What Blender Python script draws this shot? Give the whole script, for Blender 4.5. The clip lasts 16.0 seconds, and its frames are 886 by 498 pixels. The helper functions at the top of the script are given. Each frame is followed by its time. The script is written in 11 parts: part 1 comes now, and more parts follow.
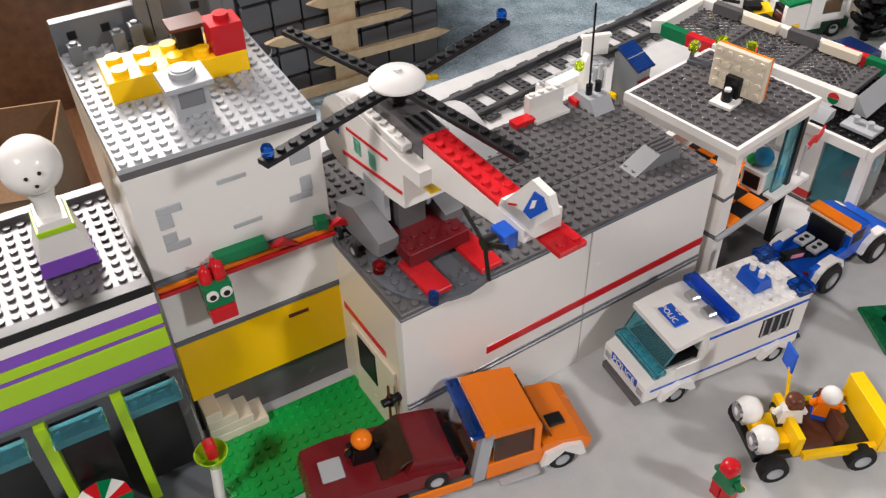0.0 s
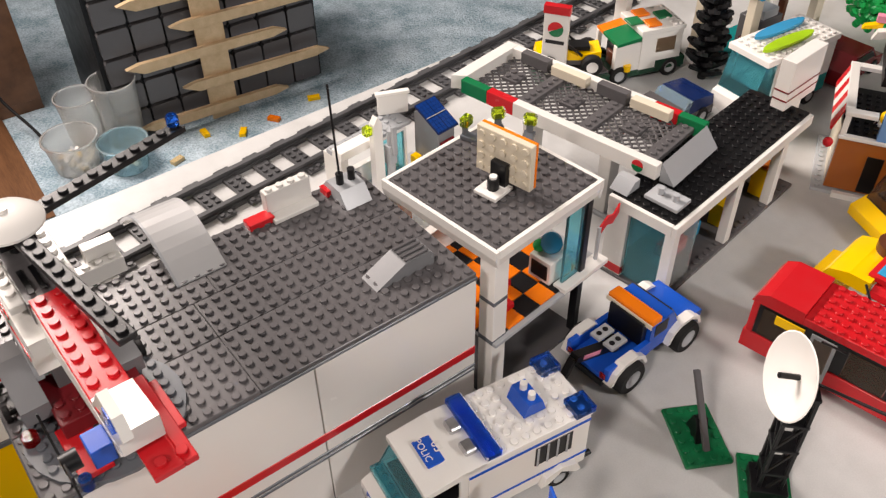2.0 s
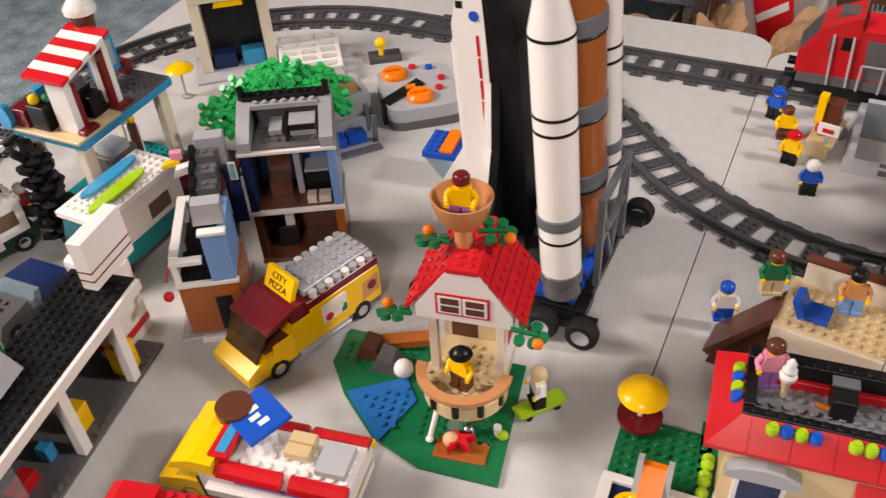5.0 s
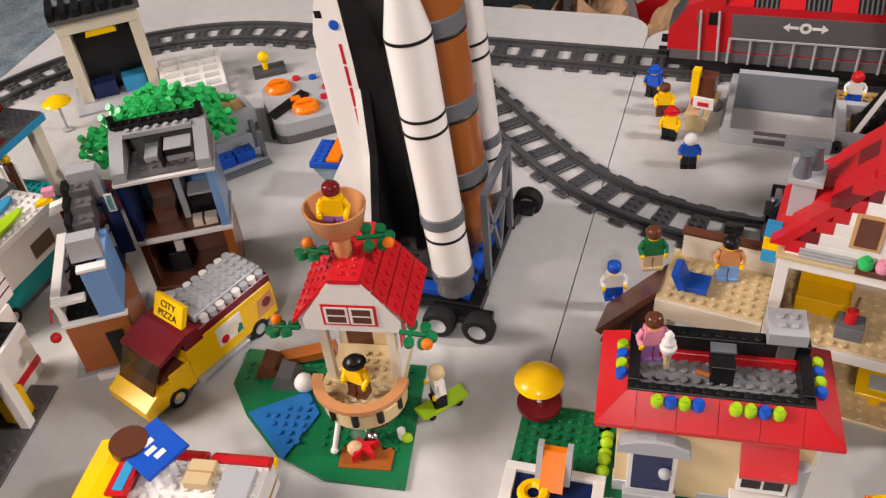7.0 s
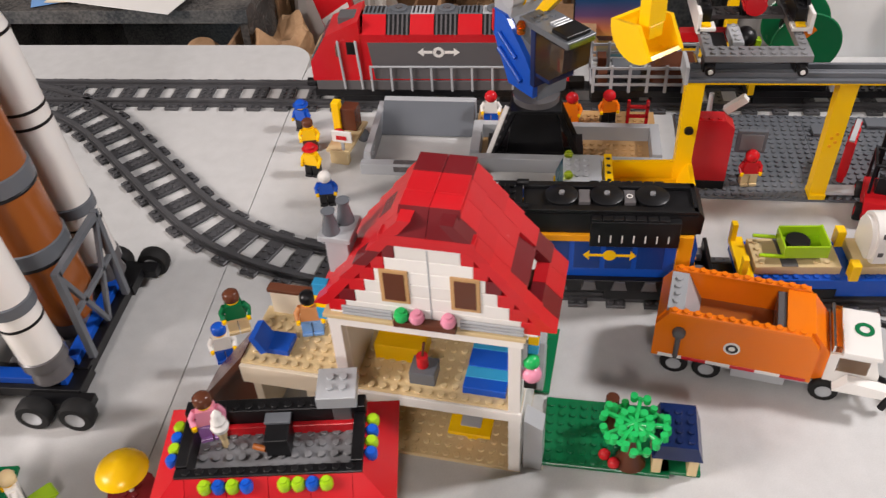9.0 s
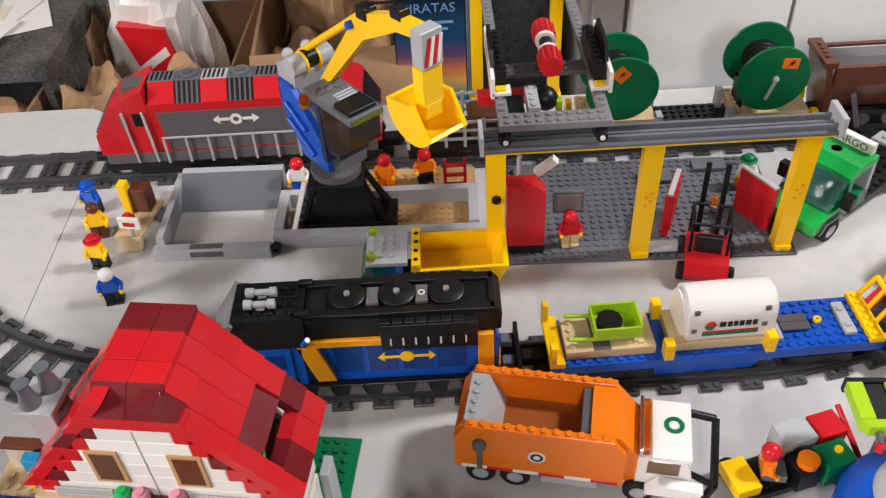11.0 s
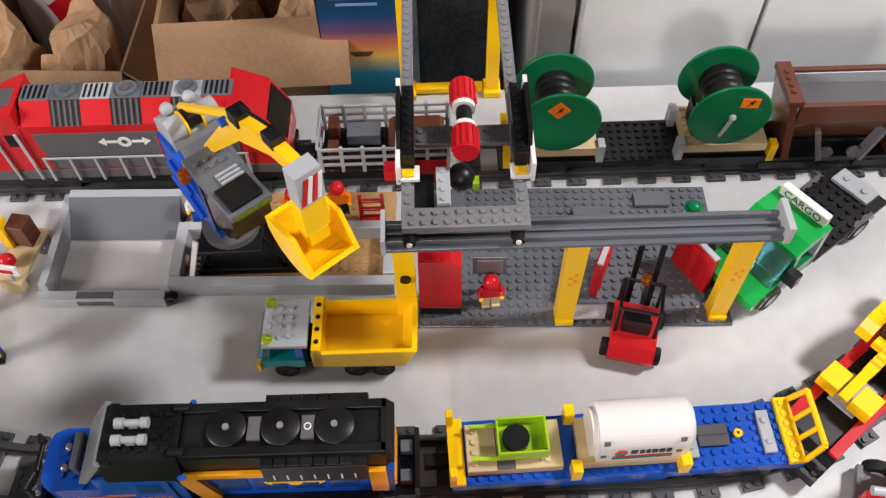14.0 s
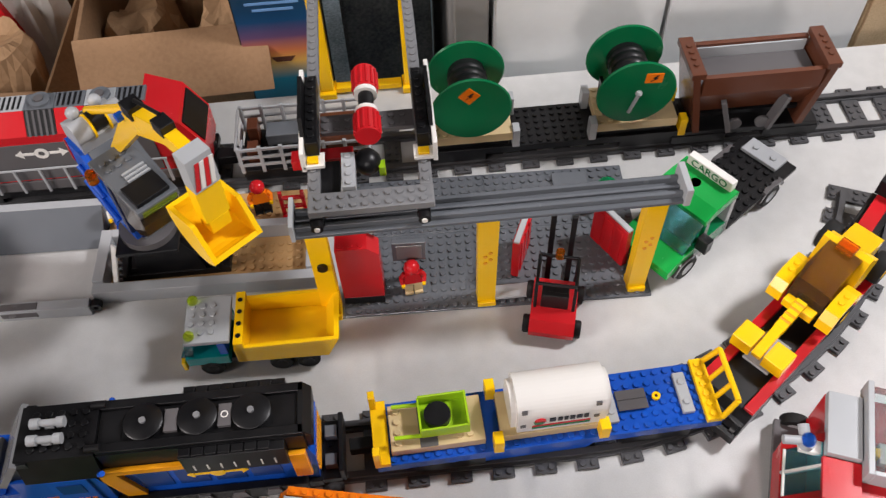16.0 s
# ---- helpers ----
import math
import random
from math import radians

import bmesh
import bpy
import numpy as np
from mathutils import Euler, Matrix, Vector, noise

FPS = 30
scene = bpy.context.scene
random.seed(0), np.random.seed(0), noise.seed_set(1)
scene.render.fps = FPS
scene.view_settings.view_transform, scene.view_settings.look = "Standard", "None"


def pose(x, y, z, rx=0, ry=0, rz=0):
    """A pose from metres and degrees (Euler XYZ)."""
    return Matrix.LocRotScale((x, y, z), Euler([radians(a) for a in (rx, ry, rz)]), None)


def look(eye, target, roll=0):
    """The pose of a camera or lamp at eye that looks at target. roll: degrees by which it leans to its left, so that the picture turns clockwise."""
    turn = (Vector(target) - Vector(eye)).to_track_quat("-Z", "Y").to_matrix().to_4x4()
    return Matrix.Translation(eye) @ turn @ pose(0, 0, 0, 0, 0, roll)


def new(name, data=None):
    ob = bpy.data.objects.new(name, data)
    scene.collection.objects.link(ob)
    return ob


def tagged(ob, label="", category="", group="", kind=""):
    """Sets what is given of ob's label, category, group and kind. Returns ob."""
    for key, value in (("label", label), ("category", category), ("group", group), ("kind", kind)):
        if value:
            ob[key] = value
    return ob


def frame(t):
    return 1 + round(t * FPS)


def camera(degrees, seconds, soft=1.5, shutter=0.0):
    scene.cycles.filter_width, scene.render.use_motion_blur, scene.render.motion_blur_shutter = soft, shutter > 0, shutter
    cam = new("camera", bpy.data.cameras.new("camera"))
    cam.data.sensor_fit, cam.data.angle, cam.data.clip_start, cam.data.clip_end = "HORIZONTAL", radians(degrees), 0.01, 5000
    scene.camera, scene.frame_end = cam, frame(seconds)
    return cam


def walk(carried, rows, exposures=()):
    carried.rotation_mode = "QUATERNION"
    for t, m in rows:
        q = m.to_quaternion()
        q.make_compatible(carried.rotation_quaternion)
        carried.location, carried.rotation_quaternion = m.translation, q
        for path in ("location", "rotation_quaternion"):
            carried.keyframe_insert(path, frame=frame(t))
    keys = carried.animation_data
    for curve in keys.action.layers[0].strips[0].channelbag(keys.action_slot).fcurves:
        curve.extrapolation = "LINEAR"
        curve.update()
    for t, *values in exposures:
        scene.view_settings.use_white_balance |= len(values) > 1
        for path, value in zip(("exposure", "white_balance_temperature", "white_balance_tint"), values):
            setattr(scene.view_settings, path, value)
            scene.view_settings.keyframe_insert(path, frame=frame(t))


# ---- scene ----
cam = camera(53.95, 16.0, 1.3, 0.15)
PATH = [
    (0, (-0.54457, -1.20573, 0.48871), (-1.07095, -0.91544, -0.03917), -1.684),
    (0.5, (-0.55087, -1.15810, 0.47891), (-1.07717, -0.86435, -0.04714), -2.605),
    (1, (-0.55598, -1.10449, 0.49036), (-1.07392, -0.79828, -0.03688), -2.454),
    (1.5, (-0.56823, -1.06541, 0.49451), (-1.07609, -0.74135, -0.03185), -1.477),
    (2, (-0.57761, -1.02965, 0.48330), (-1.07260, -0.69457, -0.04839), -0.677),
    (2.5, (-0.58614, -1.00138, 0.48662), (-1.07296, -0.65437, -0.04498), -0.306),
    (3, (-0.58136, -0.94016, 0.48957), (-1.05223, -0.57396, -0.04352), 0.108),
    (3.5, (-0.56439, -0.87017, 0.49584), (-0.98000, -0.43989, -0.03531), -0.565),
    (4, (-0.54092, -0.82582, 0.51548), (-0.92408, -0.36130, -0.01121), -2.325),
    (4.5, (-0.51749, -0.79459, 0.51809), (-0.85630, -0.29415, -0.00609), -2.407),
    (5, (-0.47077, -0.76345, 0.52061), (-0.75126, -0.22263, 0.00213), -3.688),
    (5.2, (-0.45722, -0.75265, 0.52815), (-0.72137, -0.20664, 0.00653), -3.945),
    (7.3, (-0.43160, -0.74981, 0.51775), (-0.63667, -0.17931, -0.00425), -7.314),
    (7.5, (-0.42568, -0.75879, 0.50739), (-0.60446, -0.18046, -0.01566), -8.322),
    (8, (-0.39498, -0.75806, 0.51633), (-0.50181, -0.16602, -0.01100), -6.539),
    (8.5, (-0.35086, -0.72249, 0.51659), (-0.43842, -0.12741, -0.01088), -5.283),
    (9, (-0.26486, -0.66413, 0.52312), (-0.34431, -0.07010, -0.00680), -3.724),
    (9.2, (-0.24223, -0.63778, 0.52234), (-0.31773, -0.04333, -0.00769), -3.356),
    (11.3, (-0.15344, -0.53334, 0.54239), (-0.15150, 0.05188, -0.00306), -3.468),
    (11.5, (-0.14205, -0.51318, 0.54988), (-0.13797, 0.04260, -0.02553), -3.336),
    (12, (-0.12745, -0.44774, 0.56916), (-0.11811, 0.02687, -0.07478), -2.466),
    (12.5, (-0.11493, -0.35424, 0.61617), (-0.10617, 0.11066, -0.03482), -2.233),
    (13, (-0.10990, -0.32422, 0.63772), (-0.10787, 0.13718, -0.01582), -2.250),
    (13.5, (-0.10177, -0.32833, 0.63279), (-0.09828, 0.12752, -0.02462), -1.546),
    (14, (-0.10071, -0.34947, 0.62595), (-0.09686, 0.10423, -0.03294), -1.296),
    (14.5, (-0.10334, -0.36368, 0.62314), (-0.09639, 0.09265, -0.03391), -0.874),
    (15, (-0.10914, -0.37200, 0.62294), (-0.09989, 0.08943, -0.03052), -0.648),
    (15.5, (-0.09126, -0.37680, 0.62174), (-0.07881, 0.08859, -0.02884), -0.550),
    (16, (-0.05603, -0.38092, 0.61683), (-0.02952, 0.08728, -0.03131), -2.735),
]
walk(cam, [(t, look(eye, target, roll)) for t, eye, target, roll in PATH],
     [(0.0, -0.14, 6450, 8), (1.0, -0.14, 6600, 9), (2.5, -0.16, 7000, 11), (3.5, -0.16, 7000, 13), (5.0, -0.16, 7000, 14), (8.0, -0.16, 6750, 12), (9.0, -0.08, 6600, 10),
      (11.5, -0.03, 6450, 9), (13.5, 0.04, 6400, 9), (15.0, -0.02, 6450, 9), (16.0, -0.14, 6450, 9)])

# ---- light of the room ----
world = bpy.data.worlds.new("room_air")
scene.world = world
world.use_nodes = True
world.node_tree.nodes["Background"].inputs[0].default_value = (1.0, 0.94, 0.92, 1)
world.node_tree.nodes["Background"].inputs[1].default_value = 0.005


def lamp(name, at, target, size, watts, colour):
    data = bpy.data.lights.new(name, "AREA")
    data.shape, data.size, data.energy, data.color = "DISK", size, watts, colour
    ob = new(name, data)
    ob.matrix_world = look(at, target)
    return ob


lamp("ceiling_lamp", (1.15, 0.12, 1.5), (0.0, 0.0, 0.0), 0.26, 34, (1.0, 0.96, 0.985))
lamp("ceiling_lamp", (-0.25, -2.2, 1.45), (-0.9, -0.9, 0.0), 0.3, 21, (1.0, 0.91, 0.9))
lamp("ceiling_lamp", (-2.7, -1.25, 1.45), (-1.1, -1.0, 0.1), 1.1, 96, (1.0, 0.91, 0.89))


# ---- building blocks: one unit is a stud pitch of 8 mm, a brick is 1.2 high, a plate 0.4 ----
S = 0.008


class Geo:
    """Collects faces in stud units, with a material per face."""

    def __init__(self, *mats):
        self.v, self.f, self.mi, self.sm, self.mats, self.cur = [], [], [], [], list(mats), 0
        self.m = Matrix()

    def use(self, mat):
        if mat not in self.mats:
            self.mats.append(mat)
        self.cur = self.mats.index(mat)
        return self

    def at(self, x=0, y=0, z=0, rx=0, ry=0, rz=0):
        self.m = pose(x, y, z, rx, ry, rz)
        return self

    def add(self, verts, faces, smooth=False):
        n = len(self.v)
        self.v += [tuple(self.m @ Vector(p)) for p in verts]
        self.f += [tuple(n + i for i in f) for f in faces]
        self.mi += [self.cur] * len(faces)
        self.sm += [smooth] * len(faces)
        return self

    def box(self, x0, y0, z0, x1, y1, z1, c=0.05):
        c = min(c, abs(x1 - x0) / 3, abs(y1 - y0) / 3, abs(z1 - z0) / 3)
        lo, hi = (min(x0, x1), min(y0, y1), min(z0, z1)), (max(x0, x1), max(y0, y1), max(z0, z1))
        v, idx = [], {}
        for k in range(8):
            sgn = [(k >> a) & 1 for a in range(3)]
            for a in range(3):
                p = [hi[b] - c if sgn[b] else lo[b] + c for b in range(3)]
                p[a] = hi[a] if sgn[a] else lo[a]
                idx[k, a] = len(v)
                v.append(p)
        f = []
        for a in range(3):
            b, d = (a + 1) % 3, (a + 2) % 3
            for s in (0, 1):
                q = [(s << a) | (i << b) | (j << d) for i, j in ((0, 0), (1, 0), (1, 1), (0, 1))]
                f.append([idx[k, a] for k in (q if s else q[::-1])])
        for a in range(3):
            b, d = (a + 1) % 3, (a + 2) % 3
            for i in (0, 1):
                for j in (0, 1):
                    k0 = (i << b) | (j << d)
                    k1 = k0 | (1 << a)
                    q = [idx[k0, b], idx[k1, b], idx[k1, d], idx[k0, d]]
                    f.append(q if i == j else q[::-1])
        for k in range(8):
            q = [idx[k, 0], idx[k, 1], idx[k, 2]]
            f.append(q if bin(k).count("1") % 2 else q[::-1])
        return self.add(v, f)

    def prism(self, pts, a, b, axis="y"):
        """A 2D outline swept from a to b along an axis; the outline lies in the other two."""
        def put(p, t):
            return {"x": (t, p[0], p[1]), "y": (p[0], t, p[1]), "z": (p[0], p[1], t)}[axis]
        n = len(pts)
        area = sum(pts[i][0] * pts[(i + 1) % n][1] - pts[(i + 1) % n][0] * pts[i][1] for i in range(n))
        flip = (area < 0) ^ (axis == "y") ^ (b < a)
        v = [put(p, a) for p in pts] + [put(p, b) for p in pts]
        f = [list(range(n))[::-1], list(range(n, 2 * n))] + [[i, (i + 1) % n, n + (i + 1) % n, n + i] for i in range(n)]
        return self.add(v, [q[::-1] for q in f] if flip else f)

    def lathe(self, profile, x=0, y=0, z=0, n=16, axis="z", smooth=True):
        """Rings of (radius, height) about an axis through (x, y, z); sharp bends split the surface."""
        def put(r, t, a):
            c, s = r * math.cos(a), r * math.sin(a)
            return {"z": (x + c, y + s, z + t), "x": (x + t, y + c, z + s), "y": (x + s, y + t, z + c)}[axis]
        ang = [2 * math.pi * i / n for i in range(n)]
        runs = [list(profile[:2])]
        for p in profile[2:]:
            (ra, ha), (rb, hb) = runs[-1][-2:]
            u, w = (rb - ra, hb - ha), (p[0] - rb, p[1] - hb)
            if u[0] * w[0] + u[1] * w[1] > 0.75 * math.hypot(*u) * math.hypot(*w):
                runs[-1].append(p)
            else:
                runs.append([(rb, hb), p])
        for run in runs:
            v, f, rings = [], [], []
            for r, h in run:
                rings.append((len(v), r < 1e-6))
                v += [put(0, h, 0)] if r < 1e-6 else [put(r, h, a) for a in ang]
            for (p, tip0), (q, tip1) in zip(rings, rings[1:]):
                for i in range(n):
                    k = (i + 1) % n
                    if tip0:
                        f.append([p, q + k, q + i])
                    elif tip1:
                        f.append([q, p + i, p + k])
                    else:
                        f.append([p + i, p + k, q + k, q + i])
            self.add(v, f, smooth and abs(run[-1][1] - run[0][1]) > 1e-4)
        return self

    def cyl(self, x, y, z0, z1, r, r1=None, n=14, axis="z"):
        r1 = r if r1 is None else r1
        if axis == "x":
            return self.lathe([(0, 0), (r, 0), (r1, z1 - z0), (0, z1 - z0)], z0, x, y, n, "x")
        if axis == "y":
            return self.lathe([(0, 0), (r, 0), (r1, z1 - z0), (0, z1 - z0)], x, z0, y, n, "y")
        return self.lathe([(0, 0), (r, 0), (r1, z1 - z0), (0, z1 - z0)], x, y, z0, n)

    def bar(self, p, q, r, n=8):
        """A round bar between two points."""
        keep, d = self.m, Vector(q) - Vector(p)
        self.m = keep @ Matrix.Translation(p) @ d.to_track_quat("Z", "Y").to_matrix().to_4x4()
        self.cyl(0, 0, 0, d.length, r, n=n)
        self.m = keep
        return self

    def beam(self, p, q, w, h):
        """A square bar between two points."""
        keep, d = self.m, Vector(q) - Vector(p)
        self.m = keep @ Matrix.Translation(p) @ d.to_track_quat("X", "Z").to_matrix().to_4x4()
        self.box(0, -w / 2, -h / 2, d.length, w / 2, h / 2)
        self.m = keep
        return self

    def studs(self, x0, y0, nx, ny, z, n=10, skip=()):
        for i in range(nx):
            for j in range(ny):
                if (i, j) not in skip:
                    self.lathe([(0.3, 0), (0.3, 0.17), (0.27, 0.2), (0, 0.2)], x0 + i + 0.5, y0 + j + 0.5, z, n)
        return self

    def plate(self, x0, y0, z0, nx, ny, h=0.4, skip=()):
        return self.box(x0, y0, z0, x0 + nx, y0 + ny, z0 + h).studs(x0, y0, nx, ny, z0 + h, skip=skip)

    def ball(self, x, y, z, r, n=12, sx=1, sz=1):
        k = n // 2
        prof = [(r * sx * math.sin(math.pi * i / k), -r * sz * math.cos(math.pi * i / k)) for i in range(k + 1)]
        prof[0], prof[-1] = (0, -r * sz), (0, r * sz)
        return self.lathe(prof, x, y, z, n)

    def mesh(self, name):
        me = bpy.data.meshes.new(name)
        me.from_pydata([(p[0] * S, p[1] * S, p[2] * S) for p in self.v], [], self.f)
        for m in self.mats:
            me.materials.append(MAT[m])
        me.polygons.foreach_set("material_index", self.mi)
        me.polygons.foreach_set("use_smooth", self.sm)
        me.update()
        return me


def thing(name, label, category, x, y, rz=0, z=0.0, group="", kind=""):
    """An empty at the base of a thing; x, y, z in metres."""
    ob = new(name)
    ob.empty_display_size = 0.01
    ob.matrix_world = pose(x, y, z, 0, 0, rz)
    return tagged(ob, label, category, group, kind)


def part(name, geo, parent, label="", m=None):
    ob = new(name, geo.mesh(name))
    ob.parent = parent
    if m is not None:
        ob.matrix_basis = m
    if label:
        ob["label"] = label
    return ob


def solo(name, geo, label, category, x, y, rz=0, z=0.0, group="", kind=""):
    """A thing that is one mesh."""
    ob = new(name, geo.mesh(name))
    ob.matrix_world = pose(x, y, z, 0, 0, rz)
    return tagged(ob, label, category, group, kind)


def off(x, y, z=0, rx=0, ry=0, rz=0):
    """A pose inside a thing, its place in studs."""
    return pose(x * S, y * S, z * S, rx, ry, rz)


MESHES = {}


def wheel(parent, x, y, r=0.75, w=0.7, hub="grey", z=None):
    """A tyre on the table with a rim in it; the axle runs along y."""
    key = ("wheel", r, w, hub)
    if key not in MESHES:
        t = Geo("rubber").lathe([(r * 0.55, -w / 2), (r * 0.9, -w / 2), (r, -w / 3), (r, w / 3), (r * 0.9, w / 2), (r * 0.55, w / 2)], n=20, axis="y")
        h = Geo(hub).lathe([(0, -w * 0.3), (r * 0.25, -w * 0.3), (r * 0.4, -w * 0.42), (r * 0.58, -w * 0.48), (r * 0.58, w * 0.48), (r * 0.4, w * 0.42), (r * 0.25, w * 0.3), (0, w * 0.3)], n=16, axis="y")
        MESHES[key] = (t.mesh("tyre"), h.mesh("rim"))
    a = new("wheel", MESHES[key][0])
    a.parent, a.matrix_basis = parent, off(x, y, r if z is None else z)
    b = new("rim", MESHES[key][1])
    b.parent = a
    return a


def minifig(x, y, rz, torso, legs, hat=None, cap="hair", z=0.0, sit=False, skin="yellow", label=""):
    """A toy figure as one plain mesh, no face."""
    g = Geo(legs)
    if sit:
        g.box(-1, -0.45, 0, 1, 1.6, 0.8)
        base = 0.6
    else:
        g.box(-0.95, -0.5, 0, -0.05, 0.75, 0.35).box(0.05, -0.5, 0, 0.95, 0.75, 0.35)
        g.box(-0.95, -0.5, 0.3, -0.05, 0.5, 1.5).box(0.05, -0.5, 0.3, 0.95, 0.5, 1.5).box(-0.98, -0.5, 1.45, 0.98, 0.5, 1.75)
        base = 1.7
    g.use(torso).prism([(-1, base), (1, base), (0.7, base + 1.6), (-0.7, base + 1.6)], -0.5, 0.5)
    for s in (-1, 1):
        g.bar((s * 0.8, 0, base + 1.35), (s * 1.2, 0.1, base + 0.7), 0.28).bar((s * 1.2, 0.1, base + 0.75), (s * 1.1, 0.6, base + 0.3), 0.24)
        g.use(skin).cyl(s * 1.08, 0.75, base, base + 0.35, 0.2).use(torso)
    g.use(skin).lathe([(0.3, 0), (0.3, 0.1), (0.55, 0.2), (0.62, 0.4), (0.62, 0.85), (0.5, 1.02), (0.3, 1.05), (0.3, 1.2), (0, 1.2)], 0, 0, base + 1.58)
    if hat:
        g.use(hat)
        if cap == "brim":
            g.lathe([(0, 0.62), (1.0, 0.6), (1.05, 0.7), (0.72, 0.78), (0.7, 1.1), (0.45, 1.35), (0, 1.4)], 0, 0, base + 1.6)
        elif cap == "helmet":
            g.ball(0, 0, base + 2.25, 0.85, sz=0.95)
        else:
            g.lathe([(0.7, 0.45), (0.74, 0.7), (0.7, 1.1), (0.45, 1.35), (0, 1.4)], 0, -0.05, base + 1.58).box(-0.62, -0.75, base + 1.8, 0.62, -0.2, base + 2.6, 0.2)
    return solo("toy_figure", g, label or "small plastic toy figure", "toy figure", x, y, rz, z, "toy figures")


def word(parent, text, size, mat, m, name="lettering"):
    """Raised letters from the built-in font, lying in the x-y plane of the pose m."""
    cu = bpy.data.curves.new(name, "FONT")
    cu.body, cu.size, cu.extrude, cu.align_x, cu.align_y = text, size * S, 0.02 * S, "CENTER", "CENTER"
    cu.resolution_u = 3
    ob = new(name, cu)
    cu.materials.append(MAT[mat])
    ob.parent, ob.matrix_basis = parent, m
    return ob


# ---- materials ----
MAT = {}


def nodes(name):
    m = bpy.data.materials.new(name)
    m.use_nodes = True
    return m, m.node_tree.nodes, m.node_tree.links, m.node_tree.nodes["Principled BSDF"]


def plastic(key, rgb, rough=0.22, metal=0.0, dust=0.14, bump=0.03, coat=0.0):
    """Moulded plastic: slight colour drift from piece to piece, dust and fine scuffs."""
    m, n, l, b = nodes(key + "_plastic")
    tc, info = n.new("ShaderNodeTexCoord"), n.new("ShaderNodeObjectInfo")
    big, fine = n.new("ShaderNodeTexNoise"), n.new("ShaderNodeTexNoise")
    big.inputs["Scale"].default_value, big.inputs["Detail"].default_value = 38, 4
    fine.inputs["Scale"].default_value, fine.inputs["Detail"].default_value = 520, 3
    for t in (big, fine):
        l.new(tc.outputs["Object"], t.inputs["Vector"])
    hsv = n.new("ShaderNodeHueSaturation")
    hsv.inputs["Color"].default_value = (*rgb, 1)
    vary = n.new("ShaderNodeMapRange")
    vary.inputs["To Min"].default_value, vary.inputs["To Max"].default_value = 0.93, 1.07
    l.new(info.outputs["Random"], vary.inputs["Value"])
    l.new(vary.outputs[0], hsv.inputs["Value"])
    mix = n.new("ShaderNodeMix")
    mix.data_type = "RGBA"
    ramp = n.new("ShaderNodeMapRange")
    ramp.inputs["From Min"].default_value, ramp.inputs["From Max"].default_value, ramp.inputs["To Max"].default_value = 0.42, 0.75, dust
    l.new(big.outputs["Fac"], ramp.inputs["Value"])
    l.new(ramp.outputs[0], mix.inputs["Factor"])
    l.new(hsv.outputs[0], mix.inputs["A"])
    mix.inputs["B"].default_value = tuple(min(1.0, 0.8 * c + 0.05) for c in rgb) + (1,)
    l.new(mix.outputs["Result"], b.inputs["Base Color"])
    rr = n.new("ShaderNodeMapRange")
    rr.inputs["To Min"].default_value, rr.inputs["To Max"].default_value = rough * 0.75, rough * 1.45
    l.new(big.outputs["Fac"], rr.inputs["Value"])
    l.new(rr.outputs[0], b.inputs["Roughness"])
    bp = n.new("ShaderNodeBump")
    bp.inputs["Strength"].default_value, bp.inputs["Distance"].default_value = bump, 0.0004
    l.new(fine.outputs["Fac"], bp.inputs["Height"])
    l.new(bp.outputs[0], b.inputs["Normal"])
    b.inputs["Metallic"].default_value = metal
    b.inputs["IOR"].default_value = 1.5
    b.inputs["Specular IOR Level"].default_value = 0.32
    b.inputs["Coat Weight"].default_value = coat
    MAT[key] = m


def clear(key, rgb, rough=0.05, trans=0.9):
    m, n, l, b = nodes(key + "_clear")
    b.inputs["Base Color"].default_value = (*rgb, 1)
    b.inputs["Transmission Weight"].default_value = trans
    b.inputs["Roughness"].default_value = rough
    b.inputs["IOR"].default_value = 1.3
    MAT[key] = m


for key, rgb in dict(
    white=(0.80, 0.78, 0.74), cream=(0.74, 0.66, 0.52), red=(0.56, 0.012, 0.018), blue=(0.008, 0.085, 0.50), yellow=(0.95, 0.57, 0.004),
    dgrey=(0.108, 0.102, 0.105), grey=(0.40, 0.415, 0.43), green=(0.004, 0.16, 0.055), bgreen=(0.01, 0.36, 0.06),
    fgreen=(0.012, 0.05, 0.028), mgrey=(0.2, 0.203, 0.21), pond=(0.014, 0.15, 0.44), leaf=(0.015, 0.46, 0.11), lime=(0.36, 0.60, 0.015), orange=(0.86, 0.20, 0.006), dorange=(0.34, 0.10, 0.02), tan=(0.66, 0.51, 0.28),
    brown=(0.11, 0.036, 0.018), dred=(0.16, 0.010, 0.014), mblue=(0.17, 0.34, 0.64), navy=(0.006, 0.018, 0.085), purple=(0.20, 0.07, 0.46),
    azure=(0.03, 0.30, 0.56), teal=(0.004, 0.25, 0.25), sand=(0.50, 0.30, 0.13), pink=(0.80, 0.30, 0.42), dblue=(0.004, 0.04, 0.22), sky=(0.30, 0.56, 0.70), amber=(0.84, 0.34, 0.008), lilac=(0.36, 0.16, 0.46),
    skin=(0.72, 0.42, 0.24), nougat=(0.55, 0.25, 0.10), silver=(0.5, 0.5, 0.5), sandblue=(0.125, 0.135, 0.15)).items():
    plastic(key, rgb)
plastic("black", (0.005, 0.005, 0.006), 0.34)
plastic("rubber", (0.008, 0.008, 0.008), 0.65, bump=0.12)
plastic("chrome", (0.62, 0.62, 0.64), 0.18, 1.0, 0.03)
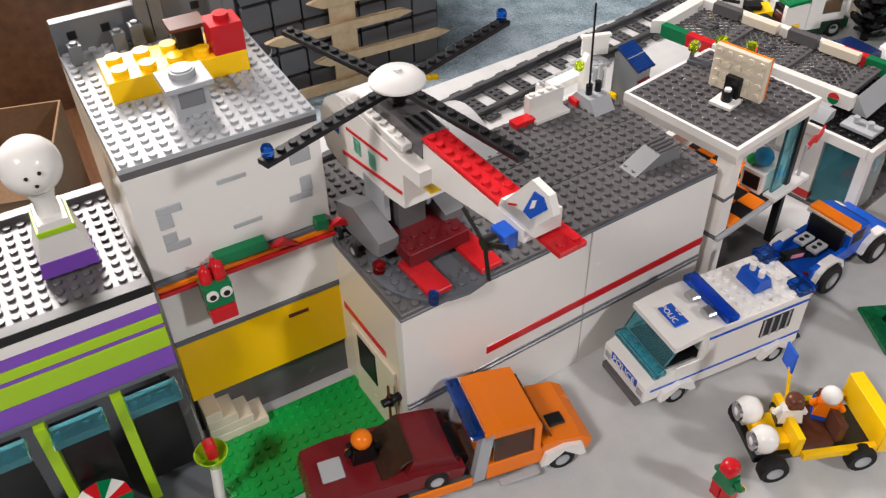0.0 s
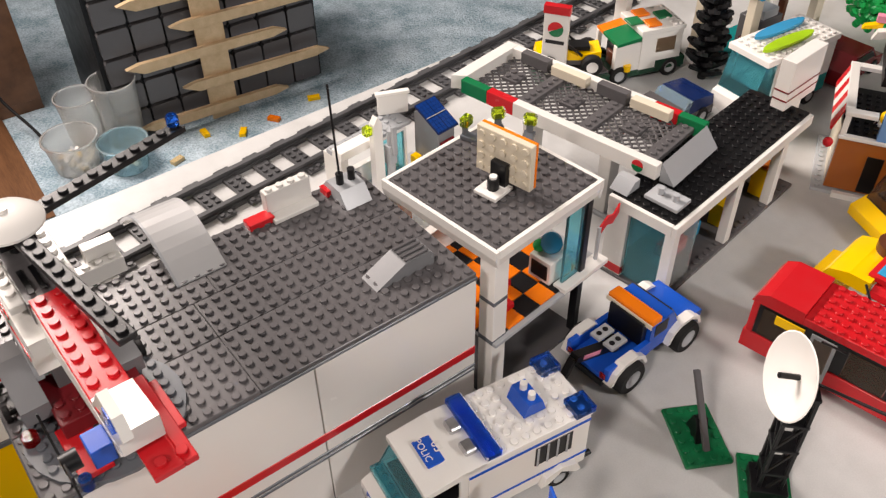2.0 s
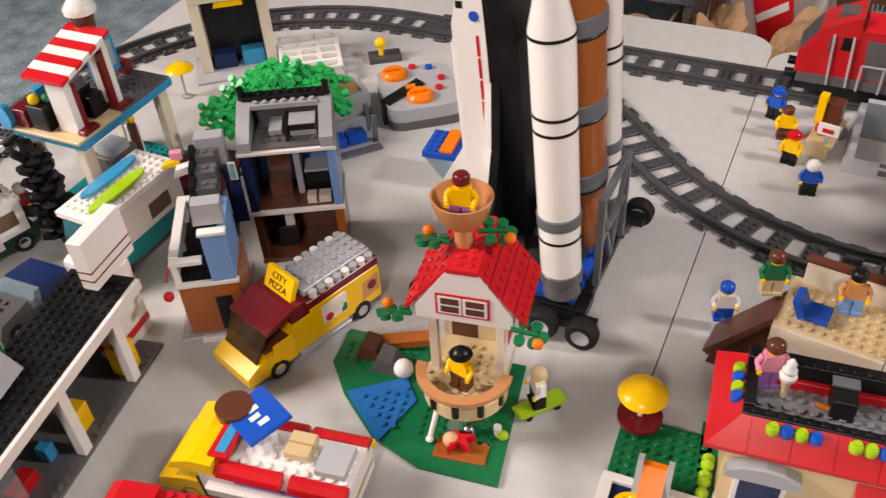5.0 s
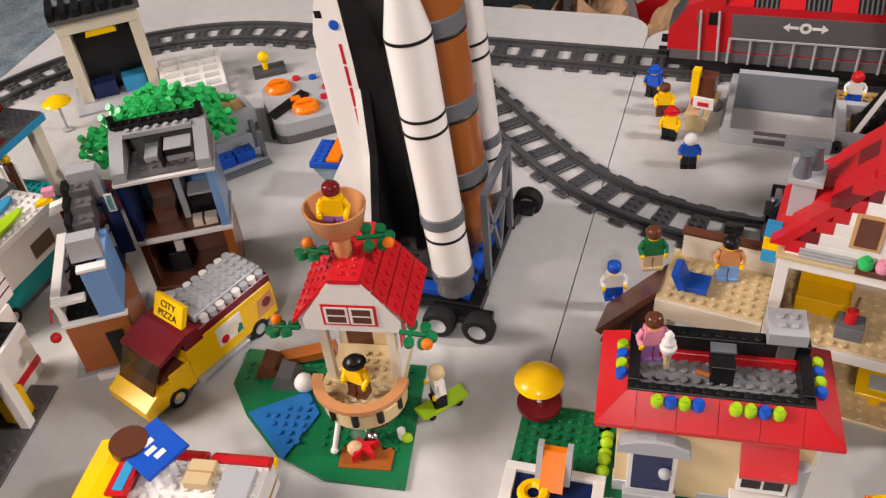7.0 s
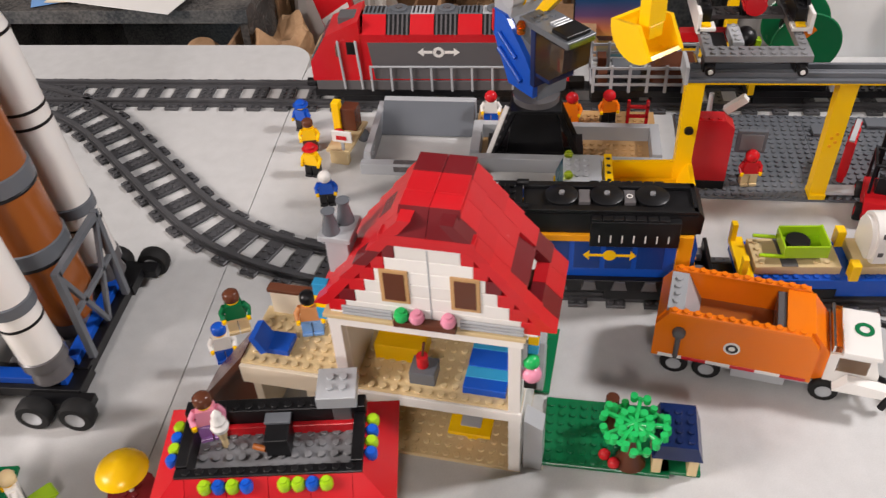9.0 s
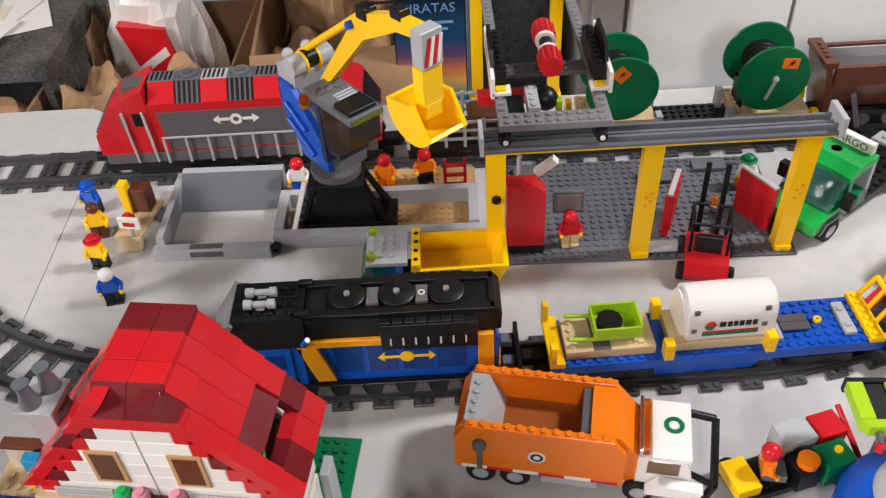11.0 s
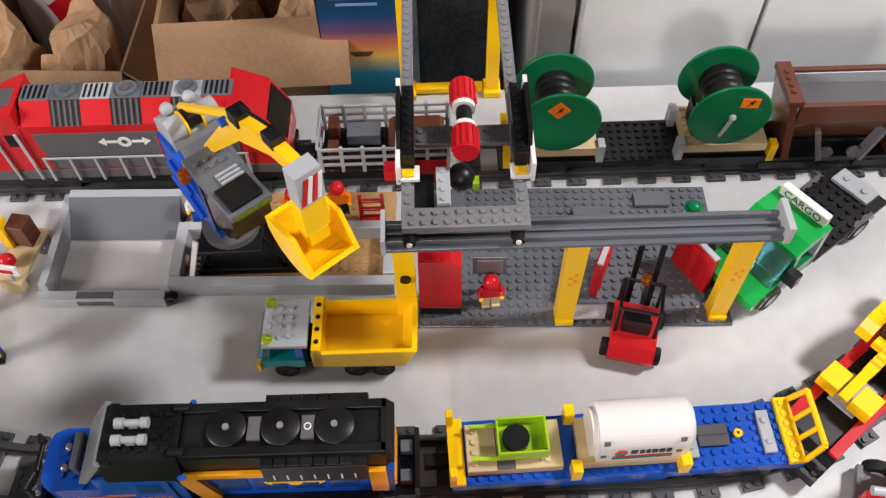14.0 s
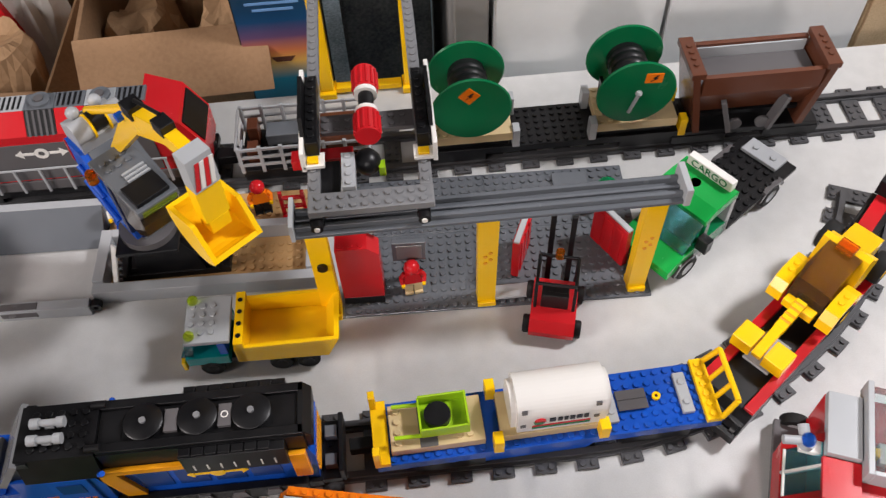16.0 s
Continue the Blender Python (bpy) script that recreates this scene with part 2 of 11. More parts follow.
plastic("rail", (0.07, 0.07, 0.074), 0.34)
for key, rgb in dict(glass=(0.85, 0.95, 0.96), glassblue=(0.25, 0.75, 0.85), glassdeep=(0.02, 0.16, 0.8), glassorange=(1.0, 0.32, 0.03), glasslime=(0.75, 0.95, 0.05), glassbrown=(0.30, 0.20, 0.13), glassgreen=(0.2, 0.7, 0.5), glassred=(0.9, 0.03, 0.03)).items():
    clear(key, rgb)
clear("cup", (0.95, 0.95, 0.93), 0.25, 0.75)


def rough_stuff(key, a, b2, scale, rough=0.7, bump=0.3, dist=0.002, detail=6, stretch=(1, 1, 1), kind="noise"):
    """Two-tone surfaces: tabletop, carpet, wood, card."""
    m, n, l, b = nodes(key)
    tc, mp = n.new("ShaderNodeTexCoord"), n.new("ShaderNodeMapping")
    mp.inputs["Scale"].default_value = stretch
    l.new(tc.outputs["Object"], mp.inputs["Vector"])
    t, u = n.new("ShaderNodeTexNoise"), n.new("ShaderNodeTexNoise")
    t.inputs["Scale"].default_value, t.inputs["Detail"].default_value = scale, detail
    u.inputs["Scale"].default_value, u.inputs["Detail"].default_value = scale * 0.07, 3
    for k in (t, u):
        l.new(mp.outputs[0], k.inputs["Vector"])
    add = n.new("ShaderNodeMath")
    add.operation = "ADD"
    l.new(t.outputs["Fac"], add.inputs[0])
    l.new(u.outputs["Fac"], add.inputs[1])
    r = n.new("ShaderNodeMapRange")
    r.inputs["From Min"].default_value, r.inputs["From Max"].default_value = 0.75, 1.25
    l.new(add.outputs[0], r.inputs["Value"])
    mix = n.new("ShaderNodeMix")
    mix.data_type = "RGBA"
    mix.inputs["A"].default_value, mix.inputs["B"].default_value = (*a, 1), (*b2, 1)
    l.new(r.outputs[0], mix.inputs["Factor"])
    l.new(mix.outputs["Result"], b.inputs["Base Color"])
    b.inputs["Roughness"].default_value = rough
    bp = n.new("ShaderNodeBump")
    bp.inputs["Strength"].default_value, bp.inputs["Distance"].default_value = bump, dist
    l.new(t.outputs["Fac"], bp.inputs["Height"])
    l.new(bp.outputs[0], b.inputs["Normal"])
    MAT[key] = m


rough_stuff("tabletop", (0.50, 0.50, 0.49), (0.56, 0.56, 0.55), 900, 0.38, 0.12, 0.0003)
rough_stuff("table_edge", (0.76, 0.75, 0.72), (0.82, 0.81, 0.78), 300, 0.4, 0.05, 0.0003)
rough_stuff("carpet", (0.22, 0.33, 0.40), (0.62, 0.74, 0.82), 190, 0.95, 1.0, 0.006)
rough_stuff("wood", (0.10, 0.042, 0.017), (0.19, 0.085, 0.036), 40, 0.42, 0.1, 0.0006, stretch=(1, 12, 1))
rough_stuff("pale_wood", (0.52, 0.36, 0.20), (0.66, 0.48, 0.29), 60, 0.6, 0.15, 0.0006, stretch=(9, 1, 9))
rough_stuff("card", (0.24, 0.135, 0.068), (0.30, 0.175, 0.09), 220, 0.85, 0.15, 0.0006)
rough_stuff("paper", (0.34, 0.20, 0.10), (0.44, 0.27, 0.145), 120, 0.8, 0.3, 0.001)
rough_stuff("wall_paint", (0.27, 0.255, 0.24), (0.31, 0.295, 0.28), 60, 0.75, 0.05, 0.0006)
rough_stuff("cupboard_paint", (0.80, 0.80, 0.79), (0.84, 0.84, 0.83), 60, 0.35, 0.03, 0.0004)
rough_stuff("wicker", (0.02, 0.02, 0.021), (0.075, 0.075, 0.078), 160, 0.6, 0.5, 0.003)
rough_stuff("granite", (0.03, 0.03, 0.03), (0.12, 0.11, 0.10), 240, 0.25, 0.05, 0.0003)
clear("cupblue", (0.62, 0.86, 0.95), 0.25, 0.75)


def sunset(key):
    """A printed evening sky over the sea, bands running up the sheet."""
    m, n, l, b = nodes(key)
    tc, sep, r = n.new("ShaderNodeTexCoord"), n.new("ShaderNodeSeparateXYZ"), n.new("ShaderNodeValToRGB")
    mp = n.new("ShaderNodeMapRange")
    mp.inputs["From Min"].default_value, mp.inputs["From Max"].default_value = 0.66, 0.83
    l.new(tc.outputs["Object"], sep.inputs[0])
    l.new(sep.outputs["Z"], mp.inputs["Value"])
    l.new(mp.outputs[0], r.inputs[0])
    e = r.color_ramp.elements
    e[0].position, e[0].color = 0.0, (0.004, 0.06, 0.12, 1)
    e[1].position, e[1].color = 1.0, (0.004, 0.008, 0.02, 1)
    for pos, col in ((0.22, (0.01, 0.22, 0.32, 1)), (0.36, (0.75, 0.42, 0.08, 1)), (0.45, (0.62, 0.18, 0.06, 1)), (0.56, (0.12, 0.06, 0.14, 1)), (0.68, (0.008, 0.06, 0.16, 1)), (0.85, (0.004, 0.04, 0.09, 1))):
        k = e.new(pos)
        k.color = col
    l.new(r.outputs[0], b.inputs["Base Color"])
    b.inputs["Roughness"].default_value = 0.3
    MAT[key] = m


sunset("sunset_print")


# ---- the room ----
FLOOR = -0.74
MET = 1 / S


def slab(name, mat, x0, y0, z0, x1, y1, z1, label="", category="", kind="structure", c=0.2):
    g = Geo(mat)
    g.box(x0 * MET, y0 * MET, z0 * MET, x1 * MET, y1 * MET, z1 * MET, c)
    return solo(name, g, label or name.replace("_", " "), category or name.split("_")[0], 0, 0, kind=kind)


X0, X1, Y0, Y1 = -4.8, 3.6, -4.6, 2.2
slab("floor", "carpet", X0, Y0, FLOOR - 0.05, X1, Y1, FLOOR, "blue-grey mottled carpet floor", "floor")
slab("ceiling", "wall_paint", X0, Y0, 1.9, X1, Y1, 2.0, "plain beige ceiling", "ceiling")
slab("wall_north", "wall_paint", X0, Y1, FLOOR - 0.05, X1, Y1 + 0.1, 2.0, "plain beige painted wall", "wall")
slab("wall_south", "wall_paint", X0, Y0 - 0.1, FLOOR - 0.05, X1, Y0, 2.0, "plain beige painted wall", "wall")
slab("wall_east", "wall_paint", X1, Y0 - 0.1, FLOOR - 0.05, X1 + 0.1, Y1 + 0.1, 2.0, "plain beige painted wall", "wall")
slab("wall_west", "wall_paint", X0 - 0.1, Y0 - 0.1, FLOOR - 0.05, X0, Y1 + 0.1, 2.0, "plain beige painted wall", "wall")


def table(x0, x1, y0, y1, label, skew=0.0):
    """A folding table: a moulded top with rounded corners on steel legs."""
    t = thing("folding_table", label, "table", 0, 0, 0, 0, "folding tables")
    r, pts = 5.0, []
    cs = ((x1, y1, 0), (x0, y1, 90), (x0 + skew, y0, 180), (x1, y0, 270))
    for cx, cy, a0 in cs:
        sx, sy = (1 if a0 in (0, 270) else -1), (1 if a0 in (0, 90) else -1)
        for k in range(7):
            a = radians(a0 + 15 * k)
            pts.append(((cx * MET - sx * r) + r * math.cos(a), (cy * MET - sy * r) + r * math.sin(a)))
    part("tabletop", Geo("tabletop").prism(pts, -4.6, 0, "z"), t, "light grey moulded plastic")
    for lx in (x0 + 0.16 + max(skew, 0), x1 - 0.1):
        for ly in (y0 + 0.1, y1 - 0.1):
            part("leg", Geo("dgrey").cyl(lx * MET, ly * MET, FLOOR * MET, -4.6, 1.6, n=12), t)
    return t


table(-1.345, -0.5375, -1.75, 0.30, "light grey folding table carrying the toy town", 0.14)
table(-0.5365, 0.95, -0.62, 0.272, "light grey folding table carrying the toy railway yard")


# ---- railway track ----
def route(x, y, heading, steps):
    """Points along a track: steps of ("s", length) or ("c", degrees, radius), in metres."""
    out, a = [(x, y, radians(heading))], radians(heading)
    for st in steps:
        if st[0] == "s":
            n = max(1, round(st[1] / 0.032))
            for _ in range(n):
                x, y = x + math.cos(a) * st[1] / n, y + math.sin(a) * st[1] / n
                out.append((x, y, a))
        else:
            n = max(1, round(abs(radians(st[1])) * st[2] / 0.0314))
            d = radians(st[1]) / n
            for _ in range(n):
                k = 2 * st[2] * math.sin(abs(d) / 2)
                x, y = x + math.cos(a + d / 2) * k, y + math.sin(a + d / 2) * k
                a += d
                out.append((x, y, a))
    return out


def track(label, pts):
    t = thing("railway_track", label, "railway track", 0, 0, 0, 0, "railway tracks", "structure")
    if "sleeper" not in MESHES:
        g = Geo("rail").box(-1, -4, 0, 1, 4, 0.4)
        g.studs(-1, -4, 2, 1, 0.4).studs(-1, 3, 2, 1, 0.4).studs(-1, -1.5, 2, 3, 0.4)
        MESHES["sleeper"] = g.mesh("sleeper")
    for x, y, a in pts:
        o = new("sleeper", MESHES["sleeper"])
        o.parent, o.matrix_basis = t, pose(x, y, 0.0003, 0, 0, math.degrees(a))
    for s in (-1, 1):
        g = Geo("rail")
        for w, z0, z1 in ((0.5, 0.05, 0.55), (0.16, 0.5, 0.85), (0.3, 0.8, 1.1)):
            v, f = [], []
            for x, y, a in pts:
                for d in (-w, w):
                    o = (2.5 * s + d) * S
                    px, py = (x - math.sin(a) * o) / S, (y + math.cos(a) * o) / S
                    v += [(px, py, z0), (px, py, z1)]
            for i in range(len(pts) - 1):
                k = 4 * i
                f += [[k + 1, k + 5, k + 7, k + 3], [k, k + 4, k + 5, k + 1][::-1], [k + 2, k + 6, k + 7, k + 3], [k, k + 2, k + 6, k + 4]]
            g.add(v, f)
        part("rail", g, t)
    return t


R40 = 0.32
track("dark grey plastic railway track along the table edge", route(-1.109, -1.40, 99.4, [("s", 1.223), ("c", -99.4, R40), ("s", 1.50)]))
track("dark grey plastic railway track curving through the yard", route(-0.946, 0.185, 0, [("c", -45, R40), ("s", 0.16), ("c", 45, R40), ("s", 0.437), ("c", 66, R40)]))


# ---- round the tables ----
def crate(name, label, mat, x, y, rz, w, d, z0, z1, group=""):
    """An open carton: four walls, a floor and two flaps."""
    t = thing(name, label, "box", x, y, rz, z0, group)
    h, w, d, q = (z1 - z0) * MET, w * MET / 2, d * MET / 2, 0.6
    for a in (-1, 1):
        part("side", Geo(mat).box(a * w, -d, 0, a * (w - q), d, h), t)
        part("side", Geo(mat).box(-w + q, a * d, 0, w - q, a * (d - q), h), t)
    part("bottom", Geo(mat).box(-w + q, -d + q, 0, w - q, d - q, q), t)
    part("flap", Geo(mat).prism([(-d - 0.1, h), (-d - 5.5, h - 6.5), (-d - 5.9, h - 6.2), (-d - 0.1, h + 0.5)], -w, w, "x"), t, "flap folded down")
    part("flap", Geo(mat).prism([(w + 0.1, h), (w + 5.0, h - 5.0), (w + 5.4, h - 4.7), (w + 0.1, h + 0.5)], -d, d), t, "flap folded down")
    return t


def crumple(name, label, category, mat, x, y, z, rx, ry, rz, seed, amp=0.3):
    """Crushed paper or a slack bag: a ball of facets pushed in and out, flat below."""
    rnd = random.Random(seed)
    g, n, k = Geo(mat), 30, 18
    waves = [(Vector((rnd.uniform(-1, 1), rnd.uniform(-1, 1), rnd.uniform(-1, 1))).normalized() * rnd.uniform(2.5, 8.5), rnd.uniform(0, 6)) for _ in range(12)]
    v, f = [], []
    for j in range(k + 1):
        for i in range(n):
            a, b = 2 * math.pi * i / n, math.pi * (j / k - 0.5)
            p = Vector((math.cos(a) * math.cos(b), math.sin(a) * math.cos(b), math.sin(b)))
            s = 1 + amp * sum((abs(math.sin(w.dot(p) + o)) - 0.6) * 2.6 / w.length for w, o in waves) / 2.6
            c, d = max(math.cos(b), 0.0) ** 0.45, math.copysign(abs(math.sin(b)) ** 0.4, math.sin(b))
            q = Vector((math.cos(a) * c, math.sin(a) * c, d))
            h = (d + 1) / 2 * rz + (s - 1) * min(rz, 0.1) * (1 if d > 0 else 0)
            v.append((q.x * rx * MET * s, q.y * ry * MET * s, max(h, 0) * MET))
    for j in range(k):
        for i in range(n):
            c, e = j * n + i, j * n + (i + 1) % n
            f += [[c, e, e + n], [c, e + n, c + n]]
    g.add(v, f)
    return solo(name, g, label, category, x, y, 0, z)


def north_side():
    crate("cardboard_box", "open brown cardboard box with its flaps folded down", "card", -0.295, 0.52, 2, 0.20, 0.32, FLOOR, 0.02, "cardboard boxes")
    crate("cardboard_box", "open brown cardboard box full of kraft paper", "card", -0.565, 0.53, -3, 0.25, 0.30, FLOOR, -0.06, "cardboard boxes")
    for k, (x, y, rx, ry, top) in enumerate(((-0.345, 0.455, 0.045, 0.07, -0.03), (-0.25, 0.46, 0.042, 0.065, -0.02), (-0.30, 0.60, 0.07, 0.06, 0.02))):
        crumple("kraft_paper", "crumpled brown kraft paper packed in the box", "paper", "paper", x, y, FLOOR + 0.006, rx, ry, top - FLOOR, 11 + k, 0.5)
    for k, (x, y, rx, ry, top) in enumerate(((-0.63, 0.455, 0.048, 0.05, -0.065), (-0.525, 0.45, 0.05, 0.048, -0.075), (-0.67, 0.60, 0.012, 0.05, -0.07))):
        crumple("kraft_paper", "crumpled brown kraft paper packed in the box", "paper", "paper", x, y, FLOOR + 0.006, rx, ry, top - FLOOR, 31 + k, 0.55)
    b = crumple("shopping_bag", "white plastic shopping bag with red print", "bag", "white", -0.565, 0.60, FLOOR + 0.006, 0.075, 0.05, 0.76, 51, 0.3)
    red = part("bag_print", Geo("red").prism([(-1.6, 74.5), (4.6, 73.5), (2.6, 87.5), (-5.4, 88.5)], -7.0, -4.8), b, "red printed panel")
    part("print_bar", Geo("white").prism([(-2.6, 79.2), (2.6, 82.6), (2.2, 84.2), (-3.2, 80.6)], -7.1, -6.95), b, "white lettering bar")
    for k in range(4):
        part("print_bar", Geo("white").prism([(-2.2 + 1.1 * k, 93.6 - 0.25 * k), (-1.5 + 1.1 * k, 93.4 - 0.25 * k), (-1.0 + 1.1 * k, 96.6 - 0.25 * k), (-1.7 + 1.1 * k, 96.8 - 0.25 * k)], -7.0, -6.9), red)
    p = thing("game_box", "upright game box with sunset picture and dark top", "box", -0.176, 0.395, 0, FLOOR)
    part("carton", Geo("black").box(-5.2, -6, 0, 5.2, 6, 105), p, "black carton")
    part("lid_edge", Geo("yellow").box(-5.3, -6.1, 105, 5.3, 6.1, 106.2), p, "yellow top edge")
    face = part("picture", Geo("sunset_print").box(-5.0, -6.12, 76, 5.0, -6.0, 104.6, 0.01), p, "sunset sea picture")
    word(face, "PIRATAS", 2.0, "mblue", off(0, -6.2, 102.0, 90))
    for z, w in ((99.6, 3.4), (98.6, 2.6)):
        part("text_bar", Geo("mblue").box(-w, -6.18, z, w, -6.12, z + 0.4, 0.01), face)
    part("boat", Geo("brown").prism([(-1.6, 91.0), (1.6, 91.0), (1.0, 90.2), (-1.0, 90.2)], -6.2, -6.12), face)
    c = thing("dark_cabinet", "dark speckled cabinet between box and cupboards", "cabinet", -0.055, 0.62, 0, FLOOR)
    part("carcass", Geo("granite").box(-8, -15, 0, 6.0, 15, 130), c)
    part("door", Geo("granite").box(-7.4, -15.4, 2, 5.6, -15.05, 128), c, "dark speckled door")
    for k, (x0, x1) in enumerate(((0.049, 0.229), (0.232, 0.450))):
        u = thing("cupboard", "white cupboard with plain flush doors", "cupboard", (x0 + x1) / 2, 0.53, 0, FLOOR, "white cupboards")
        hw = (x1 - x0) * MET / 2
        part("carcass", Geo("cupboard_paint").box(-hw + 0.15, -24.5, 0, hw - 0.15, 24, 150), u)
        part("door", Geo("cupboard_paint").box(-hw + 0.2, -25, 1, hw - 0.2, -24.6, 149), u, "white flush door")
    slab("pillar", "wall_paint", 0.008, 0.345, FLOOR, 0.045, 0.74, 0.46, "grey painted wall end beside the cupboards", "pillar")
    w = thing("wooden_cabinet", "brown wooden cabinet beside the white cupboards", "cabinet", 0.72, 0.53, 0, FLOOR)
    part("carcass", Geo("pale_wood").box(-33, -24, 0, 33, 24, 150), w)
    part("door", Geo("pale_wood").box(-32.6, -24.5, 1, 32.6, -24.05, 149), w, "brown wooden door")
    d = thing("low_desk", "dark grey low desk with papers on it", "desk", -0.87, 0.66, 0, FLOOR)
    part("desk_top", Geo("granite").box(-30, -30, 88.5, 26, 30, 91), d, "dark desk top")
    for x in (-29, 24):
        part("side", Geo("granite").box(x, -29, 0, x + 1.4, 29, 88.5), d)
    part("back", Geo("granite").box(-27.6, 27, 0, 24, 28, 88.5), d)
    rnd = random.Random(5)
    for k in range(7):
        g = Geo(("white", "white", "mblue", "white", "cream", "white", "sand")[k])
        solo("paper_sheet", g.box(-13, -9, 0, 13, 9, 0.12, 0.02), "loose sheet of paper in a pile on the desk", "paper", -0.86 + rnd.uniform(-0.05, 0.06), 0.52 + rnd.uniform(-0.03, 0.06), rnd.uniform(-25, 25), FLOOR + 0.7282 + 0.0011 * k, "papers")
    crumple("paper_bag", "slack brown paper bag standing on the floor", "bag", "paper", -0.745, 0.42, FLOOR, 0.05, 0.05, 0.66, 77, 0.35)


north_side()


def west_side():
    o = thing("storage_rack", "black floor organiser filled with rows of grey pads", "storage rack", -2.50, -0.40, 90, FLOOR)
    part("body", Geo("black").box(-35, 0.8, 0, 35, 40, 56), o, "black body")
    for i in range(7):
        for j in range(6):
            x, z = -33.6 + 9.7 * i, 1.2 + 9.0 * j
            part("pad", Geo("dgrey").prism([(x, z), (x + 8.6, z), (x + 8.9, z + 0.8), (x + 8.9, z + 7.2), (x + 8.4, z + 7.9), (x + 0.4, z + 7.9), (x - 0.1, z + 7.2), (x - 0.1, z + 0.8)], -1.4, 0.9), o, "" if i or j else "grey padded block")
    l = thing("wooden_slat_tree", "pale wooden plank with pointed cross slats leaning on the rack", "wooden tree", -2.465, -0.42, 90, FLOOR + 0.002)
    part("plank", Geo("pale_wood").box(-4.4, -0.8, 0, 4.4, 0.2, 52), l, "pale wooden plank")
    for z, x0, x1 in ((4.0, -27, 22), (13.0, -12, 38), (24.0, -27, 24), (33.0, -12, 38), (43.0, -25, 24), (51.0, -10, 34)):
        part("slat", Geo("pale_wood").prism([(x0, z + 1.6), (x0 + 5, z - 0.9), (x1 - 5, z - 1.6), (x1, z - 0.6), (x1 - 4, z + 1.2), (x0 + 4, z + 2.4)], -2.4, -0.85), l, "pale pointed slat")
    for k, (x, y, r, hh, m) in enumerate(((-2.46, -0.80, 0.062, 0.085, "cup"), (-2.39, -0.70, 0.056, 0.075, "cupblue"), (-2.50, -0.665, 0.054, 0.17, "cup"), (-2.55, -0.745, 0.05, 0.13, "cup"))):
        t = thing("plastic_tub", "clear plastic tub of toy pieces on the floor" if k < 2 else "tall clear plastic tub on the floor", "tub", x, y, 0, FLOOR, "plastic tubs")
        R, H = r * MET, hh * MET
        part("tub_wall", Geo(m).lathe([(R * 0.8, 0), (R, H), (R * 1.06, H), (R * 1.06, H - 0.5), (R * 0.98, H - 0.5), (R * 0.78, 0.3)], n=24), t)
        part("tub_base", Geo(m).cyl(0, 0, 0, 0.3, R * 0.8, n=24), t)
        if k < 2:
            g, rnd = Geo("white"), random.Random(60 + k)
            for q in range(34):
                a, rr = rnd.uniform(0, 6.28), R * 0.7 * math.sqrt(rnd.random())
                g.use(rnd.choice(("white", "cream", "grey", "tan", "yellow"))).at(rr * math.cos(a), rr * math.sin(a), 0.4 + rnd.uniform(0, H * 0.35), rnd.uniform(-30, 30), rnd.uniform(-30, 30), rnd.uniform(0, 180)).box(-1, -0.5, 0, 1, 0.5, 0.9)
            part("small_pieces", g, t, "loose small bricks", None)["kind"] = "stuff"
    for k, (x, y, m) in enumerate(((-2.41, -0.50, "yellow"), (-2.37, -0.33, "orange"), (-2.40, -0.20, "yellow"), (-2.34, -0.60, "tan"), (-2.36, -0.42, "yellow"))):
        solo("toy_brick", Geo(m).plate(-2, -1, 0, 4, 2, 1.2), "loose " + m + " toy brick on the carpet", "toy brick", x, y, 37 * k, FLOOR, "loose bricks")
    w = thing("wood_cabinet", "brown wooden cabinet standing on the carpet", "cabinet", -2.82, -1.45, 90, FLOOR)
    part("carcass", Geo("wood").box(-72, -6, 0, 82, 20, 120), w)
    for x in (-70, 7):
        part("door", Geo("wood").box(x, -6.6, 4, x + 75, -6.1, 116), w, "brown wooden door")
    slab("wood_floor", "wood", -2.78, -2.2, FLOOR, -2.30, -0.90, FLOOR + 0.004, "brown wooden floorboards", "floor")
    crate("cardboard_box", "open brown cardboard box standing on the wooden floor", "card", -2.29, -1.24, -16, 0.26, 0.16, FLOOR + 0.006, -0.5, "cardboard boxes")
    c = bpy.data.curves.new("cable", "CURVE")
    c.dimensions, c.bevel_depth = "3D", 0.004
    sp = c.splines.new("BEZIER")
    sp.bezier_points.add(3)
    for q, co in zip(sp.bezier_points, ((-2.76, -0.86, -0.1), (-2.74, -0.83, -0.35), (-2.75, -0.9, -0.6), (-2.62, -0.84, FLOOR + 0.008))):
        q.co, q.handle_left_type, q.handle_right_type = co, "AUTO", "AUTO"
    o2 = new("cable", c)
    c.materials.append(MAT["black"])
    tagged(o2, "thin black cable hanging down to the floor", "cable")


west_side()


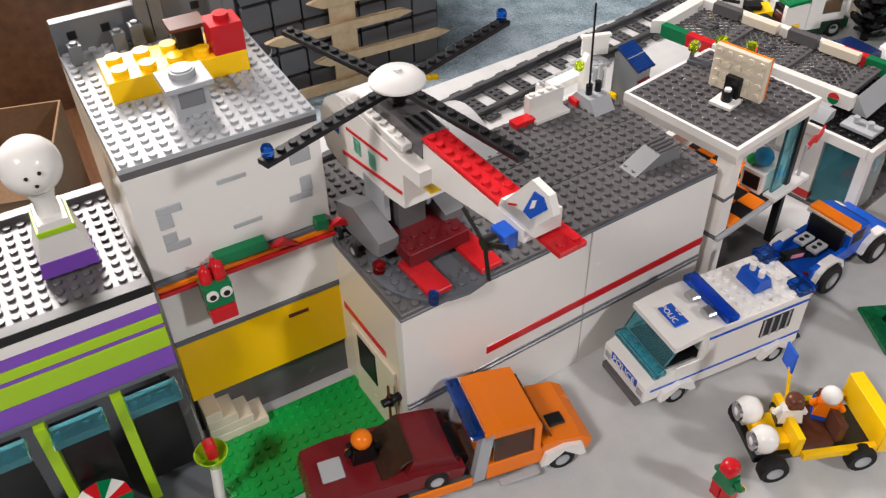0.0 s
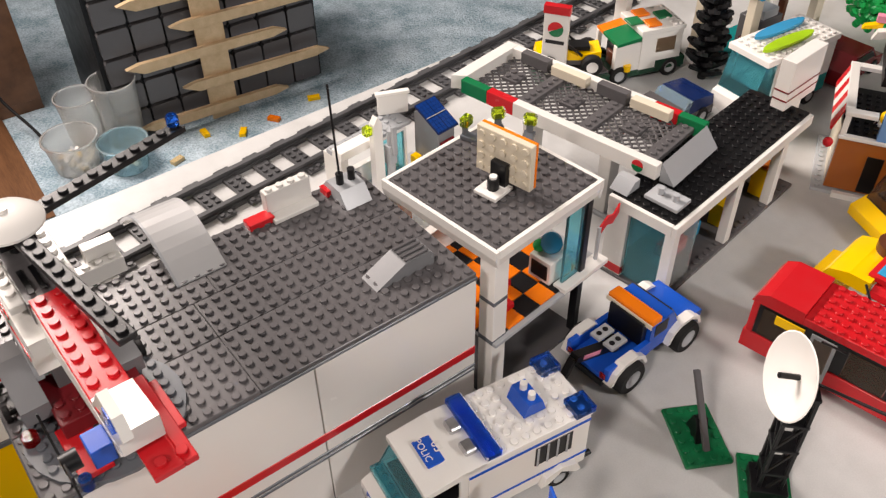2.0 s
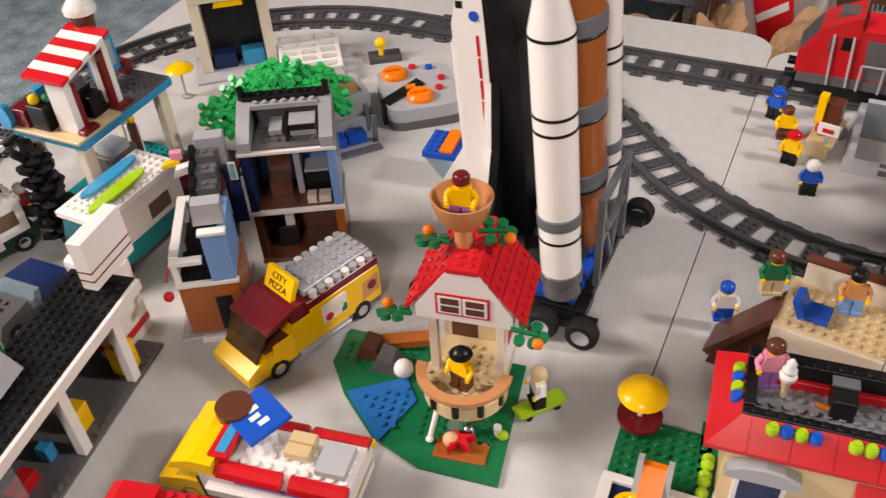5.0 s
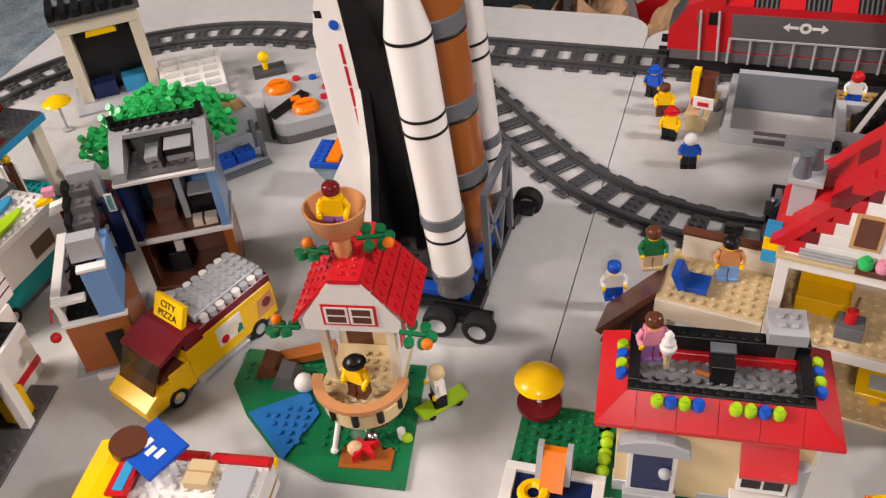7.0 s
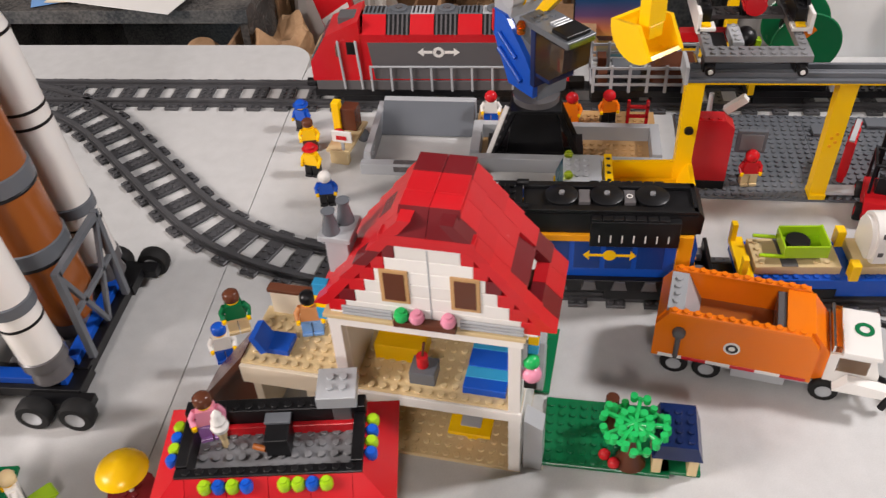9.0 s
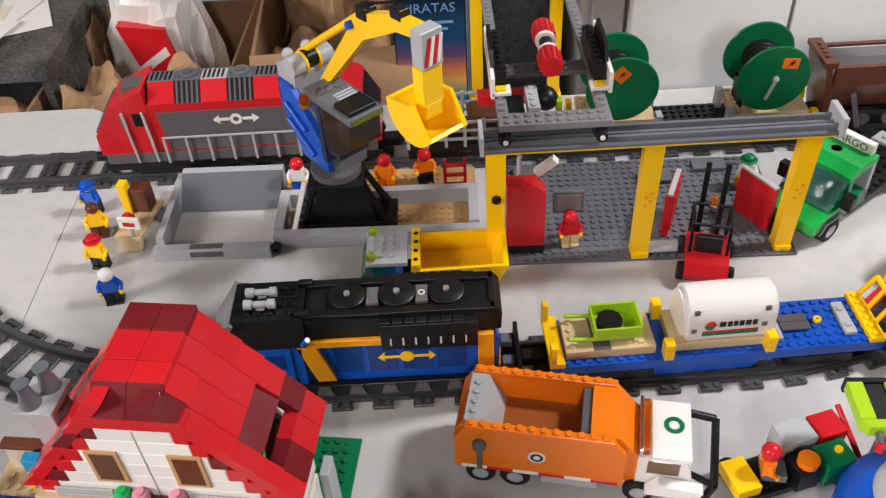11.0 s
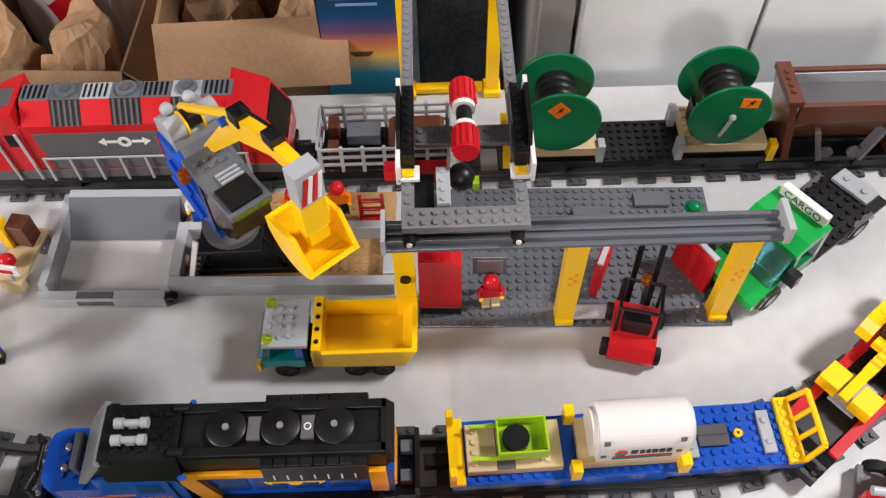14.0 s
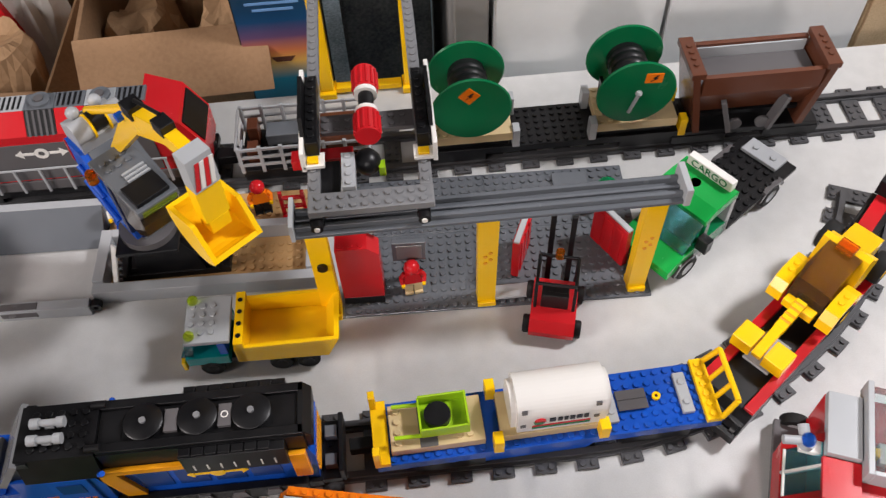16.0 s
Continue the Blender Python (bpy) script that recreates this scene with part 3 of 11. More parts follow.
# ---- white hospital block with the helicopter on it ----
def clinic():
    t = thing("toy_clinic", "long white toy building with red stripe and dark studded roof", "toy building", -0.8637, -1.0586, 93)
    w = Geo("white")
    w.box(0, 0, 0, 17.9, 1, 15.6).box(18, 0, 0, 32, 1, 15.6)
    part("wall", w, t, "smooth white front wall panels")
    part("wall", Geo("cream").box(0, 1.02, 0, 1, 20, 15.6), t, "cream side wall")
    part("wall", Geo("white").box(31, 1.02, 0, 32, 16, 15.6), t)
    part("wall", Geo("white").box(6.5, 15, 0, 30.9, 16, 15.6).box(1.02, 19, 0, 6.4, 20, 15.6), t)
    part("stripe", Geo("red").box(7.6, -0.05, 7.5, 32, 0.1, 8.4), t, "red stripe")
    part("stripe", Geo("sandblue").box(0, -0.08, 5.5, 32, 0.1, 5.8).box(0, -0.08, 5.95, 32, 0.1, 6.3), t, "grey double stripe")
    part("stripe", Geo("red").box(-0.05, 3, 9.0, 0.1, 10, 9.7), t, "red stripe")
    part("edge", Geo("sandblue").box(-0.06, -0.06, 15.6, 32.06, 16.06, 15.9).box(-0.06, 16, 15.6, 7.06, 20.06, 15.9), t)
    for x0, nx, y0, ny in ((0, 14, 0, 6), (14, 18, 0, 6), (0, 14, 6, 4), (14, 18, 6, 4), (6, 10, 10, 6), (16, 16, 10, 6), (0, 6, 10, 10)):
        part("roof_plate", Geo("dgrey").box(x0 + 0.015, y0 + 0.015, 15.9, x0 + nx - 0.015, y0 + ny - 0.015, 16.3).studs(x0, y0, nx, ny, 16.3), t)
    door = part("door", Geo("cream").box(-0.3, 1.5, 0.4, 0, 8.5, 8.6), t, "cream door with dark window")
    part("window", Geo("black").box(-0.36, 4.5, 4.2, -0.1, 7.5, 8.0), door)
    for z in (2.2, 6.2):
        part("hinge", Geo("black").cyl(1.2, z, -1.6, 0, 0.35, axis="x").cyl(-0.9, 1.2, z - 0.5, z + 0.5, 0.3), t)
    part("latch_rod", Geo("brown").bar((-1.0, 1.2, 0.8), (-1.0, 1.2, 8.0), 0.12), t)
    v = part("vent", Geo("mgrey").prism([(0, 0), (5.2, 0), (5.2, 0.95), (4.9, 1.3), (2.6, 1.3)], 0, 2.0, "y"), t, "grey sloped roof vent", off(25.0, 2.85, 16.3))
    for k in range(4):
        part("slat", Geo("dgrey").box(2.7, 0.12 + 0.5 * k, 1.3, 4.8, 0.36 + 0.5 * k, 1.55), v)
    a = part("antenna_base", Geo("grey").prism([(0, 0), (4, 0), (3, 1.3), (1, 1.3)], 0, 2.4, "x"), t, "light grey sloped block", off(28.4, 12.0, 16.3, 0, 0, 0))
    part("antenna", Geo("black").cyl(0.7, 2, 1.3, 2.3, 0.32).bar((0.7, 2, 2.2), (0.5, 2, 10.5), 0.1), a)
    part("antenna", Geo("black").cyl(1.8, 2, 1.3, 2.3, 0.32), a)
    arc = [(12.2 + 11.8 * k / 14, 16.4 - 1.6 * k / 14 + 2.9 * math.sin(math.pi * k / 14)) for k in range(15)]
    part("curved_panel", Geo("silver").prism(arc + [(y, z - 0.5) for y, z in arc[::-1]], 14.0, 17.8, "x"), t, "shiny light grey curved panel")
    part("panel_rib", Geo("grey").prism([(y, z + 0.08) for y, z in arc] + [(y, z - 0.3) for y, z in arc[::-1]], 13.8, 14.0, "x"), t)
    part("white_brick", Geo("white").box(7.4, 16.6, 16.0, 11.8, 17.6, 17.4).studs(7.6, 16.6, 4, 1, 17.4), t, "white brick row")
    part("white_brick", Geo("white").box(9.4, 17.7, 16.0, 11.8, 18.7, 18.4), t)
    part("parapet", Geo("white").box(23, 15.1, 16.3, 27, 16, 18.6).studs(23, 15.05, 4, 1, 18.6).box(23, 14, 16.3, 27, 15.1, 16.7), t, "white upright panel")
    for x in (21, 28):
        part("plate", Geo("red").box(x, 14.4, 16.3, x + 2.2, 15.6, 16.9), t, "red plate")
    return t


clinic()


def helicopter():
    t = thing("toy_helicopter", "white and red toy rescue helicopter with black rotor", "toy helicopter", -0.922, -1.023, 4, 0.1304)
    body = part("body", Geo("white").prism([(-9.2, 6.4), (-8.9, 8.2), (-7.8, 9.8), (-6.0, 11.0), (-4.0, 11.2), (3.2, 10.4), (5.6, 10.6), (5.6, 9.4), (3.4, 9.2), (3.4, 6.2), (-6.2, 4.4), (-8.6, 4.9)], -2.0, 2.0), t, "white hull with red pinstripes")
    part("pinstripe", Geo("red").prism([(-5.6, 5.9), (3.2, 7.3), (3.2, 7.6), (-5.6, 6.2)], -2.06, -1.95), body)
    part("pinstripe", Geo("red").prism([(-4.6, 8.6), (1.4, 9.2), (1.4, 9.45), (-4.6, 8.85)], -2.06, -1.95), body)
    part("hull_edge", Geo("white").box(-4.4, -1.95, 11.0, 3.4, -1.1, 11.5).studs(-4.2, -2.0, 7, 1, 11.5), body, "white studded edge")
    part("hull_edge", Geo("white").box(-4.4, 1.1, 11.0, 3.4, 1.95, 11.5).studs(-4.2, 1.0, 7, 1, 11.5), body, "white studded edge")
    for x in (-3.6, -1.4):
        part("side_window", Geo("glassgreen").box(x, -2.06, 7.2, x + 1.0, -1.95, 8.5), body)
    part("windscreen", Geo("glassblue").prism([(-9.3, 6.6), (-9.0, 8.2), (-8.0, 9.7), (-7.8, 9.2), (-8.7, 7.8), (-8.9, 6.4)], -1.6, 1.6), body)
    part("badge", Geo("blue").box(-6.8, -2.06, 7.4, -6.0, -1.95, 8.4), body)
    part("engine_cowl", Geo("dgrey").prism([(-3.4, 11.2), (-2.4, 12.3), (1.5, 12.5), (4.6, 12.3), (4.6, 10.8), (-3.4, 10.9)], -1.1, 1.1), t, "dark grey engine cowl")
    for k in range(3):
        part("grille_slat", Geo("black").box(2.0, -0.8 + 0.65 * k, 12.5, 4.2, -0.5 + 0.65 * k, 12.56, 0.01), t)
    boom = part("tail_boom", Geo("white").prism([(3.4, 9.0), (4.2, 12.0), (15.5, 12.0), (15.5, 11.0)], -1.02, 1.02), t, "white tail boom")
    part("boom_plate", Geo("red").box(4.4, -1, 12.02, 13.0, 1, 12.4).studs(4.4, -1, 8, 2, 12.4), boom, "red studded plate")
    part("tail_cap", Geo("white").prism([(12.8, 12.0), (13.2, 12.9), (16.4, 13.4), (16.4, 12.0)], -1.0, 1.0), boom, "white tail cap")
    part("tail_fin", Geo("white").prism([(13.0, 12.3), (15.9, 12.3), (17.9, 14.6), (17.4, 15.7), (15.9, 15.9)], -1.0, -0.5), t, "white fin with blue print")
    part("fin_print", Geo("blue").prism([(15.3, 13.3), (16.0, 13.2), (17.4, 14.8), (17.0, 15.4), (16.2, 15.3)], -1.05, -1.0).use("white").prism([(15.9, 13.9), (16.3, 14.2), (16.5, 14.9), (16.1, 14.6)], -1.07, -1.05), t, "blue star print")
    part("fin_mark", Geo("red").prism([(13.9, 12.9), (14.7, 13.3), (14.7, 13.45), (13.9, 13.05)], -1.05, -1.0), t)
    part("tailplane", Geo("red").box(12.0, 1.04, 11.2, 18.0, 1.7, 11.6).box(15.6, -0.4, 11.2, 18.0, 1.04, 11.6).studs(16.9, -0.3, 1, 2, 11.6), t, "red tailplane")
    part("tail_block", Geo("blue").box(13.6, -2.1, 10.4, 15.0, -1.04, 11.6), t)
    tr = part("tail_rotor", Geo("black").cyl(14.6, 11.4, -3.3, -2.5, 0.5, axis="y"), t, "black tail rotor")
    for a in (30, 150, 280):
        part("tail_blade", Geo("black").beam((14.6, -3.2, 11.4), (14.6 + 2.6 * math.cos(radians(a)), -3.2, 11.4 + 2.6 * math.sin(radians(a))), 0.12, 0.4), tr)
    part("mast", Geo("black").cyl(0, 0, 12.3, 14.0, 0.5).box(-1, -1, 13.2, 1, 1, 13.7), t)
    rotor = part("rotor_hub", Geo("white").lathe([(0, 14.1), (2.0, 14.2), (2.0, 14.35), (1.5, 14.85), (0.5, 15.05), (0.3, 15.05), (0.3, 15.25), (0, 15.25)], n=24), t, "round white hub dish")
    for a in (105, 193, 285, 8):
        p = part("rotor_blade", Geo("black").box(0.5, -0.5, 0, 12, 0.5, 0.4).studs(2, -0.5, 10, 1, 0.4), rotor, "", off(0, 0, 13.75, 0, 0, a))
        if a in (105, 285):
            part("tip_light", Geo("glassdeep").lathe([(0.4, 0), (0.4, 0.5), (0.3, 0.7), (0, 0.7)], 11.5, 0, 0.6), p, "clear blue light")
    for s in (-1, 1):
        part("side_pod", Geo("mgrey").prism([(-4.2, 1.0), (-3.6, 0.8), (1.2, 1.2), (2.2, 1.6), (2.4, 3.0), (-1.4, 4.0), (-4.2, 2.9)], s * 2.1, s * 3.8), t, "grey side pod")
        part("pod_strut", Geo("grey").box(-2.5, s * 1.6, 3.0, 0.5, s * 2.1, 6.0), t)
        wheel(t, -0.6, s * 4.4, 0.6, 0.4, "grey", 0.6)
        wheel(t, -3.2, s * 4.4, 0.6, 0.4, "grey", 0.6)
        for x in (-3.2, -0.6):
            part("axle", Geo("black").bar((x, s * 3.4, 0.6), (x, s * 4.4, 0.6), 0.2), t)
    part("cabin_bulkhead", Geo("dgrey").box(-3.4, -1.2, 0.4, 1.0, 1.2, 4.9), t)
    part("rear_deck", Geo("dred").box(-0.6, -2.2, 1.0, 4.0, 3.2, 2.2).studs(1.8, -2.2, 2, 5, 2.2), t, "dark red rear deck")
    for y in (-2.6, 2.0):
        part("ramp", Geo("red").box(2.8, y, 0.5, 7.2, y + 2.0, 0.95), t, "red ramp plate")
        part("ramp_base", Geo("dgrey").box(3.0, y + 0.3, 0, 6.4, y + 1.7, 0.48), t)
    part("fitting", Geo("yellow").box(3.5, -0.6, 7.6, 4.7, 0.4, 9.0), t)
    pl = Geo("sandblue").cyl(3.0, 0.4, 0, 0.3, 5.0, n=20)
    for i in range(-4, 5):
        for j in range(-4, 5):
            if 2.6 < math.hypot(i, j) < 4.5:
                pl.studs(3.0 + i - 0.5, 0.4 + j - 0.5, 1, 1, 0.3)
    part("landing_plate", pl, t, "dark round plate")
    part("fitting", Geo("glassdeep").cyl(7.4, -2.4, 0.3, 1.2, 0.4), t)
    part("fitting", Geo("glassred").cyl(2.2, -3.9, 0.3, 1.0, 0.5), t)
    return t

helicopter()


def grey_house():
    t = thing("toy_house", "tall toy building with yellow, white and grey walls", "toy building", -0.953, -1.1745, 90)
    W, D = 14, 18
    part("wall", Geo("dgrey").box(0, 0, 0, W, 1, 4.6), t, "dark plinth")
    part("wall", Geo("yellow").box(0, -0.6, 4.6, W, 1, 11.2), t, "smooth yellow wall")
    part("ledge", Geo("sandblue").box(0, -0.7, 11.2, W, 1, 11.7), t)
    part("wall", Geo("white").box(0, -0.6, 11.7, W, 1, 17.0), t)
    for k, (m, z) in enumerate((("red", 17.0), ("orange", 17.4), ("sandblue", 17.8))):
        part("band", Geo(m).box(0, -1.3 + 0.2 * k, z, W, 1, z + 0.38), t)
    part("wall", Geo("white").box(0, -0.6, 18.2, W, 1, 27.2), t, "white upper wall with grey bricks")
    for x, z, w, h in ((1.5, 23.6, 1.8, 0.7), (1.5, 22.4, 1.0, 1.2), (1.5, 20.4, 1.8, 0.7), (1.5, 21.1, 1.0, 0.9), (6.0, 24.6, 2.2, 0.4), (6.5, 20.4, 2.2, 0.4), (11.5, 24.2, 1.6, 1.2), (11.0, 21.0, 1.8, 0.6), (12.0, 21.6, 0.9, 1.4)):
        part("brick", Geo("grey").box(x, -0.66, z, x + w, -0.4, z + h), t)
    part("brick", Geo("brown").box(9.2, -0.66, 9.6, 11.0, -0.4, 10.0), t)
    part("wall", Geo("cream").box(0, 1.02, 0, 1, D, 27.2), t)
    part("wall", Geo("cream").box(W - 1, 1.02, 0, W, D, 27.2), t)
    part("wall", Geo("grey").box(1.02, D - 1, 0, W - 1.02, D, 27.2), t)
    part("edge", Geo("dgrey").box(0, -0.6, 27.2, W, D, 27.75), t)
    part("roof_plate", Geo("grey").box(0, -0.6, 27.75, W, D, 28.15).studs(0, -0.6, W, 18, 28.15), t, "light grey studded roof")
    part("battlement", Geo("sandblue").box(0, D - 1, 28.15, W, D, 30.9), t, "grey rear parapet with square holes")
    for x in (1.0, 3.6, 7.6, 10.8):
        part("hole", Geo("black").box(x, D - 1.06, 29.3, x + 0.7, D - 0.9, 30.0), t)
    for x, y, hh in ((0.6, 15.2, 1.6), (4.0, 15.6, 1.6), (5.4, 15.4, 2.0), (6.2, 16.0, 4.4), (7.3, 16.0, 4.4), (12.0, 16.0, 3.4), (13.0, 16.0, 3.4)):
        part("column_block", Geo("sandblue").box(x, y - 0.5, 28.15, x + 1, y + 0.5, 28.15 + hh).studs(x, y - 0.5, 1, 1, 28.15 + hh), t, "grey column block")
    y = thing("toy_bricks", "large yellow toy brick with a red brick on it", "toy brick", -1.029, -1.118, 88, 0.2252)
    part("brick", Geo("yellow").box(-5.1, -2.1, 0, 5.1, 2.1, 1.7), y, "large yellow brick")
    for i in range(5):
        for j in range(2):
            part("stud", Geo("yellow").cyl(-4 + 2 * i, -1 + 2 * j, 1.7, 2.15, 0.62), y)
    part("brick", Geo("red").box(2.7, -2.1, 1.72, 5.1, 0.2, 4.0).cyl(3.9, -0.9, 4.0, 4.45, 0.6), y, "red brick")
    part("brick", Geo("black").box(0.6, 0.3, 1.72, 2.6, 2, 3.2).use("brown").box(0.2, 0.0, 3.2, 3.0, 2.2, 3.5), y)
    c = thing("toy_cooler", "light grey toy rooftop cooler with dark front panel", "rooftop cooler", -0.989, -1.1225, 90, 0.2252)
    part("case", Geo("grey").box(-1.3, -1.4, 0, 1.3, 1.2, 2.2).box(-1.7, -1.7, 2.2, 1.7, 1.4, 2.6), c)
    part("fan", Geo("grey").cyl(0, 0, 2.6, 3.1, 0.95).cyl(0, 0, 3.1, 3.2, 0.75), c)
    part("panel", Geo("mgrey").box(-0.9, -1.46, 0.8, 0.9, -1.3, 2.0), c)


grey_house()


def purple_shop():
    t = thing("toy_shop", "toy shop front with purple and lime stripes over glass doors", "toy building", -0.918, -1.3065, 90)
    L, D = 16, 13
    z = 13.0
    for m, h in (("sandblue", 0.5), ("purple", 1.9), ("lime", 1.9), ("purple", 0.35), ("lime", 0.95), ("purple", 1.0), ("white", 1.0), ("black", 0.8)):
        part("stripe", Geo(m).box(0, -0.02 * (z > 20), z, L, 1, z + h - 0.02), t)
        z += h
    part("roof_plate", Geo("dgrey").box(0, 1.02, 20.0, L, D, 20.4).studs(0, 1.05, L, 12, 20.4), t, "dark grey studded roof")
    part("wall", Geo("dgrey").box(0, D, 0, L, D + 1, 21), t)
    part("wall", Geo("dgrey").box(L - 1, 1.02, 0, L, D - 0.02, 19.9), t)
    for x in (0.3, 5.6, 10.9):
        d = part("display_window", Geo("black").box(x + 0.9, 0.2, 2, x + 4.3, 0.6, 12.0), t, "dark glass shop window")
        part("window_post", Geo("lime").box(x, -0.5, 0, x + 0.8, 0.9, 12.9), t, "lime post")
        part("awning", Geo("glassblue").box(x + 0.8, -1.6, 11.4, x + 4.6, 0.1, 12.2).studs(x + 0.8, -1.6, 4, 1, 12.2), t, "clear teal awning")
    part("floor", Geo("sandblue").box(0, -4, 0, L, D, 0.4), t)
    p = thing("toy_bowling_pin", "large white toy bowling pin with purple and lime bands", "rooftop sign", -0.9695, -1.2125, 90, 0.1662)
    part("base", Geo("purple").prism([(-1.95, 0), (1.95, 0), (1.8, 1.25), (-1.8, 1.25)], -1.5, 1.5), p, "purple base")
    part("body", Geo("white").prism([(-1.8, 1.25), (1.8, 1.25), (0.95, 4.3), (-0.95, 4.3)], -1.4, 1.4), p)
    part("band", Geo("lime").box(-1.25, -1.48, 3.3, 1.25, 1.48, 3.75), p)
    part("neck", Geo("white").lathe([(0, 4.3), (0.8, 4.3), (0.75, 5.4), (1.0, 6.3), (0, 6.3)], n=20), p)
    part("head", Geo("white").ball(0, 0, 8.05, 2.0, 24), p, "white ball")
    for x, z in ((-0.5, 8.3), (0.35, 8.45), (-0.05, 7.6)):
        part("hole", Geo("black").ball(x, -1.93, z, 0.14, 8), p, "dark finger hole")
    u = thing("toy_parasol", "small toy parasol striped red, white and green", "parasol", -0.9, -1.245, 0, 0.0032)
    part("pole", Geo("white").cyl(0, 0, 0, 4.2, 0.2), u)
    for k in range(12):
        g = Geo(("red", "white", "green")[k % 3])
        a, b = radians(30 * k), radians(30 * k + 30)
        g.prism([(0, 0), (2.2 * math.cos(a), 2.2 * math.sin(a)), (2.2 * math.cos(b), 2.2 * math.sin(b))], 4.2, 4.45, "z")
        part("gore", g, u)
    yard = solo("baseplate", Geo("bgreen").box(0, 0, 0, 9, 14.5, 0.3).studs(0, 0, 9, 14, 0.3), "bright green studded baseplate between the buildings", "baseplate", -0.9435, -1.1770, 0)
    fl = thing("toy_flower_stand", "white toy stand holding a red flower in a lime cup", "toy stand", -0.8925, -1.182, 0, 0.0032)
    part("handle", Geo("white").bar((0, 0, 0), (0.3, 0.4, 4.6), 0.45), fl, "white ribbed handle")
    part("cup", Geo("lime").lathe([(0.3, 4.4), (1.3, 6.4), (1.2, 6.4), (0.2, 4.7)], 0.3, 0.4, 0, 16), fl, "lime cup")
    part("bloom", Geo("red").box(-0.3, 0, 6.0, 0.9, 0.9, 7.6, 0.2), fl, "red bloom")
    st = thing("toy_stairs", "small cream toy staircase", "stairs", -0.934, -1.172, 90, 0.0024)
    for k in range(4):
        part("step", Geo("cream").box(0, 0, 0.01 + 1.0 * k, 5 - 1.2 * k, 3.0, 0.99 + 1.0 * k), st)
    s = thing("toy_dragon", "green and red toy dragon lying on the ledge", "toy dragon", -0.9345, -1.1435, 90, 0.1165)
    part("head", Geo("green").box(-1.05, -0.7, 1.3, 1.05, 0.9, 3.3), s)
    part("jaw", Geo("red").box(-1.0, -0.9, 0.0, 1.0, 0.6, 1.28), s, "red snout")
    for x in (-0.52, 0.52):
        part("eye", Geo("white").cyl(x, 2.6, -0.85, -0.7, 0.46, axis="y").use("black").cyl(x, 2.55, -0.9, -0.85, 0.25, axis="y"), s)
        part("horn", Geo("red").lathe([(0.5, 0), (0.45, 0.9), (0, 1.7)], x, 0.3, 3.3), s)
    part("body", Geo("green").beam((0.6, 1.3, 4.1), (4.6, 1.25, 4.1), 0.9, 0.9), s)
    part("collar", Geo("red").beam((0.2, 0.7, 3.2), (0.8, 1.2, 4.2), 0.8, 0.8), s)
    part("tail", Geo("green").beam((8.6, 1.25, 4.1), (9.6, 1.2, 4.0), 0.9, 0.9), s)
    for x in (4.8, 9.5):
        part("claw", Geo("red").prism([(x, 3.7), (x + 1.1, 4.1), (x + 2.2, 3.1), (x + 1.0, 3.5)], 0.7, 1.2), s)


purple_shop()


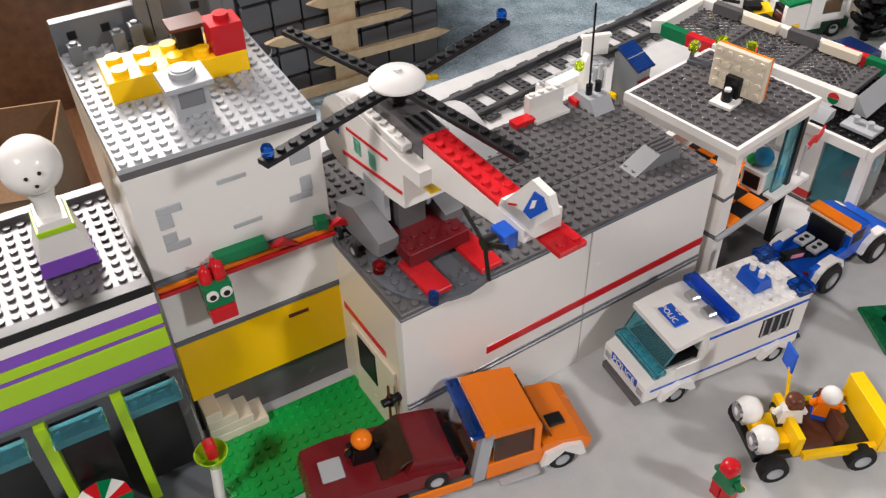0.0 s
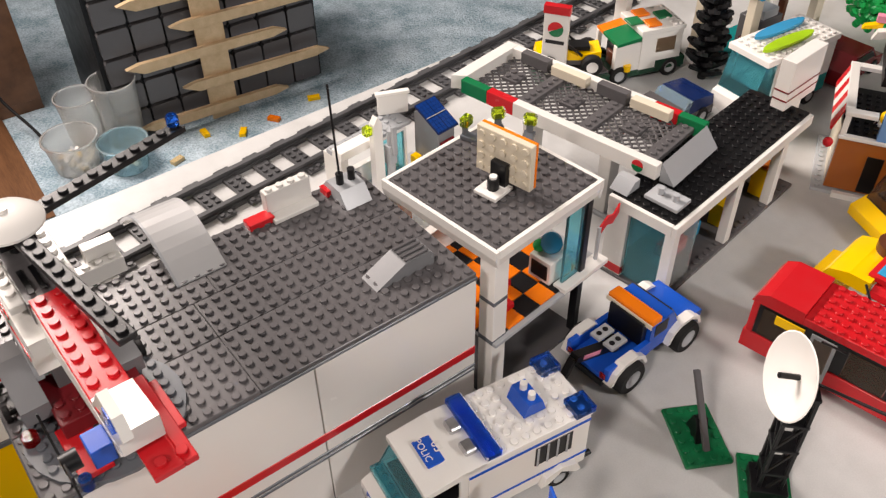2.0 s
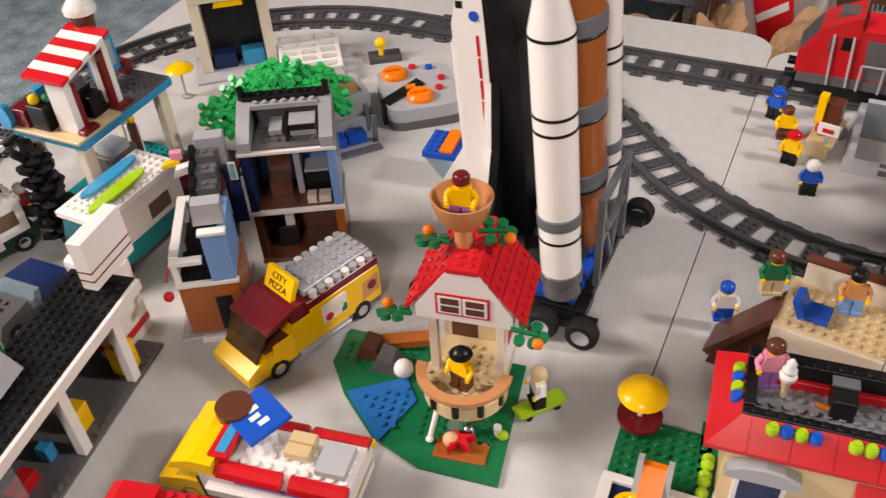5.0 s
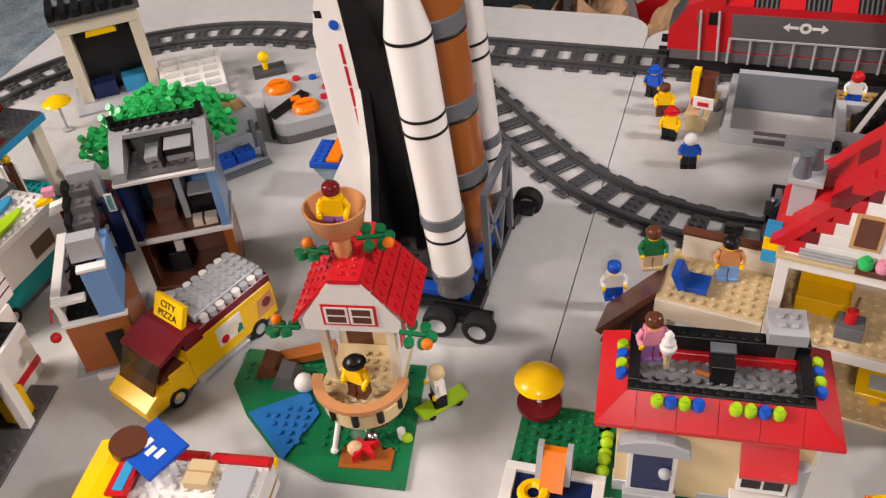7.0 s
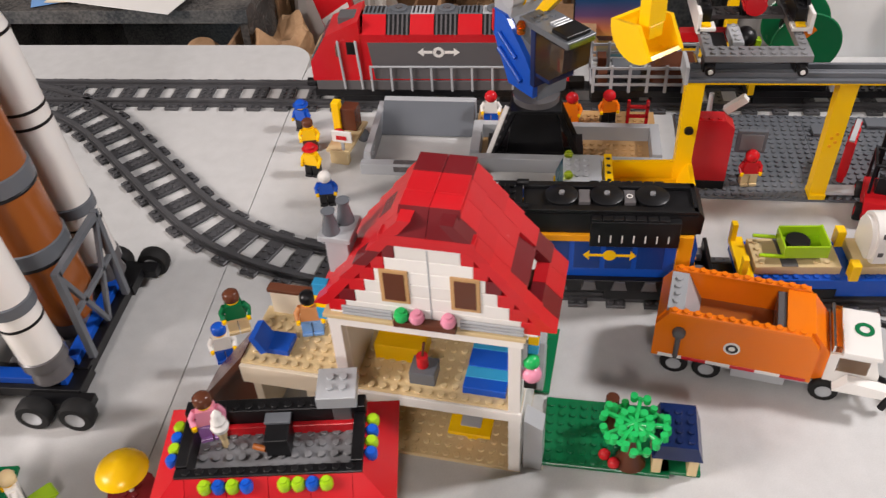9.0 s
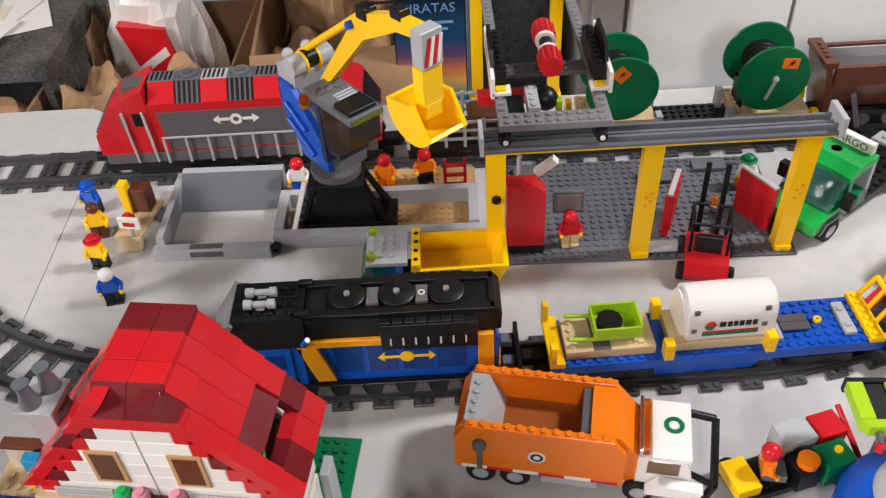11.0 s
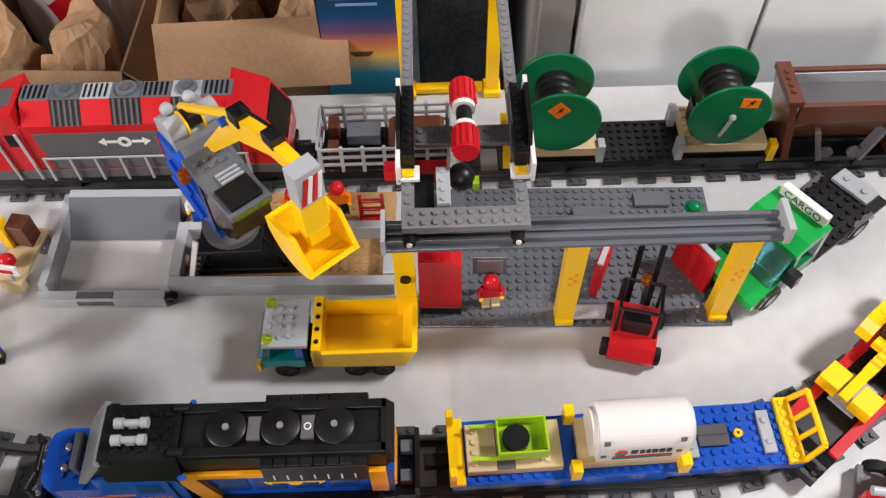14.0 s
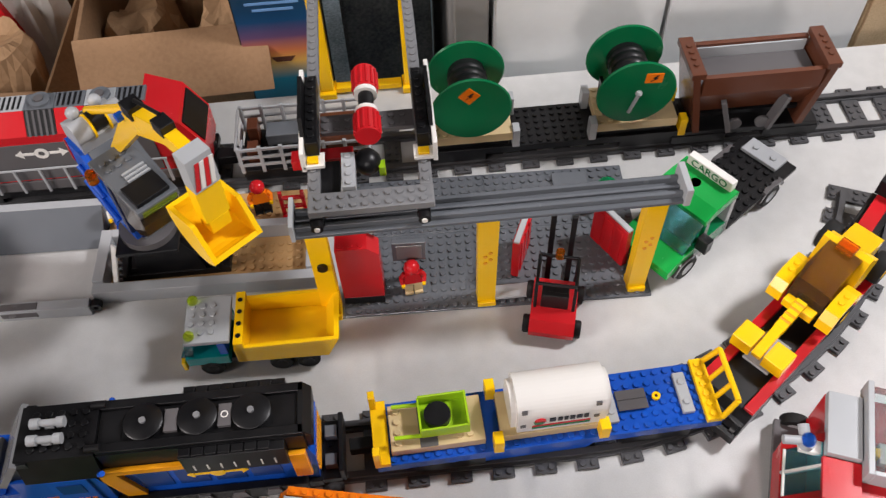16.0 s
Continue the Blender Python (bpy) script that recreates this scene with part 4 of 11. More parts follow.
def cafe_tower():
    """Tower with the studded roof, an open upper floor of orange and black tiles."""
    t = thing("toy_tower", "two-storey toy tower with studded grey roof and tiled floor", "toy building", -0.8775, -0.7886, 99.8)
    z = 17.3
    part("roof_plate", Geo("dgrey").box(0, 0, z, 12, 12, z + 0.45).studs(0, 0, 12, 12, z + 0.45), t, "dark grey studded roof")
    low, high = [(-0.4, z + 0.4), (-0.05, z + 0.4), (-0.05, z - 1.3), (-0.15, z - 1.3), (-0.4, z - 0.4)], [(12.4, z + 0.4), (12.05, z + 0.4), (12.05, z - 1.3), (12.15, z - 1.3), (12.4, z - 0.4)]
    for rim in (low, high):
        part("cornice", Geo("white").prism(rim, -0.4, 12.4, "y"), t, "white rim")
        part("cornice", Geo("white").prism(rim, -0.02, 12.02, "x"), t, "white rim")
    part("slab", Geo("white").box(0, 0, z - 1.2, 12, 12, z - 0.02), t)
    for x, y in ((0, 0), (0, 11), (11, 11)):
        part("column", Geo("white").box(x, y, 0, x + 1.6, y + 1.6, 7.0).use("sandblue").box(x - 0.02, y - 0.02, 7.0, x + 1.62, y + 1.62, 7.5).use("white").box(x, y, 7.5, x + 1.6, y + 1.6, 11.5).use("sandblue").box(x - 0.02, y - 0.02, 11.5, x + 1.62, y + 1.62, 11.9).use("white").box(x, y, 11.9, x + 1.6, y + 1.6, z - 1.2), t, "white column with grey bands")
    part("column", Geo("black").box(11.2, 0, 0, 11.9, 0.8, z - 1.2), t, "black corner post")
    part("floor", Geo("grey").box(0, -0.4, 7.0, 14.5, 12, 7.4), t)
    for i in range(6):
        for j in range(6):
            part("tile", Geo("orange" if (i + j) % 2 else "black").box(2 * i + 0.03, 2 * j + 0.03, 7.4, 2 * i + 1.97, 2 * j + 1.97, 7.6), t)
    part("sill", Geo("white").box(8.5, -0.6, 7.4, 14.5, 0.8, 7.9), t)
    part("wall", Geo("white").box(1.7, 11, 7.4, 11, 12, 10.2), t)
    part("window", Geo("glassblue").box(9, 0.2, 7.9, 11.1, 0.5, 16), t, "clear blue pane")
    part("floor", Geo("dgrey").box(0, 0, 0, 12, 12, 0.4), t)
    part("wall", Geo("black").box(3, 8.0, 0.4, 11, 8.6, 7.0), t)
    k = part("counter", Geo("white").box(8.2, 1.0, 7.6, 11.0, 3.4, 10.0), t)
    part("oven", Geo("black").box(8.1, 1.3, 8.0, 8.3, 3.1, 9.6), k)
    part("globe", Geo("azure").ball(9.6, 2.2, 11.0, 1.0), k, "blue globe")
    part("plant", Geo("leaf").ball(9.0, 3.0, 10.6, 0.6), k)
    part("seat", Geo("red").box(2.6, 1.4, 7.6, 4.2, 3.2, 8.2).box(2.6, 1.4, 8.2, 3.0, 3.2, 10.0), t, "red chair")
    part("seat", Geo("red").box(4.8, 3.4, 7.6, 6.0, 4.6, 8.2).box(4.8, 4.2, 8.2, 6.0, 4.6, 10.2), t, "red chair")
    f = part("flag_pole", Geo("grey").cyl(13.6, 0.2, 7.9, 11.6, 0.18), t)
    part("flag", Geo("red").prism([(13.6, 10.6), (14.6, 11.3), (15.4, 11.0), (16.2, 11.8), (16.2, 12.8), (15.4, 12.0), (14.6, 12.3), (13.6, 11.6)], 0.1, 0.25), f, "red pennant")
    h = part("backboard", Geo("cream").box(-2.65, -0.3, z + 1.1, 2.65, 0.3, z + 5.3), t, "cream backboard with orange rear", off(6.1, 4.85, 0, 0, 0, -84.5))
    for i in range(5):
        for j in range(4):
            part("stud", Geo("cream").cyl(-2.1 + 1.05 * i, z + 1.65 + 1.03 * j, -0.48, -0.3, 0.3, axis="y"), h)
    part("backing", Geo("orange").box(-2.65, 0.3, z + 1.1, 2.65, 0.62, z + 5.3), h)
    part("hoop_mount", Geo("black").box(-0.8, -0.9, z + 0.9, 0.7, -0.3, z + 3.0), h)
    part("tile", Geo("white").box(-1.1, -2.6, z + 0.65, 1.1, -0.3, z + 1.0).use("black").cyl(0, -1.5, z + 1.0, z + 2.0, 0.5).use("white").cyl(0, -1.5, z + 2.0, z + 2.2, 0.32), h)
    for x, y, a in ((8.7, 12.0, 15), (11.3, 10.9, -35), (12.4, 8.4, -60)):
        l = part("spotlight_arm", Geo("sandblue").box(-0.5, -1.6, 0, 0.5, 0.6, 0.4).box(-0.3, 0.2, 0.3, 0.3, 0.5, 1.6), t, "", off(x, y - 0.6, z + 0.5, 0, 0, a))
        part("spotlight", Geo("glasslime").box(-0.6, -0.2, 1.2, 0.6, 0.7, 2.2, 0.2), l, "clear yellow lamp")


cafe_tower()


def station():
    """Filling station: canopy, long shop with a black roof, price signs."""
    c = thing("toy_canopy", "filling station canopy with white rim and grey mesh panels", "canopy", -0.9208, -0.6043, 194.0)
    z0, L, D = 10.6, 25, 10
    part("beam", Geo("white").box(0, -1.0, z0, L - 8, 0, z0 + 1.6), c)
    part("beam", Geo("red").box(L - 8, -1.0, z0, L - 4.5, 0, z0 + 1.6), c, "red band")
    part("beam", Geo("green").box(L - 4.5, -1.0, z0, L - 1, 0, z0 + 1.6), c, "green band")
    part("beam", Geo("white").prism([(L - 1, -1), (L + 0.4, 0), (L + 0.4, -D), (L - 1, -D)], z0, z0 + 1.6, "z"), c)
    for a, b, m in ((0, 3, "green"), (3, 6, "red"), (6, L - 1, "white")):
        part("beam", Geo(m).box(a, -D, z0, b, -D + 1, z0 + 1.6), c)
    part("slope", Geo("grey").prism([(-1.6, z0 - 0.6), (0, z0 + 1.4), (0, z0 - 0.6)], -D + 0.5, -1.0, "y"), c, "light grey sloped end")
    for k in range(3):
        x = 1 + 7.6 * k
        f = Geo("dgrey").box(x, -D + 1, z0 + 0.3, x + 1.6, -1, z0 + 0.9).studs(x + 0.3, -D + 1, 1, 8, z0 + 0.9)
        part("rib", f, c, "dark studded rib")
        m = Geo("dgrey")
        for q in range(-9, 8):
            for sgn in (1, -1):
                x0, x1 = x + 1.6, x + 7.6
                u0, u1 = (max(0.0, q), min(8.0, q + 6))
                if u1 - u0 > 0.4:
                    ya, yb = -D + 1 + u0, -D + 1 + u1
                    xa, xb = x0 + (u0 - q), x0 + (u1 - q)
                    if sgn < 0:
                        xa, xb = x1 - (u0 - q), x1 - (u1 - q)
                    m.beam((xa, ya, z0 + 0.5), (xb, yb, z0 + 0.5), 0.22, 0.2)
        part("mesh_panel", m, c, "dark grey lattice")
        part("hatch", Geo("dgrey").box(x + 3.6, -6.2, z0 + 0.55, x + 5.6, -4.2, z0 + 0.95).studs(x + 3.6, -6.2, 2, 2, z0 + 0.95), c)
    for x in (3.5, 13.5):
        part("inner_block", Geo("cream").box(x, -D + 1, z0 + 0.9, x + 4.5, -D + 2, z0 + 2.0), c, "cream block")
        part("inner_block", Geo("dgrey").box(x + 5, -D + 1, z0 + 0.9, x + 8.6, -D + 2, z0 + 2.2), c)
    part("emblem", Geo("red").prism([(2.0 + 0.62 * math.cos(radians(a)), z0 + 0.8 + 0.62 * math.sin(radians(a))) for a in range(0, 181, 20)], 0.0, 0.06), c, "red half of a roundel")
    part("emblem", Geo("green").prism([(2.0 + 0.62 * math.cos(radians(a)), z0 + 0.74 + 0.62 * math.sin(radians(a))) for a in range(180, 361, 20)], 0.0, 0.06), c, "green half of a roundel")
    for x in (7, 17):
        part("column", Geo("white").box(x, -D / 2 - 1, 0.4, x + 1.4, -D / 2 + 1, z0 + 0.3), c)
    part("pump_island", Geo("grey").box(5, -D / 2 - 1.4, 0, 20, -D / 2 + 1.4, 0.4), c)
    s = thing("toy_petrol_shop", "long toy shop with black studded roof on white posts", "toy building", -0.8815, -0.6205, 101.0)
    L, D, z = 25.5, 7, 9.2
    part("roof_plate", Geo("black").box(0, 0, z, L, D, z + 0.4).studs(0, 0, 25, D, z + 0.4), s, "black studded roof")
    part("edge", Geo("white").box(-0.5, -0.5, z - 0.9, L, -0.02, z + 0.3).box(-0.5, 0, z - 0.9, -0.02, D, z + 0.3), s)
    part("ceiling", Geo("sandblue").box(0, 0, z - 0.6, L, D, z - 0.02), s)
    part("floor", Geo("dgrey").box(-0.5, -0.5, 0, L, D, 0.4).studs(0, -0.4, 25, 1, 0.4), s)
    for x in (-0.4, 11.0, 20):
        part("post", Geo("white").box(x, -0.4, 0.4, x + 1.1, 0.6, z - 0.9), s)
    part("wall", Geo("white").box(-0.4, 4.6, 0.4, 0.6, D, z - 0.9).use("red").box(-0.45, 4.6, 0.6, 0.65, D, 1.6), s)
    part("wall", Geo("sandblue").box(0.6, D - 0.6, 0.4, L, D, z - 0.9), s)
    part("window", Geo("glassblue").box(-0.2, 0.7, 0.6, 0.2, 4.5, z - 1), s)
    part("window", Geo("glass").box(0.8, -0.2, 0.6, 4.4, 0.1, z - 1), s)
    part("roof_block", Geo("grey").box(1.0, 0.6, z + 0.6, 3.4, 4.2, z + 1.0).cyl(2.2, 1.6, z + 1.0, z + 1.7, 0.35).cyl(2.2, 3.2, z + 1.0, z + 1.7, 0.35), s, "light grey roof block")
    part("roof_vent", Geo("grey").prism([(0, z + 0.6), (2.0, z + 0.6), (2.0, z + 1.6), (1.2, z + 1.6)], 5.4, 7.4), s)
    part("shelf", Geo("red").box(5, 2.4, 0.4, 8, 4, 1.8).use("yellow").box(13, 1.2, 0.4, 15, 2.8, 3.2).use("azure").box(9.6, 2.4, 0.4, 10.8, 3.6, 2.2), s, "shop goods")
    part("shelf", Geo("yellow").box(20.6, 0.4, 0.4, 22.6, 2.4, 4.0).use("orange").cyl(21.6, 1.4, 4.0, 4.4, 0.7), s, "yellow seat")
    g = thing("toy_price_sign", "tall white toy price sign with red stripes", "sign", -0.939, -0.4465, 98)
    part("panel", Geo("white").box(-0.4, -0.4, 0, 5.4, 1.8, 9.4), g)
    part("stripe", Geo("red").box(-0.45, -0.45, 1.2, 5.45, 1.85, 2.2), g)
    part("panel", Geo("white").box(-0.6, -1.4, 10.6, 5.6, 0.2, 16.2), g)
    for z in (11.6, 12.6):
        part("stripe", Geo("dred").box(-0.64, -1.44, z, 5.64, 0.24, z + 0.22), g)
    part("post", Geo("white").box(1, -0.2, 9.4, 4, 0.1, 10.6), g)
    o = thing("toy_pylon_sign", "white toy pylon sign with red cap and round emblem", "sign", -1.172, -0.487, 35)
    part("post", Geo("white").box(-1.6, -0.4, 0, 1.6, 0.4, 10.6), o)
    part("cap", Geo("red").box(-1.7, -0.5, 10.6, 1.7, 0.5, 11.7), o)
    part("emblem", Geo("red").prism([(1.0 * math.cos(radians(a)), 8.6 + 1.0 * math.sin(radians(a))) for a in range(20, 201, 20)], -0.48, -0.4), o)
    part("emblem", Geo("green").prism([(1.0 * math.cos(radians(a)), 8.6 + 1.0 * math.sin(radians(a))) for a in range(210, 391, 20)], -0.48, -0.4), o)
    part("lettering", Geo("black").box(-1.2, -0.44, 6.6, 1.2, -0.4, 7.1, 0.01), o, "dark lettering bar")


station()


# ---- vehicles on the road in front of the buildings ----
def police_van():
    t = thing("toy_police_van", "white toy police van with blue stripes and barred windows", "toy van", -0.828, -0.836, -95)
    part("chassis", Geo("sandblue").box(-8, -2.6, 0.8, 8.2, 2.6, 1.4), t)
    b = part("body", Geo("white").box(-8.2, -3, 1.3, 2.6, 3, 7.2), t, "white box body")
    part("hood", Geo("white").prism([(2.6, 1.4), (8.6, 1.4), (8.6, 3.2), (7.0, 4.0), (2.6, 4.2)], -3, 3), t)
    part("roof", Geo("white").box(-8.3, -3.05, 7.2, 3.0, 3.05, 7.6).studs(-8, -3, 8, 6, 7.6), t, "white studded roof")
    part("cab_roof", Geo("white").prism([(1.2, 7.2), (6.2, 6.6), (6.2, 7.1), (3.0, 7.65), (1.2, 7.65)], -3.05, 3.05), t)
    part("windscreen", Geo("glassblue").prism([(5.4, 6.7), (7.2, 4.0), (7.5, 4.0), (5.9, 6.7)], -2.8, 2.8), t, "clear blue windscreen")
    part("windscreen_base", Geo("glassblue").box(6.6, -3, 3.9, 7.8, 3, 4.5).studs(6.7, -3, 1, 6, 4.5), t, "clear blue sill")
    part("cab_floor", Geo("black").box(2.6, -2.6, 4.2, 6.4, 2.6, 4.4), t)
    for s in (-1, 1):
        part("stripe", Geo("blue").box(-8.2, s * 3.0, 6.5, 2.6, s * 3.06, 6.8), t)
        part("stripe", Geo("blue").box(-8.2, s * 3.0, 2.5, 8.0, s * 3.06, 2.75), t)
        w = part("side_window", Geo("black").box(-6.6, s * 2.96, 4.0, -3.2, s * 3.05, 6.2), t, "dark barred window")
        for k in range(4):
            part("window_bar", Geo("grey").box(-6.2 + 0.9 * k, s * 3.05, 4.0, -6.0 + 0.9 * k, s * 3.15, 6.2), w)
        part("door", Geo("white").box(2.8, s * 2.9, 1.6, 5.6, s * 3.04, 4.4), t)
        part("pillar", Geo("white").box(2.6, s * 2.7, 4.2, 3.3, s * 3.0, 7.2), t)
        for x in (-5.6, 5.2):
            part("wheel_arch", Geo("white").prism([(x - 1.9, 1.2), (x - 1.5, 2.2), (x, 2.7), (x + 1.5, 2.2), (x + 1.9, 1.2), (x + 1.4, 1.2), (x, 2.2), (x - 1.4, 1.2)], s * 3.0, s * 3.5), t)
            wheel(t, x, s * 2.9, 1.05, 0.8)
        part("headlight", Geo("chrome").box(8.5, s * 2.0, 1.9, 8.7, s * 2.8, 2.6), t)
        part("rear_light_bar", Geo("glassdeep").box(-8.4, s * 1.4, 7.6, -6.6, s * 3.2, 8.3), t, "clear blue light")
    part("light_bar", Geo("glassdeep").box(-0.2, -3.1, 7.7, 1.2, 3.1, 8.4, 0.15), t, "clear blue light bar")
    for y in (-1.4, 0.8):
        part("horn", Geo("chrome").box(1.3, y, 7.7, 2.3, y + 1.2, 8.3, 0.12), t, "chrome horn")
    part("roof_unit", Geo("blue").prism([(-5.2, 7.8), (-3.2, 7.8), (-3.6, 9.0), (-4.8, 9.0)], -1.2, 1.2).use("white").cyl(-4.2, -0.5, 9.0, 9.6, 0.3).cyl(-4.2, 0.6, 9.0, 9.6, 0.3), t, "blue roof unit")
    part("roof_panel", Geo("blue").box(3.1, -1.3, 7.42, 5.0, 1.3, 7.55), t, "blue sign panel")
    word(t, "POLICE", 0.75, "white", off(4.6, 0, 7.6, 0, 5, 90))
    word(t, "03", 0.95, "white", off(3.6, 0, 7.66, 0, 5, 90))
    part("front_panel", Geo("blue").box(8.55, -1.9, 2.3, 8.66, 1.9, 3.2), t, "blue sign panel")
    word(t, "POLICE", 1.0, "white", off(8.7, 0, 2.75, 90, 0, 90))
    part("bumper", Geo("dgrey").box(8.4, -2.6, 0.7, 9.0, 2.6, 1.4), t)
    part("exhaust", Geo("black").cyl(2.4, 1.0, -9.2, -8.0, 0.25, axis="x"), t)


police_van()


def pickup():
    t = thing("toy_pickup", "blue toy tow pickup with orange roof lights and crane", "toy truck", -0.857, -0.676, 95)
    t.matrix_world = t.matrix_world @ Matrix.Scale(0.88, 4)
    part("chassis", Geo("black").box(-7, -2.2, 1.4, 7, 2.2, 2.2), t)
    part("bed", Geo("blue").box(-6.8, -2.8, 2.2, -0.6, -2.2, 4.0).box(-6.8, 2.2, 2.2, -0.6, 2.8, 4.0).box(-6.8, -2.2, 2.2, -0.6, 2.2, 2.7), t, "blue load bed")
    part("cab", Geo("blue").prism([(-0.8, 2.2), (3.6, 2.2), (3.6, 3.9), (2.4, 6.2), (-0.8, 6.2)], -2.7, 2.7), t)
    part("side_glass", Geo("black").box(-0.2, -2.75, 4.2, 1.8, 2.75, 5.8), t)
    part("hood", Geo("blue").prism([(3.6, 2.0), (7.4, 2.0), (7.4, 3.4), (3.6, 4.1)], -2.9, 2.9), t)
    part("windscreen", Geo("black").prism([(3.7, 4.0), (2.5, 6.0), (2.7, 6.1), (4.0, 4.1)], -2.3, 2.3), t)
    part("light_bar", Geo("orange").box(-1.2, -2.9, 6.3, 0.4, 2.9, 7.1, 0.15).use("cream").box(-1.35, -2.95, 6.1, -1.2, 2.95, 6.7), t, "orange light bar")
    part("roll_bar", Geo("black").box(-1.6, -2.2, 3.4, -0.9, 2.2, 6.4), t)
    for s in (-1, 1):
        for x in (-4.2, 4.3):
            wheel(t, x, s * 3.2, 1.9, 1.5)
            part("wheel_arch", Geo("white").prism([(x - 2.7, 2.2), (x - 2.1, 3.5), (x - 1.0, 4.2), (x + 1.0, 4.2), (x + 2.1, 3.5), (x + 2.7, 2.2), (x + 2.3, 2.2), (x + 1.8, 3.2), (x + 0.8, 3.8), (x - 0.8, 3.8), (x - 1.8, 3.2), (x - 2.3, 2.2)], s * 2.3, s * 3.4), t, "white wheel arch")
        part("plate_guard", Geo("grey").box(-5.0, s * 0.2, 4.4, -2.8, s * 1.5, 4.8).use("black").cyl(-4.4, s * 0.85, 4.8, 4.84, 0.3).cyl(-3.5, s * 0.85, 4.8, 4.84, 0.3), t)
        part("tail_light", Geo("glassred").box(-7.0, s * 1.8, 2.6, -6.8, s * 2.5, 3.3), t)
    part("crane_arm", Geo("black").beam((-3.0, 0, 3.0), (-9.0, 0, 5.2), 1.0, 0.9).cyl(-3.2, 0, 2.7, 3.8, 0.8).beam((-9.0, 0, 5.2), (-10.4, 0, 3.0), 0.7, 0.7), t, "black crane arm")
    part("arm_label", Geo("pink").beam((-5.6, -0.52, 4.1), (-8.0, -0.52, 5.0), 0.1, 0.5), t, "pale label strip")


pickup()


def flatbed():
    t = thing("toy_flatbed_truck", "orange toy flatbed truck with blue light bar", "toy truck", -0.834, -1.016, 80)
    part("chassis", Geo("grey").box(-13, -2.4, 1.0, 6.5, 2.4, 1.7), t)
    part("bed", Geo("dgrey").box(-14, -2.9, 1.7, -2.6, 2.9, 2.2), t)
    part("bed_rail", Geo("orange").box(-14, -3.1, 1.5, -2.6, -2.9, 2.5), t)
    part("bed_rail", Geo("orange").box(-14, 2.9, 1.5, -2.6, 3.1, 2.5), t)
    part("cab", Geo("orange").box(-1.4, -3, 1.6, 3.4, 3, 3.4), t)
    part("cab_roof", Geo("orange").prism([(-1.6, 6.6), (3.0, 6.4), (3.0, 6.9), (0, 7.4), (-1.6, 7.4)], -3.0, 3.0), t)
    part("pillar", Geo("grey").prism([(-2.6, 1.7), (-1.6, 1.7), (-0.8, 7.0), (-1.8, 7.0)], -3.0, -2.3), t, "grey rear pillar")
    part("pillar", Geo("grey").prism([(-2.6, 1.7), (-1.6, 1.7), (-0.8, 7.0), (-1.8, 7.0)], 2.3, 3.0), t, "grey rear pillar")
    part("pillar", Geo("orange").box(2.6, -3, 3.4, 3.2, -2.5, 6.5), t)
    part("pillar", Geo("orange").box(2.6, 2.5, 3.4, 3.2, 3, 6.5), t)
    part("window", Geo("glassbrown").box(-0.8, -2.9, 3.4, 2.6, -2.8, 6.4), t)
    part("windscreen", Geo("glassbrown").prism([(3.1, 6.4), (4.4, 3.4), (4.6, 3.4), (3.3, 6.5)], -2.5, 2.5), t)
    part("hood", Geo("orange").prism([(3.4, 1.6), (7.6, 1.6), (7.8, 2.6), (6.8, 3.4), (4.4, 3.8), (3.4, 3.8)], -3, 3), t)
    part("hood_grille", Geo("black").box(4.6, -1.6, 3.7, 6.0, -0.4, 3.9), t)
    part("light_bar", Geo("glassdeep").box(-2.7, -3.0, 7.0, -1.5, 3.0, 7.7, 0.15), t, "clear blue light bar")
    part("seat", Geo("black").box(-1, -1.6, 3.0, 0.4, 1.6, 5.0), t)
    part("winch", Geo("black").cyl(-3.4, 3.2, -1.6, 1.6, 1.0, axis="y"), t)
    for s in (-1, 1):
        part("wheel_arch", Geo("white").prism([(3.2, 1.4), (3.6, 2.8), (5.2, 3.2), (6.8, 2.8), (7.2, 1.4), (6.6, 1.4), (5.2, 2.6), (3.8, 1.4)], s * 2.6, s * 3.4), t)
        wheel(t, 5.2, s * 2.8, 1.15, 0.8)
        wheel(t, -8.2, s * 2.6, 1.15, 0.8)
        part("step", Geo("grey").box(-0.4, s * 3.0, 0.8, 3.0, s * 3.6, 1.2), t)
    c = thing("toy_sports_car", "dark red toy sports car on the flatbed", "toy car", -0.848, -1.089, 80, 0.0176)
    part("body", Geo("dred").prism([(-6, 0.6), (6.0, 0.6), (6.2, 1.6), (2.4, 2.3), (1.6, 2.2), (-3.4, 2.4), (-5.6, 2.0)], -2.9, 2.9), c)
    part("rear_deck", Geo("dred").prism([(1.6, 2.2), (5.8, 1.6), (5.4, 3.0), (2.2, 3.6)], -2.4, 2.4), c)
    part("windscreen", Geo("glassbrown").prism([(0.2, 2.2), (2.2, 3.6), (2.2, 3.9), (-0.4, 2.3)], -2.2, 2.2), c)
    part("vent", Geo("grey").box(-4.6, -1.0, 2.3, -2.8, 1.0, 2.5), c)
    for x in (-3.8, 3.8):
        for s in (-1, 1):
            wheel(c, x, s * 2.7, 1.0, 0.7)
    minifig(-0.851, -1.097, 80, "black", "black", "orange", "helmet", 0.033, True, label="toy driver with an orange helmet")


flatbed()


